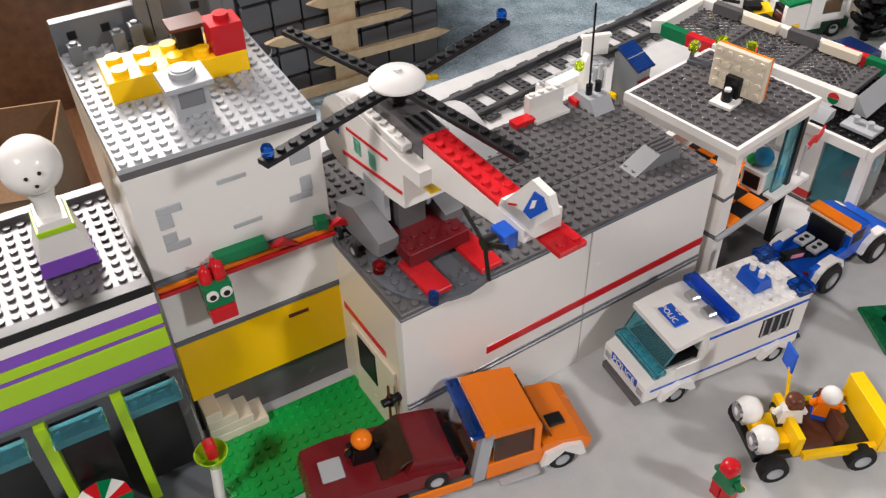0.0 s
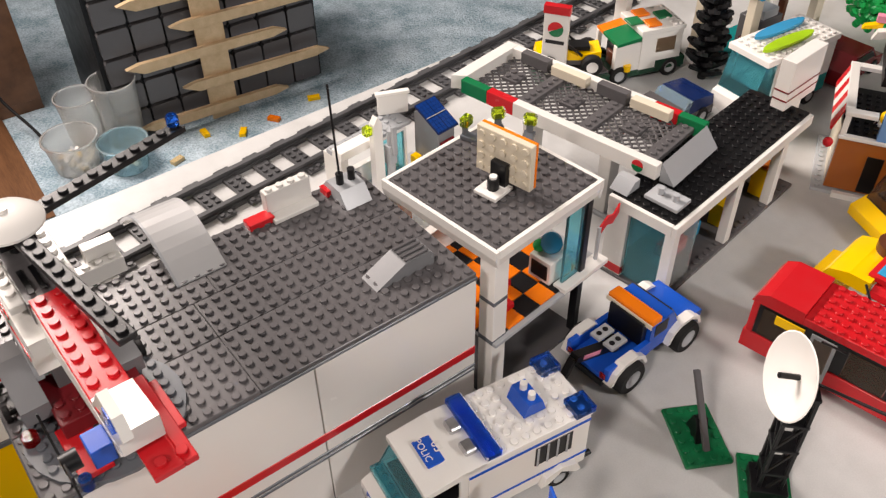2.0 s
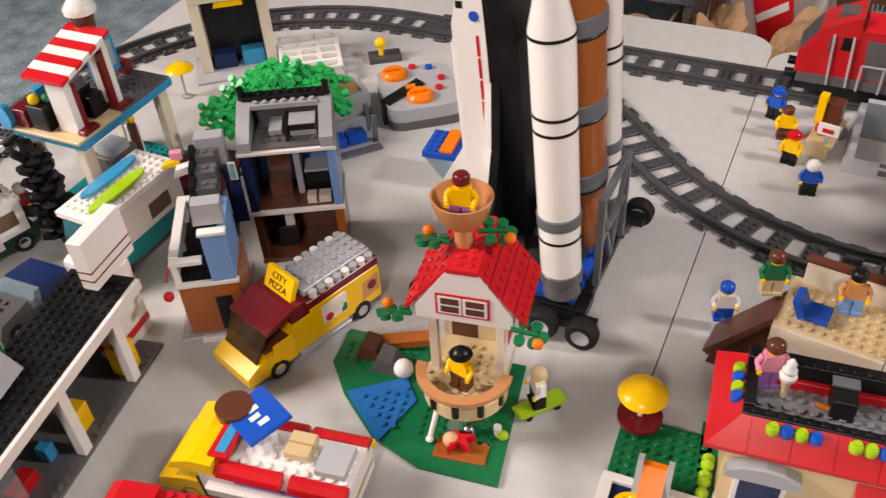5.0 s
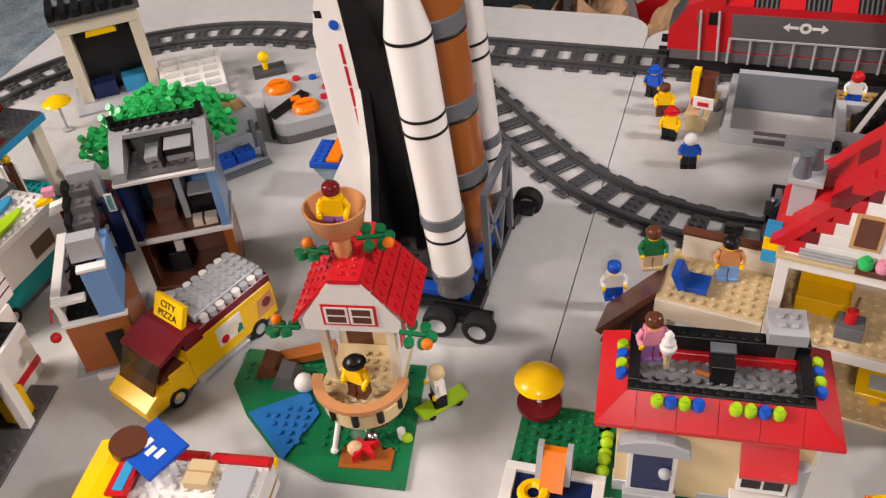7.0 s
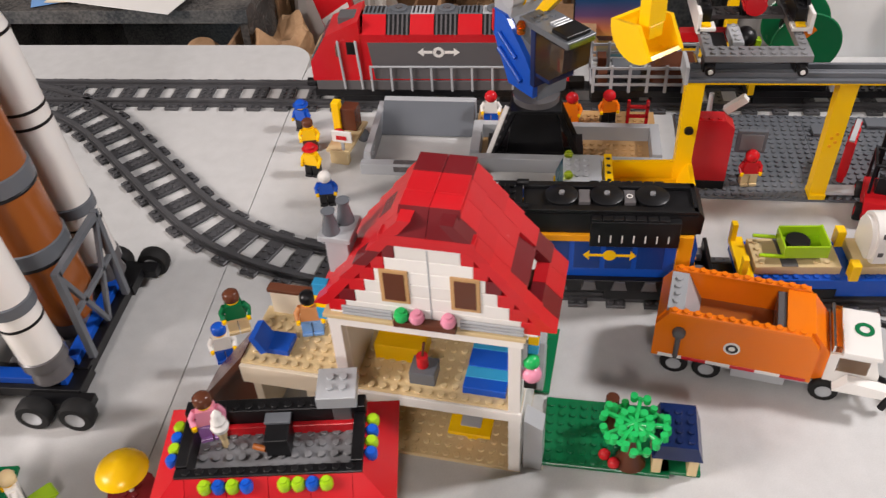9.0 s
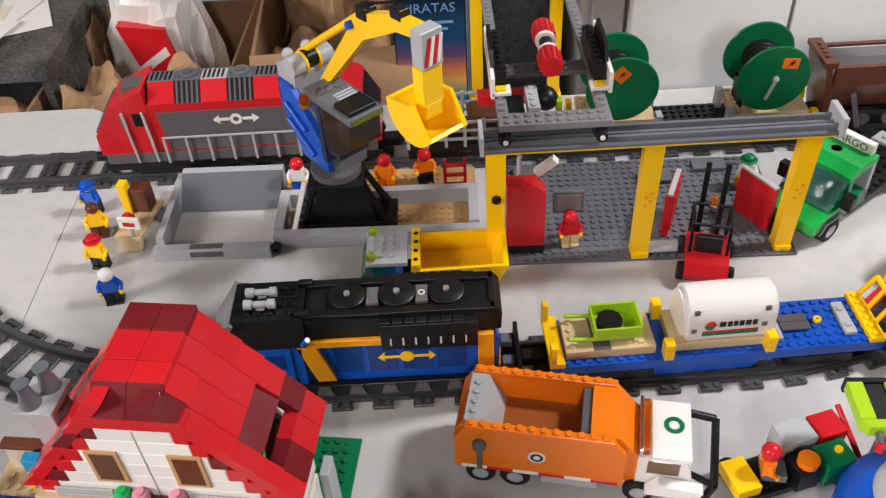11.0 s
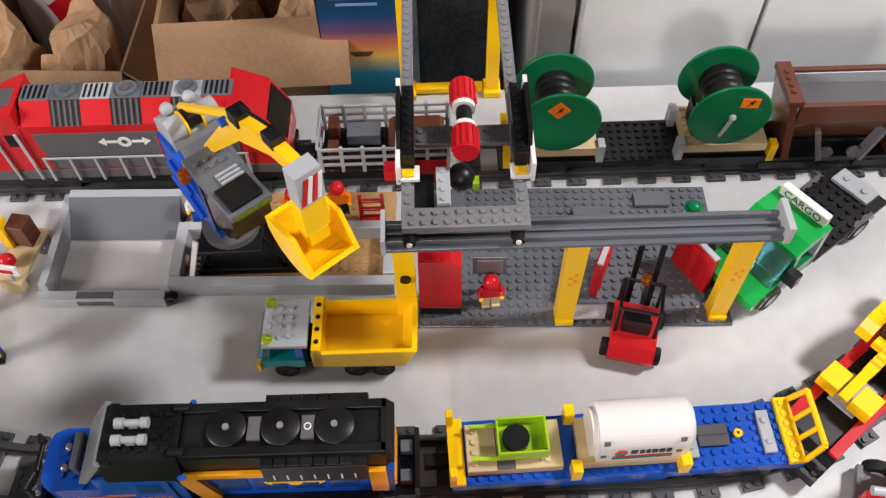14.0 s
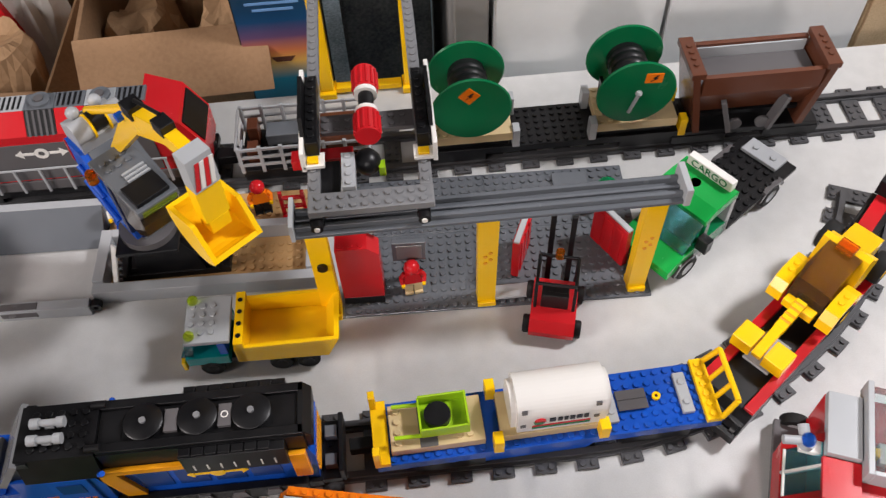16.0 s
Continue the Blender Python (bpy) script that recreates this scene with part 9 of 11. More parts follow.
    part("rim", Geo("blue").lathe([(0, 0), (6.0, 0), (6.6, 1.6), (6.6, 3.4), (6.0, 4.8), (4.5, 5.8), (4.2, 5.9)], n=36), d, "blue outer shell")
    part("cap", Geo("grey").lathe([(4.5, 5.7), (4.3, 6.2), (3.2, 6.9), (1.7, 7.3), (0, 7.4)], n=36), d, "light grey cap")
    part("cap_disc", Geo("mgrey").cyl(0, 0, 7.3, 7.6, 1.3, n=24), d)
    f = thing("toy_fire_engine", "red toy fire engine with clear blue windows", "toy truck", 0.232, -0.1656, 69)
    part("chassis", Geo("dgrey").box(-6.4, -5.6, 0.9, 3.0, 5.6, 1.6), f)
    part("body", Geo("red").box(-6.6, -6.0, 1.6, 3.2, 3.0, 7.6), f, "red body")
    part("hood", Geo("red").box(-6.6, 3.02, 1.6, -0.6, 5.6, 4.4), f, "red front")
    screen = part("windscreen", Geo("glassblue").prism([(3.0, 7.6), (5.3, 4.5), (3.02, 4.5)], -5.8, -1.4, "x"), f, "clear blue windscreen")
    for x in (-6.5, -3.7, -1.35):
        part("window_post", Geo("white" if x == -3.7 else "red").prism([(3.0, 7.9), (5.6, 4.4), (5.0, 4.4), (3.0, 7.2)], x, x + (0.25 if x == -3.7 else 0.7), "x"), screen)
    part("window_rail", Geo("white").beam((-5.8, 5.35, 4.6), (-1.4, 5.35, 4.6), 0.25, 0.25), screen)
    part("cab_roof", Geo("red").box(-6.6, 0.1, 7.62, -2.9, 3.2, 8.1), f)
    part("roof_panel", Geo("grey").box(-2.8, 0.2, 7.62, 3.0, 3.0, 8.6), f, "smooth light grey roof panel")
    part("locker_cover", Geo("glass").box(-3.9, -3.8, 7.7, 3.9, -0.4, 9.4), f, "clear locker cover")
    part("locker_frame", Geo("grey").box(-4.3, -0.4, 7.62, 4.3, 0.1, 9.6).box(-4.3, -4.2, 7.62, -3.9, -0.4, 9.6), f, "grey locker frame")
    part("locker_load", Geo("white").box(-2.8, -2.6, 7.65, -1.0, -1.0, 8.6).use("yellow").box(-2.4, -1.0, 7.65, -1.6, -0.6, 8.9).use("black").box(-3.6, -3.4, 7.64, 2.0, -2.8, 8.0), f)
    mount = part("monitor_mount", Geo("white").box(-2.5, 3.0, 6.8, -1.3, 4.9, 7.4), f, "white cannon mount")
    part("monitor", Geo("grey").cyl(-1.9, 4.4, 7.4, 8.1, 0.7).bar((-1.9, 4.6, 8.0), (-2.3, 6.4, 8.1), 0.42).bar((-1.7, 4.6, 8.0), (-0.6, 4.9, 8.3), 0.5), mount, "grey water cannon")
    part("blue_light", Geo("glassdeep").lathe([(0.6, 0), (0.6, 0.4), (0.4, 0.7), (0, 0.75)], -1.9, 4.4, 8.1), mount, "clear blue light")
    for y in (-3.6, 3.8):
        for x in (-6.4, 2.6):
            w = part("wheel", Geo("rubber").cyl(y, 1.3, x - 0.1, x + 0.9, 1.3, n=20, axis="x"), f)
            part("rim", Geo("grey").cyl(y, 1.3, x - 0.16, x + 0.96, 0.7, n=16, axis="x"), w)


work_trucks()


# ---- railway yard ----
def bogie(t, x, w=2.4, m="black"):
    """A train truck with four wheels on the rails."""
    b = part("bogie", Geo(m).box(x - 3.2, -2.9, 1.2, x + 3.2, 2.9, 2.4), t, "black wheel truck")
    for dx in (-2, 2):
        for s in (-1, 1):
            part("train_wheel", Geo("black").cyl(x + dx, 2.0, s * 2.35 - 0.25, s * 2.35 + 0.25, 0.95, axis="y"), b)


def pit():
    t = thing("toy_site_wall", "light grey toy retaining walls round a work pit", "toy wall", -0.4365, 0.033, -1.5)
    part("wall", Geo("grey").box(0, 0, 0, 13.4, 1.2, 1.6), t, "light grey front wall")
    part("wall", Geo("grey").prism([(0.0, 0), (1.2, 0), (1.2, 2.6), (0.4, 2.6)], 1.2, 13.2), t)
    part("wall", Geo("grey").box(1.2, 12.2, 0, 13.6, 13.2, 3.4), t)
    part("back_slope", Geo("sandblue").prism([(8.6, 0.2), (12.2, 3.3), (12.2, 0.2)], 1.2, 13.4, "x"), t, "grey sloped panel")
    part("grille", Geo("dgrey").box(4.2, -0.04, 0.5, 8.0, 0.1, 1.3).box(4.2, 0.2, 1.6, 8.0, 1.0, 1.66, 0.01), t, "dark grille")
    part("hinge", Geo("black").lathe([(0.25, 0), (0.6, 0), (0.6, 0.8), (0.25, 0.8)], 14.0, 0.2, 1.0, 12, "y"), t)
    part("wall", Geo("grey").box(13.6, 1.4, 0, 37.2, 2.6, 2.0), t, "light grey front wall")
    part("wall", Geo("grey").box(13.6, 2.6, 0, 14.8, 9.4, 2.4), t)
    part("wall", Geo("grey").box(36.0, 2.6, 0, 37.2, 9.4, 2.4), t)
    part("wall", Geo("grey").box(14.8, 8.4, 0, 36.0, 9.4, 2.4), t)
    part("pit_floor", Geo("sand").box(14.8, 2.6, 0, 36, 8.4, 0.4).studs(15.4, 2.8, 20, 5, 0.4), t, "brown studded floor")
    part("earth_plate", Geo("sand").box(13.8, 9.5, 0, 37, 14.4, 1.0).studs(14, 9.6, 22, 4, 1.0), t, "brown studded plate")
    c = thing("toy_crane", "blue and grey toy crane with yellow boom and clamshell bucket", "toy crane", -0.262, 0.056, 0, 0.0032)
    part("base", Geo("black").box(-6.0, 0.4, 0, 6.0, 4.6, 1.0).box(-5.4, 0.8, 1.0, -1.0, 4.2, 1.6).box(0.6, 0.8, 1.0, 5.2, 4.2, 1.6), c, "black base")
    for x, y in ((-5.0, 0.8), (5.0, 0.8), (-5.0, 4.2), (5.0, 4.2)):
        part("leg", Geo("black").beam((x, y, 0.8), (x * 0.42, y * 0.6 - 1.0, 9.0), 0.9, 0.6), c, "black splayed leg")
    part("skirt", Geo("black").prism([(-3.6, 1.0), (3.6, 1.0), (2.4, 8.9), (-2.4, 8.9)], 0.4, 2.0), c, "black pedestal")
    part("turntable", Geo("dgrey").cyl(0, 0, 9.2, 10.0, 2.8, n=20).use("black").box(-3.0, -3.0, 8.8, 3.0, 1.8, 9.2), c)
    ladder = part("ladder", Geo("white").beam((-6.2, -0.2, 0), (-3.4, -1.6, 9.0), 0.25, 0.6), c, "white ladder")
    for k in range(6):
        part("rung", Geo("dgrey").box(-5.6 + 0.39 * k, -0.5 - 0.19 * k, 1.4 + 1.25 * k, -5.0 + 0.39 * k, -0.3 - 0.19 * k, 1.8 + 1.25 * k), ladder)
    h = part("house", Geo("blue").prism([(-3.0, 10.6), (1.6, 10.6), (1.6, 13.2), (0.2, 15.2), (-3.6, 19.0), (-6.0, 19.0), (-6.2, 16.6)], -2.6, -1.9), c, "blue machine house", off(0, 0, 0, 0, 0, -51) @ off(0, 0.7, 0))
    part("house_core", Geo("sandblue").prism([(-3.0, 10.0), (1.6, 10.0), (2.0, 16.0), (-1.0, 17.0), (-3.8, 19.2), (-5.8, 18.6), (-5.8, 16.8)], -1.9, 2.4), h, "grey core")
    part("side_pipe", Geo("blue").bar((-4.6, -2.8, 14.6), (-0.4, -2.8, 12.0), 0.35).bar((-4.6, -2.8, 16.6), (-1.4, -2.8, 14.6), 0.3), h)
    part("stripe", Geo("red").prism([(-6.2, 16.4), (-6.0, 19.0), (-5.6, 19.0), (-5.8, 16.2)], -2.68, -2.6), h, "red edge stripe")
    part("counterweight", Geo("grey").prism([(-6.2, 18.6), (-3.2, 18.6), (-2.8, 20.2), (-4.2, 21.0), (-6.2, 20.6)], -2.2, 2.4), h, "light grey counterweight")
    part("cab", Geo("glassbrown").prism([(2.0, 14.4), (4.6, 14.4), (6.8, 16.2), (7.0, 19.2), (2.0, 19.2)], -2.8, 1.0), h, "dark clear cab glass")
    part("cab_frame", Geo("navy").box(1.4, -2.9, 12.4, 2.2, 1.1, 19.4).box(2.0, -2.7, 13.8, 4.6, 0.9, 14.4), h, "dark blue cab frame")
    roof = part("cab_roof", Geo("sandblue").box(-0.6, -2.9, 19.4, 7.6, 1.1, 20.2).studs(0.2, -2.6, 2, 3, 20.2), h, "grey studded cab roof")
    part("roof_grille", Geo("black").box(4.6, -2.6, 20.2, 7.2, 0.6, 20.7), roof, "black grille")
    for k in range(4):
        part("grille_bar", Geo("grey").box(3.0 + 0.5 * k, -1.6, 20.2, 3.25 + 0.5 * k, 0.6, 20.5), roof)
    part("lamp_strip", Geo("glasslime").box(7.6, -2.6, 19.5, 7.8, 0.8, 20.0), roof, "clear lime strip")
    part("beacon", Geo("glassorange").cyl(0.2, -3.3, 18.6, 19.6, 0.5).ball(0.2, -3.3, 19.6, 0.5, 10), h, "clear orange beacon")
    for y in (-1.5, 1.9):
        part("winch_drum", Geo("grey").cyl(-3.6, 20.9, y - 0.8, y + 0.8, 1.1, axis="y").use("yellow").cyl(-3.6, 20.9, y + (0.8 if y < 0 else -1.0), y + (1.0 if y < 0 else -0.8), 1.25, axis="y"), h, "grey drum with yellow rim")
    part("winch", Geo("black").cyl(-3.6, 21.2, -0.4, 0.9, 1.0, axis="y"), h, "black winch")
    boom = part("boom", Geo("yellow").prism([(-1.4, 19.6), (-0.6, 19.0), (7.4, 27.6), (12.6, 30.4), (15.6, 30.8), (16.4, 31.4), (15.4, 32.0), (12.2, 31.9), (8.0, 30.4), (6.0, 29.0)], -0.2, 0.8), h, "yellow bent boom")
    part("ram", Geo("yellow").bar((-5.4, 0.3, 21.0), (6.6, 0.3, 29.6), 0.42), boom, "yellow upper ram")
    part("joint", Geo("black").box(7.0, -0.4, 29.8, 8.4, 1.0, 31.0), boom)
    part("joint", Geo("black").box(12.0, -0.3, 31.6, 13.4, 0.9, 32.6), boom)
    part("hose", Geo("black").bar((8.0, 0.5, 31.2), (12.2, 0.5, 32.7), 0.16), boom)
    part("boom_pin", Geo("blue").cyl(5.8, 28.6, -0.7, 1.3, 0.4, axis="y"), boom)
    for y in (-0.9, 1.4):
        part("ball_end", Geo("grey").ball(-5.8, y, 21.2, 0.65, 10), boom)
    head = part("grab_head", Geo("grey").box(15.3, -0.8, 28.6, 16.8, 1.4, 32.0), boom, "grey grab head")
    for k in range(4):
        part("chevron", Geo("red" if k % 2 == 0 else "white").prism([(-0.7 + 0.45 * k, 28.9), (-0.35 + 0.45 * k, 28.9), (0.2 + 0.4 * k, 31.4), (-0.15 + 0.4 * k, 31.4)], 16.8, 16.88, "x"), head)
    part("yoke", Geo("yellow").box(15.2, -0.8, 25.0, 16.6, 1.4, 28.4).box(15.0, -0.6, 23.6, 16.6, 1.2, 25.0), boom, "yellow yoke")
    arc = [(3.2 * math.cos(radians(a)), 3.2 * math.sin(radians(a))) for a in range(175, 331, 13)]
    rim = [(15.9 + x, 24.6 + y) for x, y in arc]
    bucket = part("bucket", Geo("yellow").prism(rim + [(16.4, 25.4)], -2.0, -1.6), boom, "yellow clamshell bucket side")
    part("bucket_side", Geo("yellow").prism(rim + [(16.4, 25.4)], 2.2, 2.6), bucket)
    part("bucket_shell", Geo("yellow").prism(rim + [(15.9 + 0.87 * x, 24.6 + 0.87 * y) for x, y in arc[::-1]], -1.6, 2.2), bucket, "yellow curved shell")

pit()


def gantry():
    t = thing("toy_gantry_crane", "yellow and grey toy gantry crane over the track", "toy crane", 0, 0, 0, 0.0026)
    t.matrix_world = t.matrix_world @ Matrix.Diagonal((1.0, 1.0, 0.972, 1.0))
    for x in (-15.8, 0.05, 15.7):
        l = part("leg", Geo("yellow").prism([(x - 1.0, 0.7), (x + 0.8, 0.7), (x + 1.0, 16.6), (x - 1.0, 16.6)], 0.35, 0.75).box(x - 1.0, 0.75, 0.7, x - 0.65, 1.8, 16.6).box(x + 0.55, 0.75, 0.7, x + 0.9, 1.8, 16.6).box(x - 1.0, 0.0, 0, x + 0.85, 2.0, 0.7), t, "yellow channel leg")
        if x < -10:
            part("leg_pin", Geo("black").cyl(x, 9.6, 0.0, 0.35, 0.5, axis="y"), l)
        else:
            for q in range(4):
                part("leg_boss", Geo("amber").cyl(x - 0.3 + 0.5 * (q % 2), 7.6 + 0.55 * q, 0.25, 0.35, 0.2, n=8, axis="y"), l)
    part("underbeam", Geo("yellow").box(-16.9, -1.4, 16.6, 16.9, 1.2, 17.0), t, "yellow under-rail")
    part("rail_beam", Geo("sandblue").box(-17.1, -1.7, 17.0, 16.9, 1.5, 17.4), t, "dark grey gantry rail")
    for y0, y1, zt in ((-1.2, -0.8, 18.0), (0.6, 1.0, 18.0), (-0.2, 0.1, 17.7)):
        part("rail_ridge", Geo("sandblue").box(-17.1, y0, 17.4, 16.9, y1, zt), t)
    part("end_stop", Geo("grey").box(16.9, -1.8, 16.8, 17.5, 1.6, 19.0), t)
    part("end_stop", Geo("grey").box(-17.5, -1.8, 16.8, -17.1, 1.6, 19.0), t)
    tr = part("trolley", Geo("mgrey").box(-16.2, -1.2, 19.2, -5.4, 0.9, 20.0).studs(-15.8, -1.2, 10, 2, 20.0), t, "grey studded trolley beam", off(0.55, 0, 0))
    for x in (-15.6, -6.4):
        part("trolley_wheel", Geo("black").cyl(x, 18.5, -1.9, -1.2, 0.55, axis="y").use("white").cyl(x, 18.5, -2.05, -1.9, 0.25, axis="y"), tr)
        part("trolley_axle", Geo("black").box(x - 0.6, -1.2, 18.0, x + 0.6, 0.8, 19.2), tr)
    for x in (-16.2, -6.5):
        b = Geo("mgrey").box(x, 0.9, 19.2, x + 1.1, 35, 20.0)
        b.studs(x + 0.05, 1.0, 1, 34, 20.0)
        part("side_beam", b, tr, "grey studded beam")
        part("side_plate", Geo("mgrey").box(x - 0.3, 3.4, 20.3, x + 1.6, 5.0, 20.7).box(x - 0.4 if x < -10 else x + 1.4, 3.4, 20.0, x if x < -10 else x + 1.8, 14.0, 22.4), tr, "light grey side frame").data.materials[0] = MAT["white"]
        part("grate", Geo("black").box(x + 0.1, 4.6, 20.7, x + 1.2, 13.0, 22.4).studs(x + 0.15, 5, 1, 8, 22.4), tr, "black ribbed block")
        part("grate_side", Geo("black").prism([(4.6, 20.8), (13.0, 20.8), (11.4, 24.0), (6.2, 24.0)], x - 0.3 if x < -10 else x + 1.25, x + 0.05 if x < -10 else x + 1.6, "x"), tr)
        part("yellow_chip", Geo("yellow").box(x + 0.1, 3.6, 20.7, x + 1.1, 4.4, 21.0), tr)
    part("end_beam", Geo("mgrey").box(-16.2, 33, 20.05, -5.4, 35, 20.45).studs(-16, 33, 10, 2, 20.45), tr)
    part("cross_plate", Geo("dgrey").box(-15.0, 8.0, 19.4, -6.5, 10.2, 19.9).studs(-15, 8, 8, 2, 19.9), tr)
    part("hoist_drum", Geo("black").cyl(-10.6, 22.6, 4.8, 12.4, 0.7, axis="y").use("white").cyl(-10.6, 22.6, 7.2, 7.7, 1.05, axis="y").cyl(-10.6, 22.6, 9.6, 10.1, 1.05, axis="y"), tr)
    for y0, y1 in ((4.6, 7.2), (10.1, 12.7)):
        prof = [(0, 0), (1.1, 0), (1.1, y1 - y0), (0, y1 - y0)]
        k = part("knob", Geo("red").lathe(prof, -10.6, y0, 22.6, 20, "y"), tr, "red ribbed knob")
        for q in range(14):
            a = 2 * math.pi * q / 14
            part("knob_rib", Geo("red").beam((-10.6 + 1.12 * math.cos(a), y0 + 0.2, 22.6 + 1.12 * math.sin(a)), (-10.6 + 1.12 * math.cos(a), y1 - 0.2, 22.6 + 1.12 * math.sin(a)), 0.22, 0.22), k)
    part("hoist_post", Geo("black").box(-11.2, 7.8, 19.9, -10.0, 9.6, 22.6), tr)
    part("hook_block", Geo("black").ball(-11.0, 5.2, 18.6, 1.3, 14).use("lime").box(-10.0, 4.2, 17.6, -9.4, 5.2, 18.8), tr)
    part("boom_arm", Geo("red").box(-17.8, 5.6, 17.8, -12.2, 7.0, 19.0), tr, "red hoist arm")
    part("seat_block", Geo("grey").box(-13.2, 1.0, 19.2, -12.0, 5.0, 20.4).studs(-13.1, 1, 1, 4, 20.4).use("black").box(-15.2, 1.0, 18.8, -13.4, 5.0, 19.4), tr)
    for x in (-16.6, -6.2):
        r = part("rear_leg", Geo("yellow").box(x, 33.2, 0.6, x + 1.5, 34.8, 19.2).box(x - 0.3, 32.6, -0.3, x + 1.8, 35.2, 0.6), t, "yellow rear leg")
        part("leg_cap", Geo("yellow").box(x - 0.3, 32.6, 19.3, x + 0.0, 35.4, 22.0) if x < -10 else Geo("yellow").box(x + 1.2, 32.6, 19.3, x + 1.5, 35.4, 22.0), r)
    part("rear_sill", Geo("yellow").box(-14.8, 33.4, 0, -6.6, 34.6, 0.8), t, "yellow rear sill")
    p = thing("baseplate", "dark grey studded baseplate under the gantry crane", "baseplate", 0, 0, -1.5)
    for x0, nx in ((-14.8, 16), (1.2, 16)):
        for y0, ny in ((0.0, 10), (10.0, 8)):
            part("plate", Geo("sandblue").box(x0, y0, 0, x0 + nx - 0.01, y0 + ny - 0.01, 0.3).studs(x0, y0, nx, ny, 0.3), p)
    for x, y, w in ((2, 13, 4), (9, 15, 4), (-13, 15, 3)):
        part("tile", Geo("sandblue").box(x, y, 0.5, x + w, y + 2, 0.9), p)
    r = thing("toy_red_locker", "tall red toy cabinet with grey screen beside it", "cabinet", -0.100, 0.022, -2, 0.0028)
    part("cabinet", Geo("red").prism([(-2.1, 1.3), (2.1, 1.3), (2.1, 8.6), (1.0, 9.6), (-2.1, 9.6)], -1.0, 1.0).studs(-2.1, -1.0, 3, 1, 9.55), r, "smooth red cabinet")
    part("plinth", Geo("black").box(-2.1, -1.0, 0, 2.1, 1.0, 1.3), r)
    part("post", Geo("grey").bar((-0.6, 1.6, 0), (-0.6, 1.6, 11.6), 0.3).use("white").beam((1.2, 1.6, 9.4), (3.2, 1.2, 11.4), 0.9, 0.9), r, "grey and white lever")
    scr = part("screen", Geo("sandblue").box(3.2, 1.6, 3.6, 6.6, 2.2, 6.6).box(4.6, 1.7, 0, 5.2, 2.1, 3.6), r, "dark grey framed screen")
    part("screen_face", Geo("mgrey").box(3.6, 1.52, 4.0, 6.2, 1.62, 6.2), scr)
    minifig(-0.0595, 0.0245, 185, "red", "tan", "red", "helmet", 0.0028, label="toy worker in a red vest with a red helmet")
    minifig(0.1165, 0.0925, 200, "white", "orange", "green", "brim", 0.0028, label="toy worker with a green cap")
    for x, a in ((0.0345, 66), (0.1105, 120)):
        d = thing("toy_pallet_door", "red toy container door standing on the baseplate", "container door", x, 0.0455, a, 0.0028)
        part("panel", Geo("red").box(-2.5, -0.4, 0, 2.5, 0.4, 5.8), d)
        for k in range(3):
            part("rib", Geo("red").box(-1.9 + 1.4 * k, -0.52, 0.5, -0.9 + 1.4 * k, 0.52, 5.3), d)
        part("edge", Geo("grey").box(-2.5, -0.3, 5.8, 2.5, 0.3, 6.05), d)
    solo("toy_tile", Geo("grey").box(-2.2, -0.8, 0, 2.2, 0.8, 0.4), "light grey toy tile by the gantry leg", "toy tile", 0.022, 0.010, 0, 0.0056)
    f = thing("toy_forklift", "red and black toy forklift", "toy forklift", 0.0540, -0.0075, 75)
    f.matrix_world = f.matrix_world @ Matrix.Diagonal((0.9, 1.12, 1.2, 1.0))
    part("body", Geo("red").prism([(-4.4, 0.8), (2.0, 0.8), (2.0, 2.4), (-2.0, 2.8), (-3.6, 2.4), (-4.6, 1.6)], -2.0, 2.0), f)
    part("seat", Geo("black").box(-1.8, -1.2, 2.6, 0.4, 1.2, 3.2).box(-2.2, -1.2, 2.8, -1.6, 1.2, 4.6), f)
    for p0, p1 in (((-2.2, -1.7, 2.4), (-1.6, -1.7, 5.6)), ((-2.2, 1.7, 2.4), (-1.6, 1.7, 5.6)), ((-1.6, -1.7, 5.6), (2.2, -1.7, 5.6)), ((-1.6, 1.7, 5.6), (2.2, 1.7, 5.6)), ((2.2, -1.7, 2.0), (2.2, -1.7, 5.6)), ((2.2, 1.7, 2.0), (2.2, 1.7, 5.6)), ((2.2, -1.7, 5.6), (2.2, 1.7, 5.6)), ((-1.6, -1.7, 5.6), (-1.6, 1.7, 5.6))):
        part("cage_bar", Geo("black").beam(p0, p1, 0.3, 0.3), f)
    part("beacon", Geo("glassorange").cyl(2.0, 0, 5.7, 6.6, 0.4), f, "clear orange beacon")
    for y in (-0.9, 0.9):
        part("mast", Geo("black").beam((3.0, y, 0.6), (4.4, y, 9.0), 0.5, 0.5), f, "black mast")
        part("fork", Geo("black").box(3.0, y - 0.2, 0.4, 6.6, y + 0.2, 0.7), f)
    for x in (-3.0, 1.6):
        for s in (-1, 1):
            wheel(f, x, s * 2.2, 0.95, 0.8, "red")
    g = thing("toy_cargo_truck", "green toy truck with black studded flatbed", "toy truck", 0.196, 0.0675, 216)
    g.matrix_world = g.matrix_world @ Matrix.Diagonal((1.28, 1.16, 1.14, 1.0))
    part("chassis", Geo("dgrey").box(-9, -2.4, 1.3, 7.4, 2.4, 2.0), g)
    part("bed", Geo("black").box(-9.4, -3, 2.0, 0.2, 3, 2.5).studs(-7.4, -3, 7, 6, 2.5), g, "black studded flatbed")
    part("bed_plate", Geo("grey").box(-9.2, -2.0, 2.55, -7.4, 2.0, 2.95).studs(-8.8, -1.5, 1, 1, 2.95).studs(-8.8, 0.5, 1, 1, 2.95), g, "light grey tile")
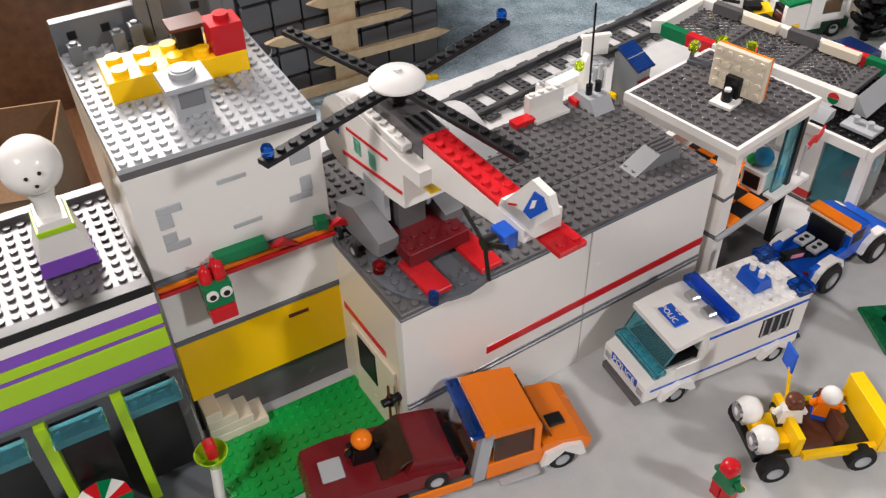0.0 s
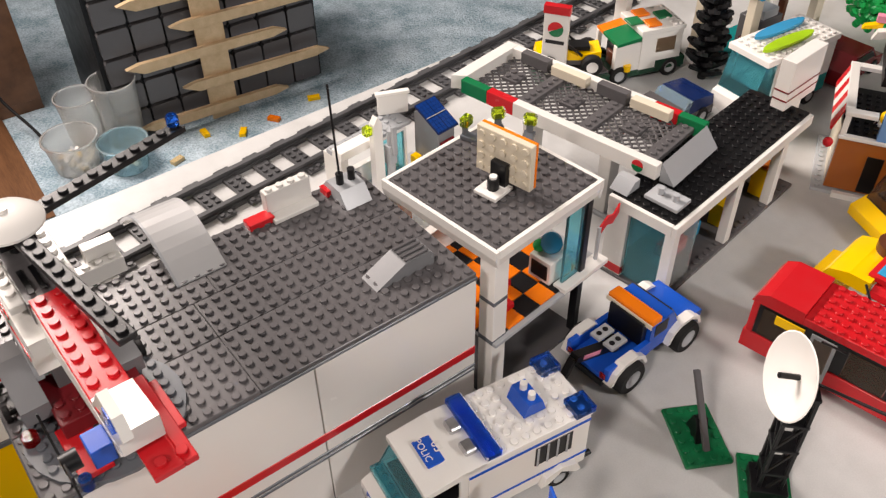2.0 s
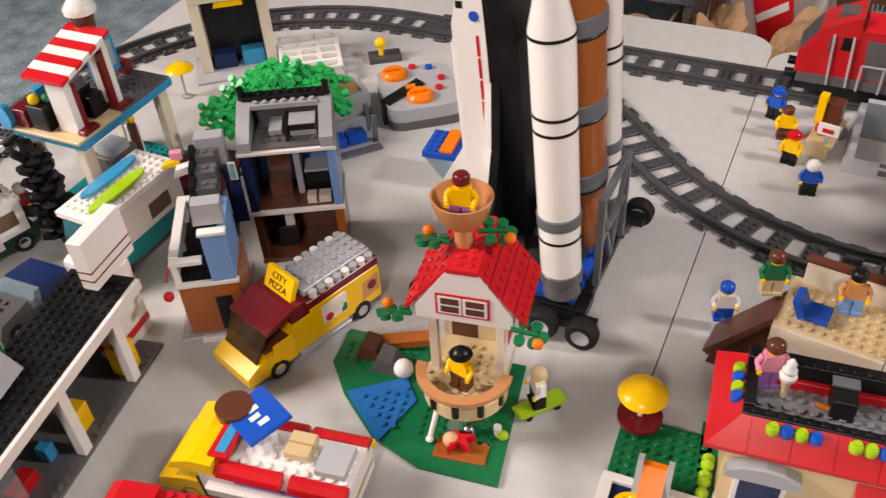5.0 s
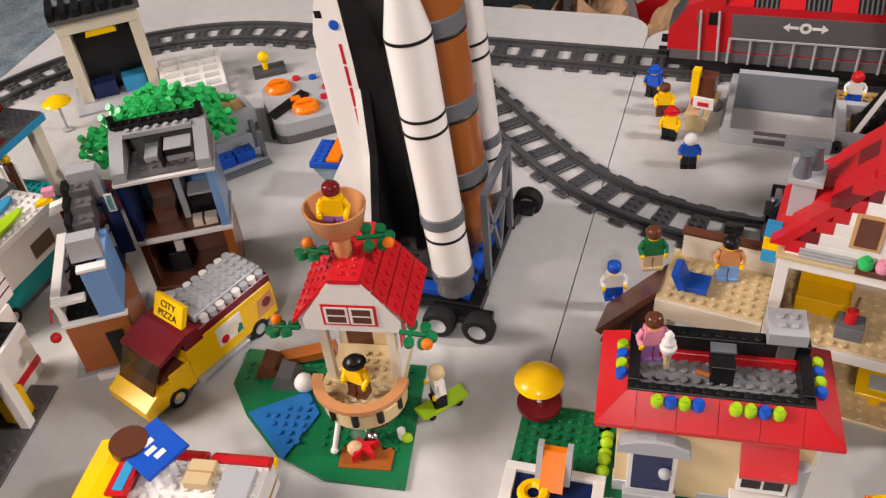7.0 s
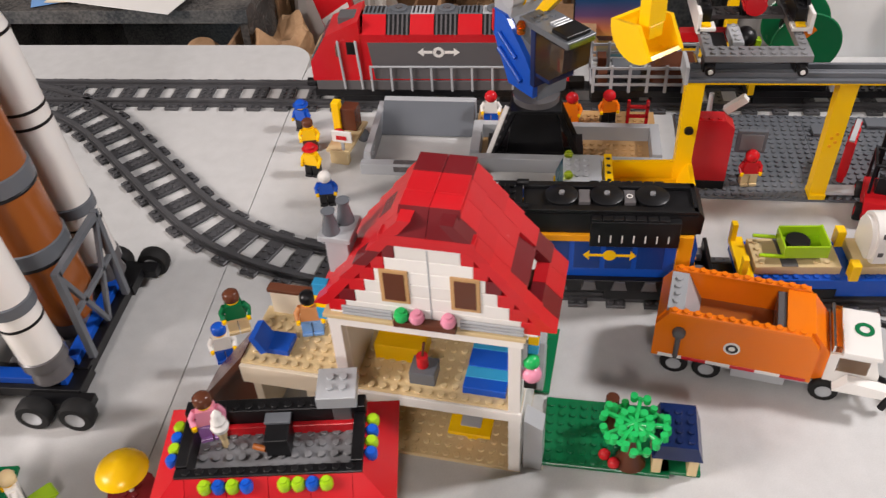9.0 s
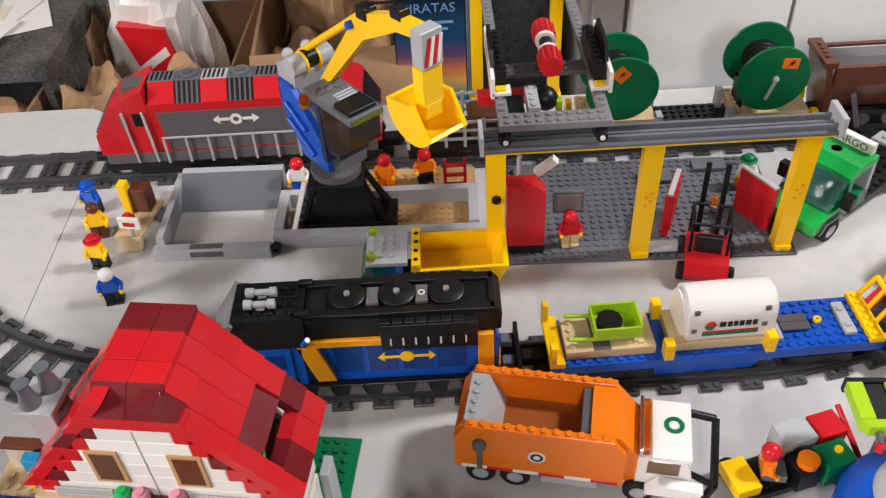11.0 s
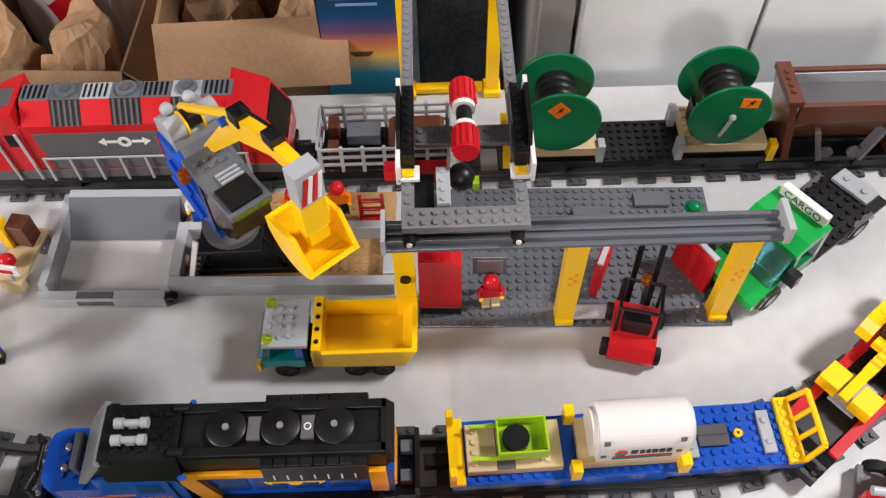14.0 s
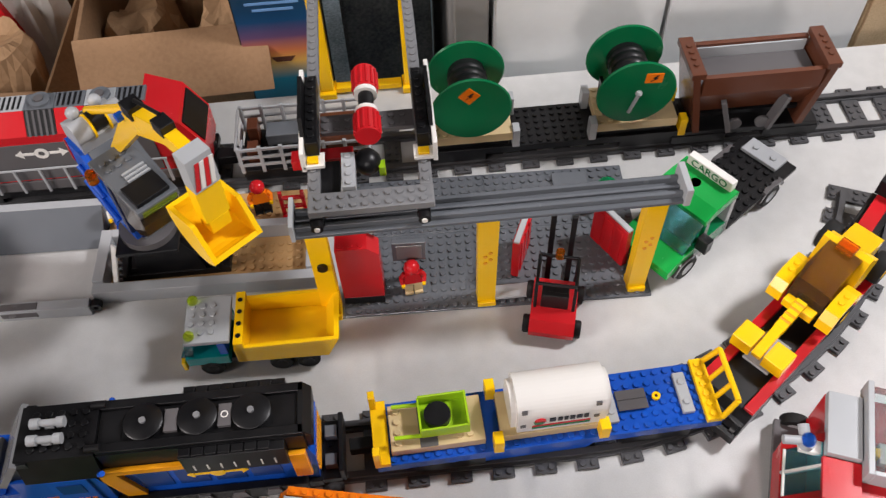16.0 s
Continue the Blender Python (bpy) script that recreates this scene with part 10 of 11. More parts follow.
    part("cab", Geo("green").box(0.4, -2.9, 2.0, 4.8, 2.9, 3.8), g)
    part("cab_back", Geo("grey").box(0.3, -2.9, 2.0, 0.9, 2.9, 6.8), g)
    part("cab_roof", Geo("bgreen").prism([(0.3, 6.8), (4.2, 6.4), (4.2, 6.9), (3.0, 7.5), (0.3, 7.5)], -2.9, 2.9), g, "green cab roof")
    part("windscreen", Geo("glassblue").prism([(4.0, 6.5), (5.8, 3.6), (6.0, 3.7), (4.3, 6.7)], -2.7, 2.7), g)
    part("hood", Geo("bgreen").prism([(4.8, 2.0), (7.8, 2.0), (7.8, 3.0), (6.0, 3.6), (4.8, 3.6)], -2.9, 2.9), g)
    part("roof_sign", Geo("white").box(0.2, -2.4, 7.5, 0.9, 2.4, 8.6), g)
    word(g, "CARGO", 1.1, "green", off(0.95, 0, 8.05, 90, 0, 90))
    part("roof_print", Geo("yellow").cyl(2.0, -0.4, 7.42, 7.5, 0.5), g)
    for s in (-1, 1):
        part("mirror", Geo("black").box(4.0, s * 2.9, 3.8, 4.8, s * 4.0, 5.4), g)
        part("pillar", Geo("green").box(3.4, s * 2.5, 3.8, 4.0, s * 2.9, 6.6), g)
        for x in (-6.0, 5.2):
            wheel(g, x, s * 2.7, 1.25, 0.9)
            part("wheel_arch", Geo("dgrey").prism([(x - 1.8, 1.6), (x - 1.2, 2.7), (x + 1.2, 2.7), (x + 1.8, 1.6), (x + 1.4, 1.6), (x + 0.9, 2.4), (x - 0.9, 2.4), (x - 1.4, 1.6)], s * 2.6, s * 3.1), g)


gantry()


def tipper():
    t = thing("toy_dump_truck", "yellow toy dump truck with light grey cab roof", "toy truck", -0.1885, -0.0155, 179)
    part("chassis", Geo("black").box(-7, -2.2, 1.2, 6.6, 2.2, 2.0), t)
    part("tipper_floor", Geo("yellow").box(-7.6, -2.6, 2.2, 1.4, 2.6, 2.8), t)
    part("tipper_side", Geo("yellow").prism([(-8.7, 5.3), (-7.4, 2.4), (1.4, 2.4), (1.4, 4.9)], -3.0, -2.6), t, "yellow tipper side")
    part("tipper_side", Geo("yellow").prism([(-8.7, 5.3), (-7.4, 2.4), (1.4, 2.4), (1.4, 4.9)], 2.6, 3.0), t, "yellow tipper side")
    part("tipper_end", Geo("yellow").prism([(-8.7, 5.1), (-7.6, 2.4), (-7.0, 2.4), (-8.2, 5.1)], -2.6, 2.6), t)
    b = part("headboard", Geo("yellow").box(0.4, -3.0, 2.4, 1.3, 3.0, 5.8), t)
    for k in range(4):
        part("pin_hole", Geo("black").cyl(0.85, -2.0 + 1.35 * k, 5.78, 5.84, 0.25), b)
    part("cab", Geo("teal").box(2.2, -2.8, 2.0, 6.4, 2.8, 3.4), t)
    part("cab_glass", Geo("glassblue").prism([(5.6, 3.4), (6.8, 3.4), (6.0, 5.4), (5.2, 5.4)], -2.6, 2.6), t, "clear blue windscreen")
    part("cab_pillar", Geo("blue").box(2.2, -2.6, 3.4, 3.0, 2.6, 5.4), t)
    part("cab_roof", Geo("grey").box(1.7, -2.6, 5.4, 6.0, 2.6, 5.9).studs(2.9, -2, 3, 4, 5.9), t, "light grey studded roof")
    for y in (-2.0, 2.0):
        part("beacon", Geo("glasslime").ball(5.4, y, 6.3, 0.55, 10), t, "clear lime light")
    part("bumper", Geo("yellow").box(6.6, -2.8, 1.2, 7.0, 2.8, 2.6), t)
    for s in (-1, 1):
        for x in (-5.2, -2.6, 4.2):
            wheel(t, x, s * 2.4, 1.2, 0.9, "black")


tipper()


def blue_train():
    z0 = 1.1
    l = thing("toy_blue_locomotive", "blue and black toy cargo locomotive with yellow trim", "toy locomotive", -0.258, -0.1225, 0)
    for x in (-9, 10):
        bogie(l, x)
    part("frame", Geo("black").box(-15.6, -2.9, 2.4, 15.4, 2.9, 3.4), l)
    nose = part("nose", Geo("blue").prism([(-14.6, -1.6), (-14.2, -2.4), (-13.2, -2.8), (-9.4, -2.8), (-9.4, 2.8), (-13.2, 2.8), (-14.2, 2.4), (-14.6, 1.6)], 3.4, 7.0, "z").studs(-13.4, -2, 2, 4, 7.0).studs(-11.4, -3, 1, 1, 7.0), l, "rounded blue nose")
    part("headlamp", Geo("chrome").ball(-12.6, 0.9, 7.3, 0.42, 10).ball(-12.6, -0.9, 7.3, 0.42, 10), nose, "clear headlamp")
    part("nose_stripe", Geo("orange").box(-13.2, -2.86, 4.9, -9.4, -2.78, 5.15, 0.01), nose)
    part("visor", Geo("sandblue").box(-11.6, -1.6, 7.3, -10.9, 1.7, 9.0, 0.15), l, "dark visor plate")
    part("guard_rail", Geo("black").bar((-15.8, -2.4, 3.2), (-15.8, -2.4, 6.6), 0.22).bar((-15.8, 2.4, 3.2), (-15.8, 2.4, 6.6), 0.22).bar((-15.8, -2.4, 6.6), (-14.9, -1.2, 7.4), 0.22).bar((-15.8, 2.4, 6.6), (-14.9, 1.2, 7.4), 0.22).bar((-14.9, -1.2, 7.4), (-14.9, 1.2, 7.4), 0.22).box(-16.2, -2.8, 2.4, -15.2, 2.8, 3.2), l, "black end rail")
    for y in (-2.0, 2.0):
        part("buffer_block", Geo("dgrey").box(-16.4, y - 0.6, 3.2, -15.4, y + 0.6, 4.4).use("chrome").ball(-15.6, y, 5.0, 0.5, 10), l, "dark block with clear lamp")
    part("cab", Geo("blue").box(-9.4, -2.9, 3.4, -2.2, 2.9, 9.4), l, "blue cab")
    door = part("cab_door", Geo("blue").box(-6.6, -3.06, 3.6, -3.2, -2.9, 9.2), l, "blue cab door")
    part("door_window", Geo("dblue").box(-6.0, -3.12, 6.6, -3.9, -3.04, 8.4), door, "dark cab window")
    part("cab_stripe", Geo("orange").box(-9.2, -2.97, 5.6, -6.6, -2.9, 5.85, 0.01), l)
    for k in range(5):
        part("number_bar", Geo("orange").box(-6.3 + 0.58 * k, -3.13, 4.6, -5.9 + 0.58 * k, -3.05, 5.5, 0.01), l)
    part("windscreen", Geo("mgrey").prism([(-10.6, 8.6), (-10.0, 8.4), (-7.7, 12.1), (-8.2, 12.35)], -2.8, 2.8), l, "sloped grey windscreen")
    part("cab_front", Geo("black").prism([(-9.4, 9.0), (-9.9, 8.4), (-7.8, 12.2), (-7.0, 12.2), (-7.0, 9.0)], -2.6, 2.6), l)
    part("cab_roof", Geo("black").prism([(-3.1, 9.4), (3.1, 9.4), (2.4, 12.3), (-2.4, 12.3)], -8.0, -1.7, "x").studs(-7.2, -2, 5, 4, 12.3), l, "black sloped cab roof")
    for y in (-0.95, 0.5):
        horn = part("air_horn", Geo("grey").cyl(y, 12.95, -6.1, -4.7, 0.32, axis="x"), l, "light grey ribbed horn")
        part("horn_base", Geo("grey").box(-5.8, y - 0.3, 12.4, -5.0, y + 0.3, 12.7), horn)
        for x0, x1 in ((-6.8, -6.1), (-4.7, -4.1)):
            part("bell", Geo("grey").cyl(y, 12.95, x0, x1, 0.46, axis="x"), horn)
    part("engine_side", Geo("blue").box(-2.2, -2.5, 3.4, 14.2, 2.5, 9.2), l, "blue engine body")
    for s in (-1, 1):
        for k in range(4):
            part("side_panel", Geo("dblue").box(0.4 + 3.1 * k, s * 2.5, 5.2, 3.0 + 3.1 * k, s * 2.58, 8.8, 0.02), l, "" if k else "dark blue side panel")
        part("walkway", Geo("black").box(-8.6, s * 2.6, 2.6, 14.2, s * 3.3, 4.2), l, "black side walkway")
        for k in range(7):
            part("walkway_box", Geo("dgrey").prism([(-7.6 + 3.0 * k, 3.0), (-6.0 + 3.0 * k, 3.0), (-6.3 + 3.0 * k, 4.1), (-7.3 + 3.0 * k, 4.1)], s * 3.3, s * 3.5), l)
        part("roof_ridge", Geo("black").box(-1.6, s * 1.5, 12.0, 15.0, s * 2.3, 12.4), l, "black roof ridge")
        part("roof_hinge", Geo("black").cyl(s * 1.9, 12.5, -2.3, -1.1, 0.34, axis="x"), l, "black hinge")
        part("trim", Geo("amber").box(-2.6, s * 2.5, 9.0, 5.0, s * 2.95, 9.8), l, "yellow trim")
        part("trim", Geo("amber").prism([(-2.6, 9.0), (-0.9, 9.0), (0.4, 4.4), (-1.3, 4.4)], s * 2.5, s * 2.9), l, "yellow trim")
        part("trim", Geo("amber").box(13.4, s * 2.5, 5.2, 14.8, s * 3.0, 9.8), l, "yellow trim")
        part("side_vent", Geo("black").box(4.9, s * 2.2, 8.6, 13.4, s * 3.2, 11.7), l, "black vent box")
        for k in range(7):
            part("vent_slat", Geo("white").box(5.7 + 1.1 * k, s * 3.2, 9.2, 5.84 + 1.1 * k, s * 3.26, 10.1, 0.01), l)
            part("vent_rib", Geo("black").box(4.95 + 1.06 * k, s * 2.4, 11.7, 5.9 + 1.06 * k, s * 3.1, 11.95), l)
        part("grab_iron", Geo("blue").bar((-2.0, s * 2.9, 9.6), (-1.4, s * 3.3, 10.6), 0.25), l)
    part("emblem", Geo("yellow").cyl(7.0, 7.0, -2.68, -2.58, 0.65, axis="y").box(5.0, -2.66, 6.85, 9.0, -2.58, 7.15, 0.01).prism([(5.0, 6.4), (4.4, 7.0), (5.0, 7.6)], -2.66, -2.58).prism([(9.0, 6.4), (9.6, 7.0), (9.0, 7.6)], -2.66, -2.58), l, "yellow wheel emblem")
    part("engine_roof", Geo("black").prism([(-2.5, 9.2), (2.5, 9.2), (2.4, 12.0), (-2.4, 12.0)], -1.6, 15.0, "x"), l, "black engine roof")
    for k in range(3):
        x = 2.1 + 4.37 * k
        f = part("fan", Geo("black").lathe([(0, 12.0), (1.4, 12.0), (1.62, 12.55), (1.5, 12.65), (0, 12.7)], x, 0, 0, 28), l, "black round fan cover")
        part("fan_stud", Geo("mgrey").cyl(x, 0, 12.65, 12.9, 0.28), f)
    for x in (3.75, 8.1):
        part("roof_plate", Geo("dgrey").box(x, -1.0, 12.0, x + 1.1, 1.0, 12.42), l)
    part("power_mark", Geo("white").lathe([(0.22, 0), (0.32, 0), (0.32, 0.02), (0.22, 0.02), (0.22, 0)], 8.65, 0, 12.43, 14), l, "white printed ring")
    for x0, x1 in ((-1.4, 0.3), (12.5, 14.4)):
        part("roof_well", Geo("black").box(x0, -1.4, 12.0, x1, 1.4, 12.03, 0.005), l, "dark roof opening")
    part("rear", Geo("blue").prism([(14.2, 3.2), (15.2, 3.4), (15.4, 8.0), (15.0, 9.6), (14.2, 9.6)], -2.5, 2.5), l, "blue rear end")
    part("rear_roof", Geo("black").prism([(14.6, 9.6), (15.5, 9.6), (15.6, 11.6), (15.0, 12.4), (14.6, 12.4)], -2.2, 2.2), l, "black roof end")
    for k in range(3):
        part("rear_stripe", Geo("amber").box(15.2, -2.3, 4.6 + 0.9 * k, 15.46, 2.3, 4.9 + 0.9 * k, 0.02), l)
    part("rear_bumper", Geo("black").box(15.4, -2.8, 2.6, 17.3, 2.8, 3.4).box(17.0, -2.8, 2.6, 17.4, 2.8, 5.0).studs(15.6, -2, 1, 4, 3.4), l, "black rear platform")
    for y in (-1.9, 0.8):
        part("bumper_block", Geo("sandblue").box(15.7, y, 3.4, 16.8, y + 1.1, 4.4), l)
    w = thing("toy_flat_wagon", "blue toy flat wagon carrying a white tank and barrow", "toy wagon", 0.031, -0.1125, 2.2)
    for x in (-9.5, 9.5):
        bogie(w, x)
    part("deck", Geo("blue").box(-16, -3, 2.6, 15.4, 3, 3.8).studs(-15, -3, 30, 6, 3.8, skip=[(i, j) for i in range(19) for j in range(1, 5)]), w, "blue studded deck")
    part("skirt", Geo("blue").prism([(-9, 2.6), (4.0, 2.6), (3.0, 1.4), (-8, 1.4)], -2.8, 2.8), w)
    part("end_frame", Geo("yellow").box(-16.2, -3.1, 3.8, -14.8, 3.1, 4.4).box(-16.2, -3.1, 4.4, -15.6, -2.3, 6.6).box(-16.2, 2.3, 4.4, -15.6, 3.1, 6.6), w, "yellow end frame")
    part("end_rail", Geo("yellow").box(13.8, -3.1, 3.8, 15.2, 3.1, 4.4).studs(13.9, -3, 1, 6, 4.4).bar((15.2, -2.9, 4.2), (16.2, -2.6, 6.6), 0.28).bar((15.2, 2.9, 4.2), (16.2, 2.6, 6.6), 0.28).bar((16.2, -2.6, 6.6), (16.2, 2.6, 6.6), 0.28).bar((15.2, -0.9, 4.2), (16.2, -0.9, 6.6), 0.25).bar((15.2, 0.9, 4.2), (16.2, 0.9, 6.6), 0.25), w, "yellow end rail")
    for x in (-5.6, 3.9):
        for s in (-1, 1):
            part("stake", Geo("yellow").box(x, s * 2.0, 3.8, x + 0.9, s * 3.2, 5.8), w, "yellow stake")
    part("pallet", Geo("tan").box(-14.6, -2.2, 3.85, -6.2, 2.2, 4.9).studs(-14.4, -2, 1, 4, 4.9).studs(-9, -2, 2, 1, 4.9).use("dgrey").box(-12, -2.2, 4.9, -10.4, 2.2, 5.0), w, "tan pallet")
    part("pallet", Geo("tan").box(-4.8, -2.2, 3.85, 4.6, 2.2, 4.9), w, "tan pallet")
    part("clip_plate", Geo("grey").box(4.9, -2.0, 3.85, 6.0, 2.0, 4.3).studs(4.95, -1.5, 1, 1, 4.3).studs(4.95, 0.5, 1, 1, 4.3), w)
    part("clip_plate", Geo("grey").box(11.9, -2.0, 3.85, 13.0, 2.0, 4.3).studs(11.95, -1.5, 1, 1, 4.3).studs(11.95, 0.5, 1, 1, 4.3), w)
    part("deck_tile", Geo("dgrey").box(6.2, -1.0, 4.02, 9.0, 0, 4.2).box(6.2, 0.02, 4.02, 9.0, 1.0, 4.2), w)
    part("yellow_ring", Geo("yellow").lathe([(0.15, 0), (0.4, 0), (0.4, 0.3), (0.15, 0.3)], 9.9, 0, 4.02, 12), w)
    part("coupler", Geo("black").box(-18.4, -0.6, 1.6, -16.0, 0.6, 2.8), w)
    k = thing("toy_tank_container", "white toy tank container with red and green logo", "tank", 0.0345, -0.1115, 2.2, 0.0392)
    tank_profile = [(2.3 * math.cos(radians(a)), 2.5 + 2.2 * math.sin(radians(a))) for a in range(0, 181, 9)] + [(-2.3, 0.4), (-1.6, 0.0), (1.6, 0.0), (2.3, 0.4)]
    part("shell", Geo("white").prism(tank_profile, -3.9, 4.0, "x").prism([(y * 0.8, 0.3 + z * 0.85) for y, z in tank_profile], -4.4, 4.4, "x"), k, "white rounded tank")
    part("logo", Geo("red").prism([(-1.9 + 0.5 * math.cos(radians(a)), 2.2 + 0.5 * math.sin(radians(a))) for a in range(0, 181, 20)], -2.42, -2.3), k, "red half of a roundel")
    part("logo", Geo("green").prism([(-2.0 + 0.5 * math.cos(radians(a)), 2.15 + 0.5 * math.sin(radians(a))) for a in range(180, 361, 20)], -2.42, -2.3), k, "green half of a roundel")
    for x, w in ((-1.1, 0.55), (-0.35, 0.4), (0.2, 0.35), (0.7, 0.45), (1.3, 0.5), (1.95, 0.4)):
        part("lettering", Geo("black").box(x, -2.4, 1.95, x + w, -2.3, 2.55, 0.01), k, "dark lettering bar")
    part("stripe", Geo("red").box(-2.6, -2.38, 1.25, 2.6, -2.3, 1.45), k)
    part("stripe", Geo("green").box(-2.6, -2.38, 0.85, 2.6, -2.3, 1.2), k)
    for x, z in ((-3.4, 1.3), (3.1, 1.6), (3.2, 3.4), (-3.3, 3.4)):
        part("shell_notch", Geo("dgrey").box(x - 0.25, -2.36 if z < 2.6 else -2.16, z, x + 0.25, -2.2 if z < 2.6 else -1.95, z + 0.5, 0.02), k)
    b = thing("toy_wheelbarrow", "lime toy wheelbarrow holding a black wheel", "wheelbarrow", -0.0475, -0.1145, 2.2, 0.0398)
    part("tray", Geo("lime").box(-2.0, -1.6, 0.4, 2.2, 1.6, 0.7).box(-2.0, -1.7, 0.5, 2.3, -1.5, 2.0).box(-2.0, 1.5, 0.5, 2.3, 1.7, 2.0).box(2.1, -1.6, 0.5, 2.3, 1.6, 2.2).box(-2.1, -1.6, 0.5, -1.9, 1.6, 1.8), b, "lime tray")
    for y in (-1.5, 1.5):
        part("handle", Geo("lime").bar((-2, y, 0.6), (-4.4, y, 0.8), 0.2), b)
    part("prop", Geo("lime").box(-1.0, -0.4, 0, 1.0, 0.4, 0.4), b)
    part("cargo_wheel", Geo("black").cyl(-0.4, 0, 0.7, 1.5, 1.2, n=18), b)


blue_train()


def excavator_wagon():
    w = thing("toy_low_wagon", "black and red toy low-loader wagon on the curve", "toy wagon", 0.2235, -0.0645, 38)
    for x in (-9, 9):
        bogie(w, x)
    part("deck", Geo("black").box(-11, -2.9, 2.4, 12, 2.9, 3.0), w)
    part("side_beam", Geo("red").box(-9.6, -2.9, 3.0, 11, -1.9, 3.8), w, "red side beam")
    part("side_beam", Geo("red").box(-9.6, 1.9, 3.0, 11, 2.9, 3.8), w, "red side beam")
    part("end_ramp", Geo("black").prism([(-11.6, 2.6), (-9.6, 3.4), (-9.6, 2.6)], -2.9, 2.9), w)
    part("inner_plate", Geo("grey").box(-5, -1.4, 3.02, -1, 1.4, 3.3), w)
    e = thing("toy_loader", "yellow toy front loader with dark glass cab", "toy loader", 0.2475, -0.0425, 38, 0.0304)
    e.matrix_world = e.matrix_world @ Matrix.Scale(0.98, 4)
    part("arm", Geo("yellow").beam((-9.4, 0, 1.0), (-6.0, 0, 2.2), 1.0, 0.9).beam((-6.2, 0, 2.1), (-2.6, 0, 3.0), 1.1, 0.9).box(-3.2, -1.6, 1.6, -2.2, 1.6, 2.6), e, "yellow loader arm")
    for k in range(4):
        part("arm_slot", Geo("amber").box(-5.4 + 0.7 * k, -0.58, 2.3 + 0.17 * k, -5.1 + 0.7 * k, 0.58, 2.85 + 0.17 * k), e)
    part("bucket", Geo("yellow").box(-9.4, -2.8, 0.2, -7.0, -0.7, 1.8).box(-9.4, 0.7, 0.2, -7.0, 2.8, 1.8), e, "yellow bucket half")
    part("body", Geo("yellow").prism([(1.2, 1.0), (6.4, 1.0), (6.4, 3.8), (5.2, 4.6), (4.2, 5.9), (3.4, 5.9)], -2.5, 2.5), e, "yellow engine body")
    part("engine_tail", Geo("yellow").prism([(6.4, 1.0), (9.6, 1.0), (9.6, 3.0), (6.4, 3.7)], -1.6, 1.6), e, "yellow engine cover")
    part("cab", Geo("glassbrown").prism([(-2.4, 1.6), (1.6, 1.6), (3.4, 5.8), (-0.6, 5.8)], -1.8, 1.8), e, "dark clear cab")
    part("beacon", Geo("glassorange").box(2.6, -0.9, 6.0, 4.2, 0.9, 6.4), e, "clear orange lamp")
    for s in (-1, 1):
        part("fender", Geo("yellow").prism([(-2.9, 1.4), (-2.7, 2.5), (-2.0, 3.4), (-1.0, 3.85), (1.0, 3.85), (2.0, 3.4), (2.7, 2.5), (2.9, 1.4), (2.2, 1.4), (1.7, 2.6), (0.8, 3.1), (-0.8, 3.1), (-1.7, 2.6), (-2.2, 1.4)], s * 2.0, s * 3.5).studs(-1.2 if s > 0 else -1.2, s * 2.75 - 0.5, 2, 1, 3.85), e, "yellow fender")
        wheel(e, 0.0, s * 3.0, 1.5, 1.2, "yellow")
        wheel(e, 7.4, s * 2.8, 1.7, 1.6, "yellow")
    x = thing("toy_red_beam", "red and black toy beam beside the loader", "toy part", 0.335, 0.040, 45, 0.0)
    part("beam", Geo("red").box(-4, -0.8, 3.0, 4, 0.8, 4.0), x)
    part("block", Geo("black").box(-2.4, -1.4, 0, 3.0, 1.4, 3.0).box(2.0, -1.2, 4.0, 4.4, 1.2, 6.0), x)


excavator_wagon()


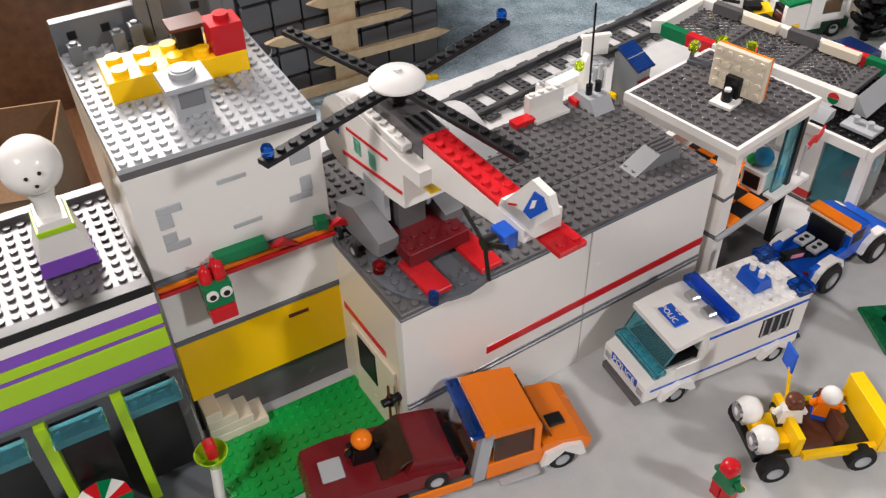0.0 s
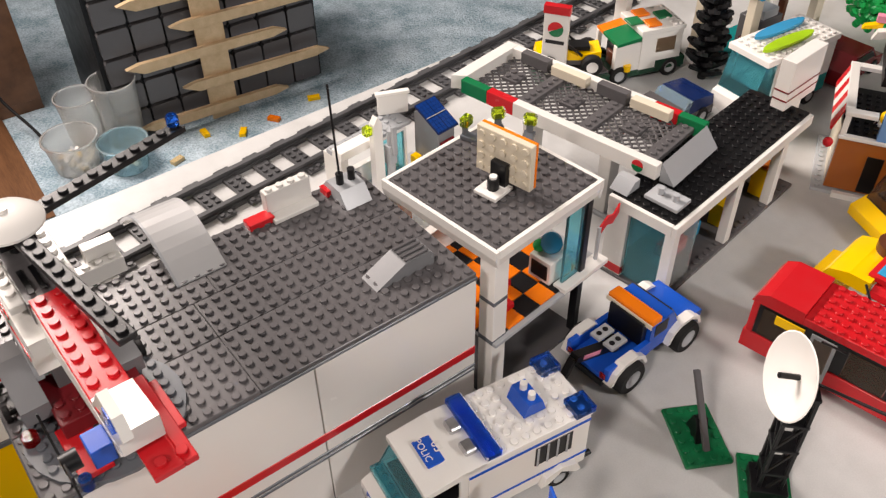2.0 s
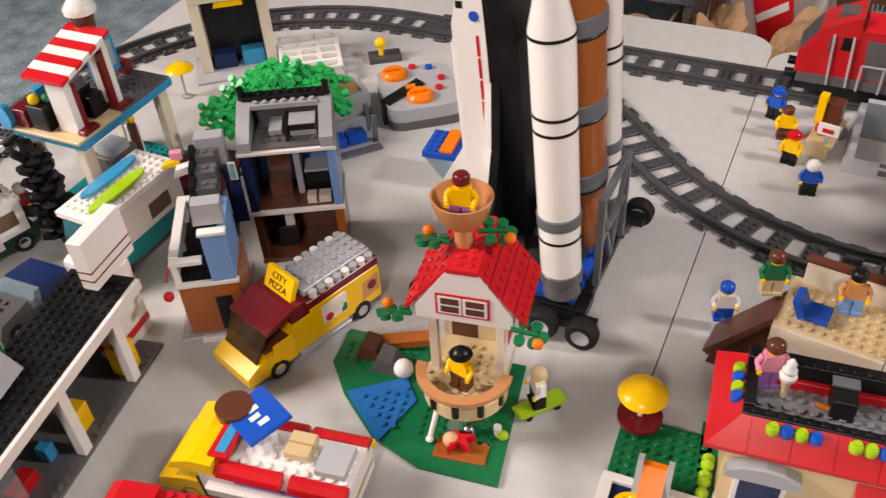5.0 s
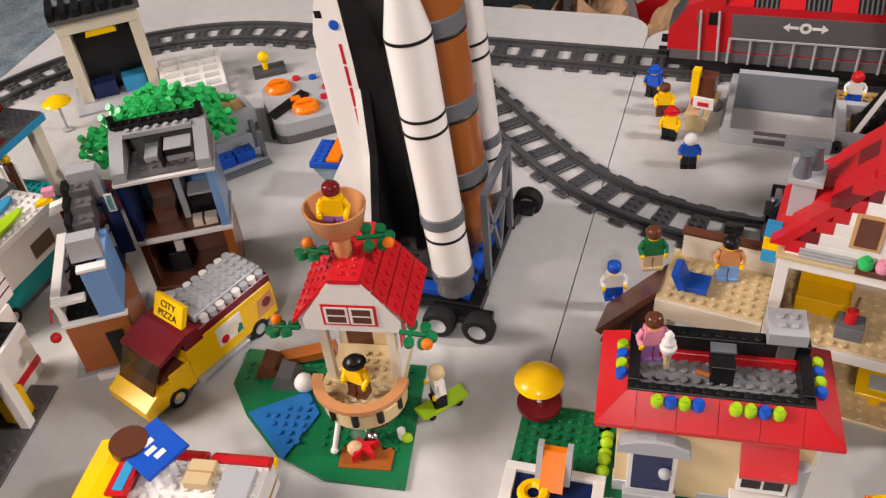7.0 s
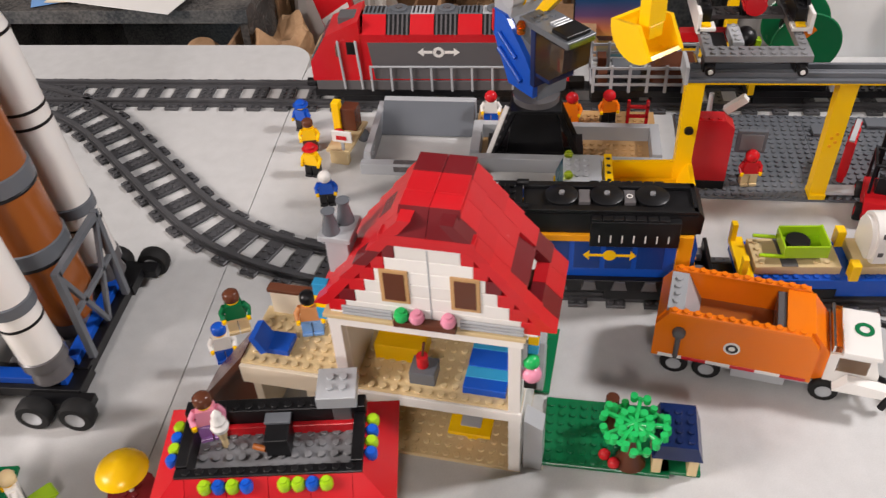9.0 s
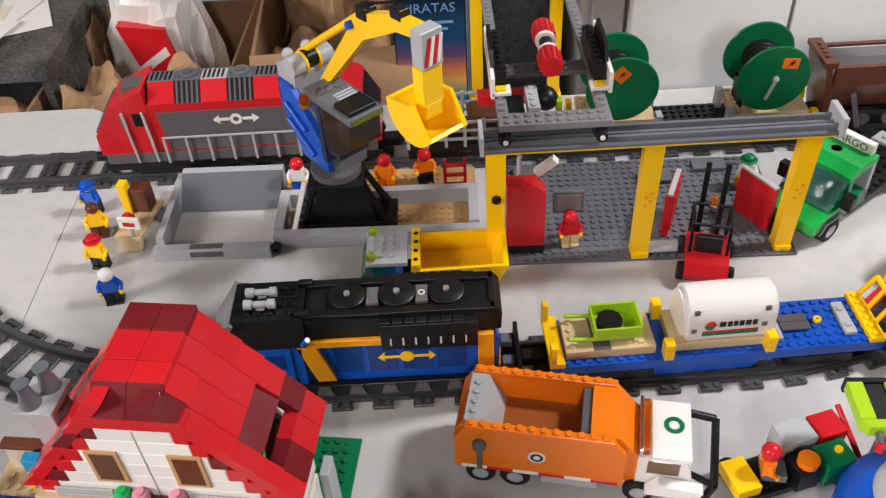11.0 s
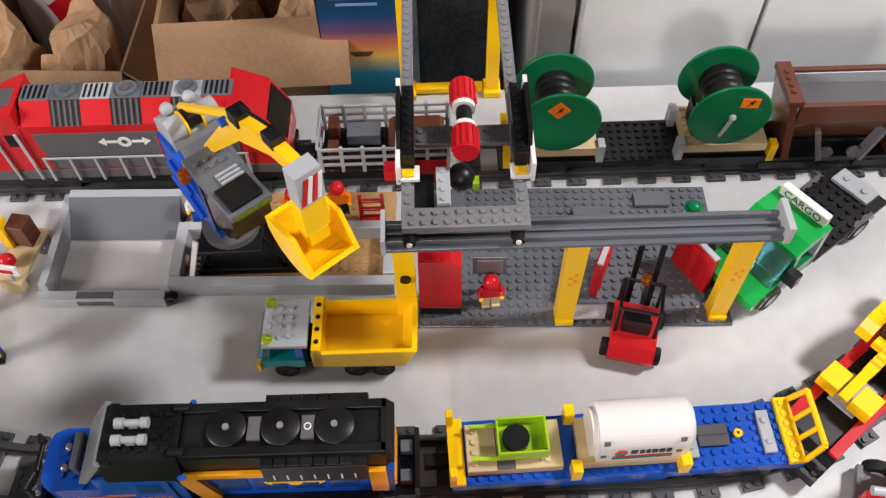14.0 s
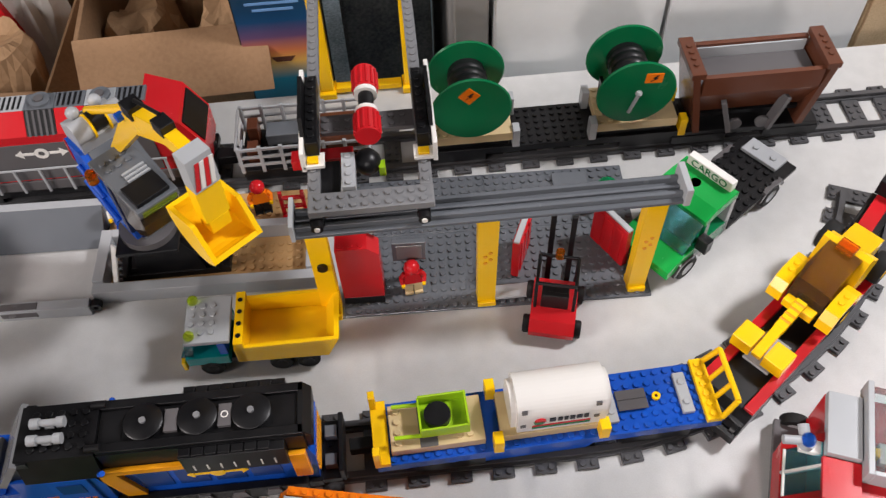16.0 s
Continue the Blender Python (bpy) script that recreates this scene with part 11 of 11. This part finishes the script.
def red_train():
    y0 = 0.1785

    def up(z):
        """Heights of the loco body above its frame."""
        return z if z <= 3.2 else 3.2 + (z - 3.2) * 1.4 if z <= 7.4 else 9.08 + (z - 7.4) * 1.05

    l = thing("toy_red_locomotive", "red toy diesel locomotive with grey roof and side panels", "toy locomotive", -0.3525, y0, 0)
    for x in (-12, 9.6):
        bogie(l, x)
    part("frame", Geo("black").box(-19, -3.2, 2.2, 15.6, 3.2, 3.2), l)
    part("lower_body", Geo("dgrey").box(-18.6, -3.2, 3.2, 15.0, 3.2, up(4.2)), l)
    part("body", Geo("red").box(-15.0, -3.0, up(4.2), 12.4, 3.0, up(9.6)), l, "red body")
    part("front_cab", Geo("red").prism([(-19.0, up(4.2)), (-19.0, up(6.2)), (-16.6, up(9.4)), (-12.0, up(11.4)), (-12.0, up(4.2))], -3.1, 3.1), l, "red front cab")
    part("windscreen", Geo("glassblue").prism([(-19.06, up(6.4)), (-17.2, up(8.9)), (-16.9, up(8.9)), (-18.7, up(6.3))], -2.6, 2.6), l)
    part("rear_cab", Geo("red").prism([(11.0, up(4.2)), (15.6, up(4.2)), (15.6, up(6.6)), (13.6, up(9.8)), (10.0, up(11.4))], -3.1, 3.1), l, "red rear cab")
    part("rear_windscreen", Geo("black").prism([(15.66, up(6.8)), (14.0, up(9.4)), (13.7, up(9.4)), (15.3, up(6.6))], -2.6, 2.6), l)
    for s in (-1, 1):
        part("side_panel", Geo("dgrey").prism([(-10.4, up(4.4)), (10.4, up(4.4)), (10.4, up(8.5)), (-11.0, up(8.5))], s * 3.0, s * 3.12), l, "dark grey side panel")
        e = part("emblem", Geo("white").at(-2.0, 0, 2.3).lathe([(0.35, 0), (0.75, 0), (0.75, 0.06), (0.35, 0.06), (0.35, 0)], 0.4, s * 3.16 - (0.06 if s < 0 else 0), 6.6, 16, "y"), l, "white winged wheel emblem")
        part("emblem_wing", Geo("white").at(-2.0, 0, 2.3).box(1.2, s * 3.12, 6.4, 2.4, s * 3.18, 6.8).prism([(2.4, 6.0), (3.2, 6.6), (2.4, 7.2)], s * 3.12, s * 3.18), e)
        part("emblem_wing", Geo("white").at(-2.0, 0, 2.3).box(-1.6, s * 3.12, 6.4, -0.4, s * 3.18, 6.8).prism([(-1.6, 6.0), (-2.4, 6.6), (-1.6, 7.2)], s * 3.12, s * 3.18), e)
        rl = part("hand_rail", Geo("grey").box(-11.0, s * 3.5, 6.8, 11.2, s * 3.65, 7.1), l, "light grey hand rail")
        for k in range(9):
            part("rail_post", Geo("grey").box(-11.0 + 2.72 * k, s * 3.4, 3.2, -10.7 + 2.72 * k, s * 3.62, 6.9), rl)
        for x in (-14.6, -12.2):
            part("grab_bar", Geo("grey").beam((x, s * 3.4, 3.4), (x - 0.4, s * 3.3, 10.6), 0.28, 0.28), l)
        part("cab_window", Geo("black").box(-13.9, s * 3.08, up(7.0), -12.6, s * 3.16, up(8.6)), l)
        part("cab_window", Geo("glassgreen").box(-15.0, s * 3.08, up(6.8), -15.4, s * 3.16, up(8.2)), l)
        for k in range(7):
            x = -11.6 + 3.15 * k
            if k % 2:
                v = part("roof_grille", Geo("black").prism([(s * 3.02, 11.39), (s * 1.16, 13.34), (s * 1.0, 11.39)], x + 0.03, x + 3.12, "x"), l, "black roof grille")
                for q in range(5):
                    part("grille_bar", Geo("dgrey").prism([(s * 3.12, 11.39), (s * 1.26, 13.36), (s * 1.16, 13.24), (s * 3.0, 11.34)], x + 0.25 + 0.6 * q, x + 0.5 + 0.6 * q, "x"), v)
            else:
                part("roof_slope", Geo("red").prism([(s * 3.02, 11.39), (s * 1.16, 13.34), (s * 1.0, 11.39)], x + 0.02, x + 3.13, "x"), l, "red roof slope")
    for k in range(7):
        x = -11.6 + 3.15 * k
        m = "sandblue" if k not in (2, 5) else "grey"
        v = part("roof_vent", Geo(m).box(x + 0.02, -1.15, 11.34, x + 3.13, 1.15, 13.44), l, "grey roof deck" if k else "")
        if k % 2:
            part("roof_boss", Geo("sandblue").cyl(x + 1.6, 0, 13.44, 13.74, 1.1).use("dgrey").cyl(x + 1.6, 0, 13.74, 13.94, 0.5), v)
        else:
            for q in range(5):
                part("vent_slot", Geo("black").box(x + 0.3 + 0.55 * q, -0.95, 13.44, x + 0.55 + 0.55 * q, 0.95, 13.48, 0.01), v)
    part("front_roof_hatch", Geo("dgrey").box(-15.0, -1.2, 11.34, -12.0, 1.2, 12.94), l)
    part("coupler", Geo("black").box(15.6, -0.8, 2.0, 17.8, 0.8, 3.2).ball(15.2, 0, 4.4, 0.8, 10), l)
    for s in (-1, 1):
        part("buffer", Geo("black").cyl(s * 1.8, 3.6, -20.2, -19.0, 0.6, axis="x"), l)
    g = thing("toy_gondola", "light grey toy stake wagon loaded with brown logs", "toy wagon", -0.1455, y0, 0)
    for x in (-4.0, 4.0):
        bogie(g, x)
    part("deck", Geo("black").box(-7.2, -3.2, 2.2, 7.2, 3.2, 3.2).studs(-5, -2, 8, 4, 3.2), g, "black studded deck")
    for s in (-1, 1):
        for z in (4.0, 5.2, 6.4):
            part("fence_rail", Geo("grey").box(-7.3, s * 3.1, z, 7.3, s * 3.35, z + 0.4), g, "light grey rail")
        for k in range(7):
            part("fence_post", Geo("grey").box(-7.3 + 2.35 * k, s * 3.0, 3.0, -6.9 + 2.35 * k, s * 3.4, 7.0), g)
        for z in (4.0, 6.4):
            part("fence_end", Geo("grey").box(s * 7.2, -3.1, z, s * 7.5, 3.1, z + 0.4), g)
    part("log", Geo("brown").box(0.4, -2.4, 3.4, 6.6, 2.2, 6.4, 0.5), g, "brown bale")
    part("log", Geo("brown").box(-6.4, -2.4, 3.3, -5.2, -0.6, 5.4).box(-6.4, 0.6, 3.3, -5.2, 2.4, 6.0), g, "brown crate")
    part("box", Geo("sandblue").box(-4.4, 0.2, 3.4, -0.6, 2.4, 5.0), g)
    r = thing("toy_reel_wagon", "black toy wagon carrying two green cable reels", "toy wagon", 0.0805, y0, 0)
    for x in (-11, 11):
        bogie(r, x)
    part("deck", Geo("black").box(-15.3, -3, 2.2, 15.3, 3, 3.2).studs(-4, -3, 8, 6, 3.2), r, "black studded deck")
    for s in (-1, 1):
        part("cradle", Geo("tan").box(s * 9.4 - 4.6, -3.0, 4.2, s * 9.4 + 4.6, 3.0, 5.4).studs(s * 9.4 - 4.5, -3, 3, 6, 5.4).use("black").box(s * 9.4 - 4.2, -2.6, 3.2, s * 9.4 + 4.2, 2.6, 4.2), r, "tan cradle")
        for y in (-3.2, 1.8):
            part("end_clamp", Geo("grey").box(s * 4.4 - 0.4, y, 3.2, s * 4.4 + 0.4, y + 1.4, 5.8), r, "light grey clamp")
            part("stake", Geo("yellow").box(s * 14.8 - 0.4, y, 2.6, s * 14.8 + 0.4, y + 1.2, 5.2), r, "yellow stake")
        cx, cz = (-9.5, 10.2) if s < 0 else (8.3, 10.5)
        reel = part("cable_drum", Geo("black").cyl(cx, cz, -3.3, 2.2, 2.1, n=24, axis="y"), r, "black cable drum")
        for y in (-3.7, 2.2):
            fl = part("reel_flange", Geo("green").lathe([(0, 0), (4.2, 0), (4.35, 0.15), (4.2, 0.4), (0, 0.4)], cx, y, cz, 40, "y"), reel, "green reel flange")
        for k in range(5):
            part("cable_turn", Geo("black").lathe([(2.1, 0), (2.2, 0.2), (2.2, 0.6), (2.1, 0.8)], cx, -3.0 + 1.0 * k, cz, 24, "y"), reel)
        lx, a = (cx - 0.3, 45) if s < 0 else (cx + 1.6, 4)
        tag = part("warning_label", Geo("orange").box(-0.85, -0.04, -0.85, 0.85, 0.04, 0.85, 0.01) if s < 0 else Geo("orange").box(-0.95, -0.04, -0.65, 0.95, 0.04, 0.65, 0.01), reel, "orange warning label", off(lx, -3.76, cz + 2.1, 0, a, 0))
        part("label_mark", Geo("black").at(0, 0, 0, 0, -a + 15, 0).prism([(-0.3, -0.5), (0.1, 0.0), (-0.2, 0.0), (0.2, 0.5), (0.35, 0.5), (0.15, 0.1), (0.4, 0.1)], -0.09, -0.04), tag)
    part("chain", Geo("grey").ball(8.5, -3.8, 10.6, 0.42, 8).bar((8.5, -3.9, 10.5), (8.0, -3.95, 9.0), 0.22).bar((8.0, -3.95, 9.0), (7.7, -3.95, 8.0), 0.2), r, "light grey chain")
    part("signal_plate", Geo("black").prism([(-1.6, 5.4), (1.6, 5.4), (1.6, 8.4), (-0.6, 8.4)], 5.6, 6.0, "x"), r)
    h = thing("toy_hopper_wagon", "brown toy hopper wagon with open top", "toy wagon", 0.2600, y0 - 0.002, 0)
    h.matrix_world = h.matrix_world @ Matrix.Diagonal((1.0, 1.0, 0.97, 1.0))
    for x in (-5.4, 5.4):
        bogie(h, x)
    part("frame", Geo("black").box(-8.4, -2.8, 2.2, 8.4, 2.8, 3.0), h)
    for s in (-1, 1):
        part("side", Geo("brown").prism([(s * 1.4, 5.0), (s * 3.0, 9.0), (s * 3.0, 11.6), (s * 2.4, 11.6), (s * 2.4, 9.2), (s * 1.0, 5.4)], -6.6, 6.6, "x"), h, "brown sloped side")
        part("end", Geo("brown").prism([(s * 6.4, 3.0), (s * 8.0, 11.9), (s * 7.2, 11.9), (s * 5.6, 3.0)], -3.0, 3.0), h, "brown end")
        part("end_cap", Geo("brown").box(s * 6.6, -3.1, 11.6, s * 8.2, 3.1, 12.4).studs(s * 6.9 if s > 0 else -7.9, -2, 1, 4, 12.4), h)
        part("strut", Geo("dgrey").beam((s * 2.2, -2.9, 3.0), (s * 3.6, -2.6, 7.6), 1.2, 0.6), h)
        part("gear", Geo("dgrey").cyl(s * 1.6, 3.8, -3.0, -2.6, 0.8, axis="y"), h, "dark grey gear")
    part("hopper_floor", Geo("black").box(-6.0, -1.6, 4.2, 6.0, 1.6, 4.8), h)
    part("load_screen", Geo("dgrey").box(-6.5, -2.35, 9.6, 6.5, 2.15, 9.9), h, "dark grey inner floor")
    part("inner_panel", Geo("grey").box(-6.4, 2.2, 8.0, 6.4, 2.4, 11.3), h)


red_train()


def workers():
    minifig(-0.5115, 0.112, 160, "blue", "black", "blue", "brim", label="toy figure in blue with a blue hat")
    minifig(-0.4965, 0.076, 190, "yellow", "brown", "brown", label="toy figure in a yellow top")
    minifig(-0.4845, 0.032, 170, "yellow", "black", "red", "brim", label="toy worker in yellow with a red cap")
    minifig(-0.4610, -0.014, 190, "blue", "black", "white", "helmet", label="toy worker in blue with a white helmet")
    minifig(-0.309, 0.118, 180, "white", "blue", "red", "helmet", 0.008, label="toy worker in blue overalls with a red helmet")
    minifig(-0.225, 0.116, 170, "orange", "orange", "red", "helmet", 0.008, label="toy worker in orange with a red helmet")
    minifig(-0.187, 0.121, 190, "orange", "black", "red", "helmet", 0.008, label="toy worker in an orange vest with a red helmet")
    s = thing("toy_snack_stall", "small tan toy stall with a red and white sign", "stall", -0.4565, 0.077, 80)
    part("table", Geo("tan").box(-3.6, -1.6, 1.8, 3.6, 1.6, 2.2), s)
    for x in (-3.0, 3.0):
        part("leg", Geo("tan").box(x - 0.5, -1.2, 0, x + 0.5, 1.2, 1.8), s)
    part("figure_stand", Geo("brown").box(1.0, -1.0, 2.2, 3.0, 1.0, 5.4).use("yellow").box(0.6, 1.0, 2.2, 1.8, 2.0, 6.4), s)
    part("sign", Geo("white").box(-3.4, -2.0, 3.4, -3.1, 0.6, 5.0).use("red").box(-3.5, -1.4, 3.8, -3.4, 0.0, 4.4).use("grey").box(-3.4, -0.9, 0, -3.1, -0.5, 3.4), s, "white sign with a red print")
    part("jug", Geo("red").ball(-1.6, 0.4, 3.2, 0.9, 10).use("sandblue").ball(2.0, -1.4, 1.0, 0.9, 10), s)
    c = thing("toy_red_chair", "red toy hand truck", "toy chair", -0.158, 0.112, 180, 0.008)
    part("frame", Geo("red").box(-1.4, -0.2, 0.2, -1.0, 0.2, 4.0).box(1.0, -0.2, 0.2, 1.4, 0.2, 4.0).box(-1.4, -0.2, 1.4, 1.4, 0.2, 1.8).box(-1.4, -0.2, 2.8, 1.4, 0.2, 3.2).box(-1.4, -0.2, 0.0, 1.4, 1.6, 0.4), c)


workers()
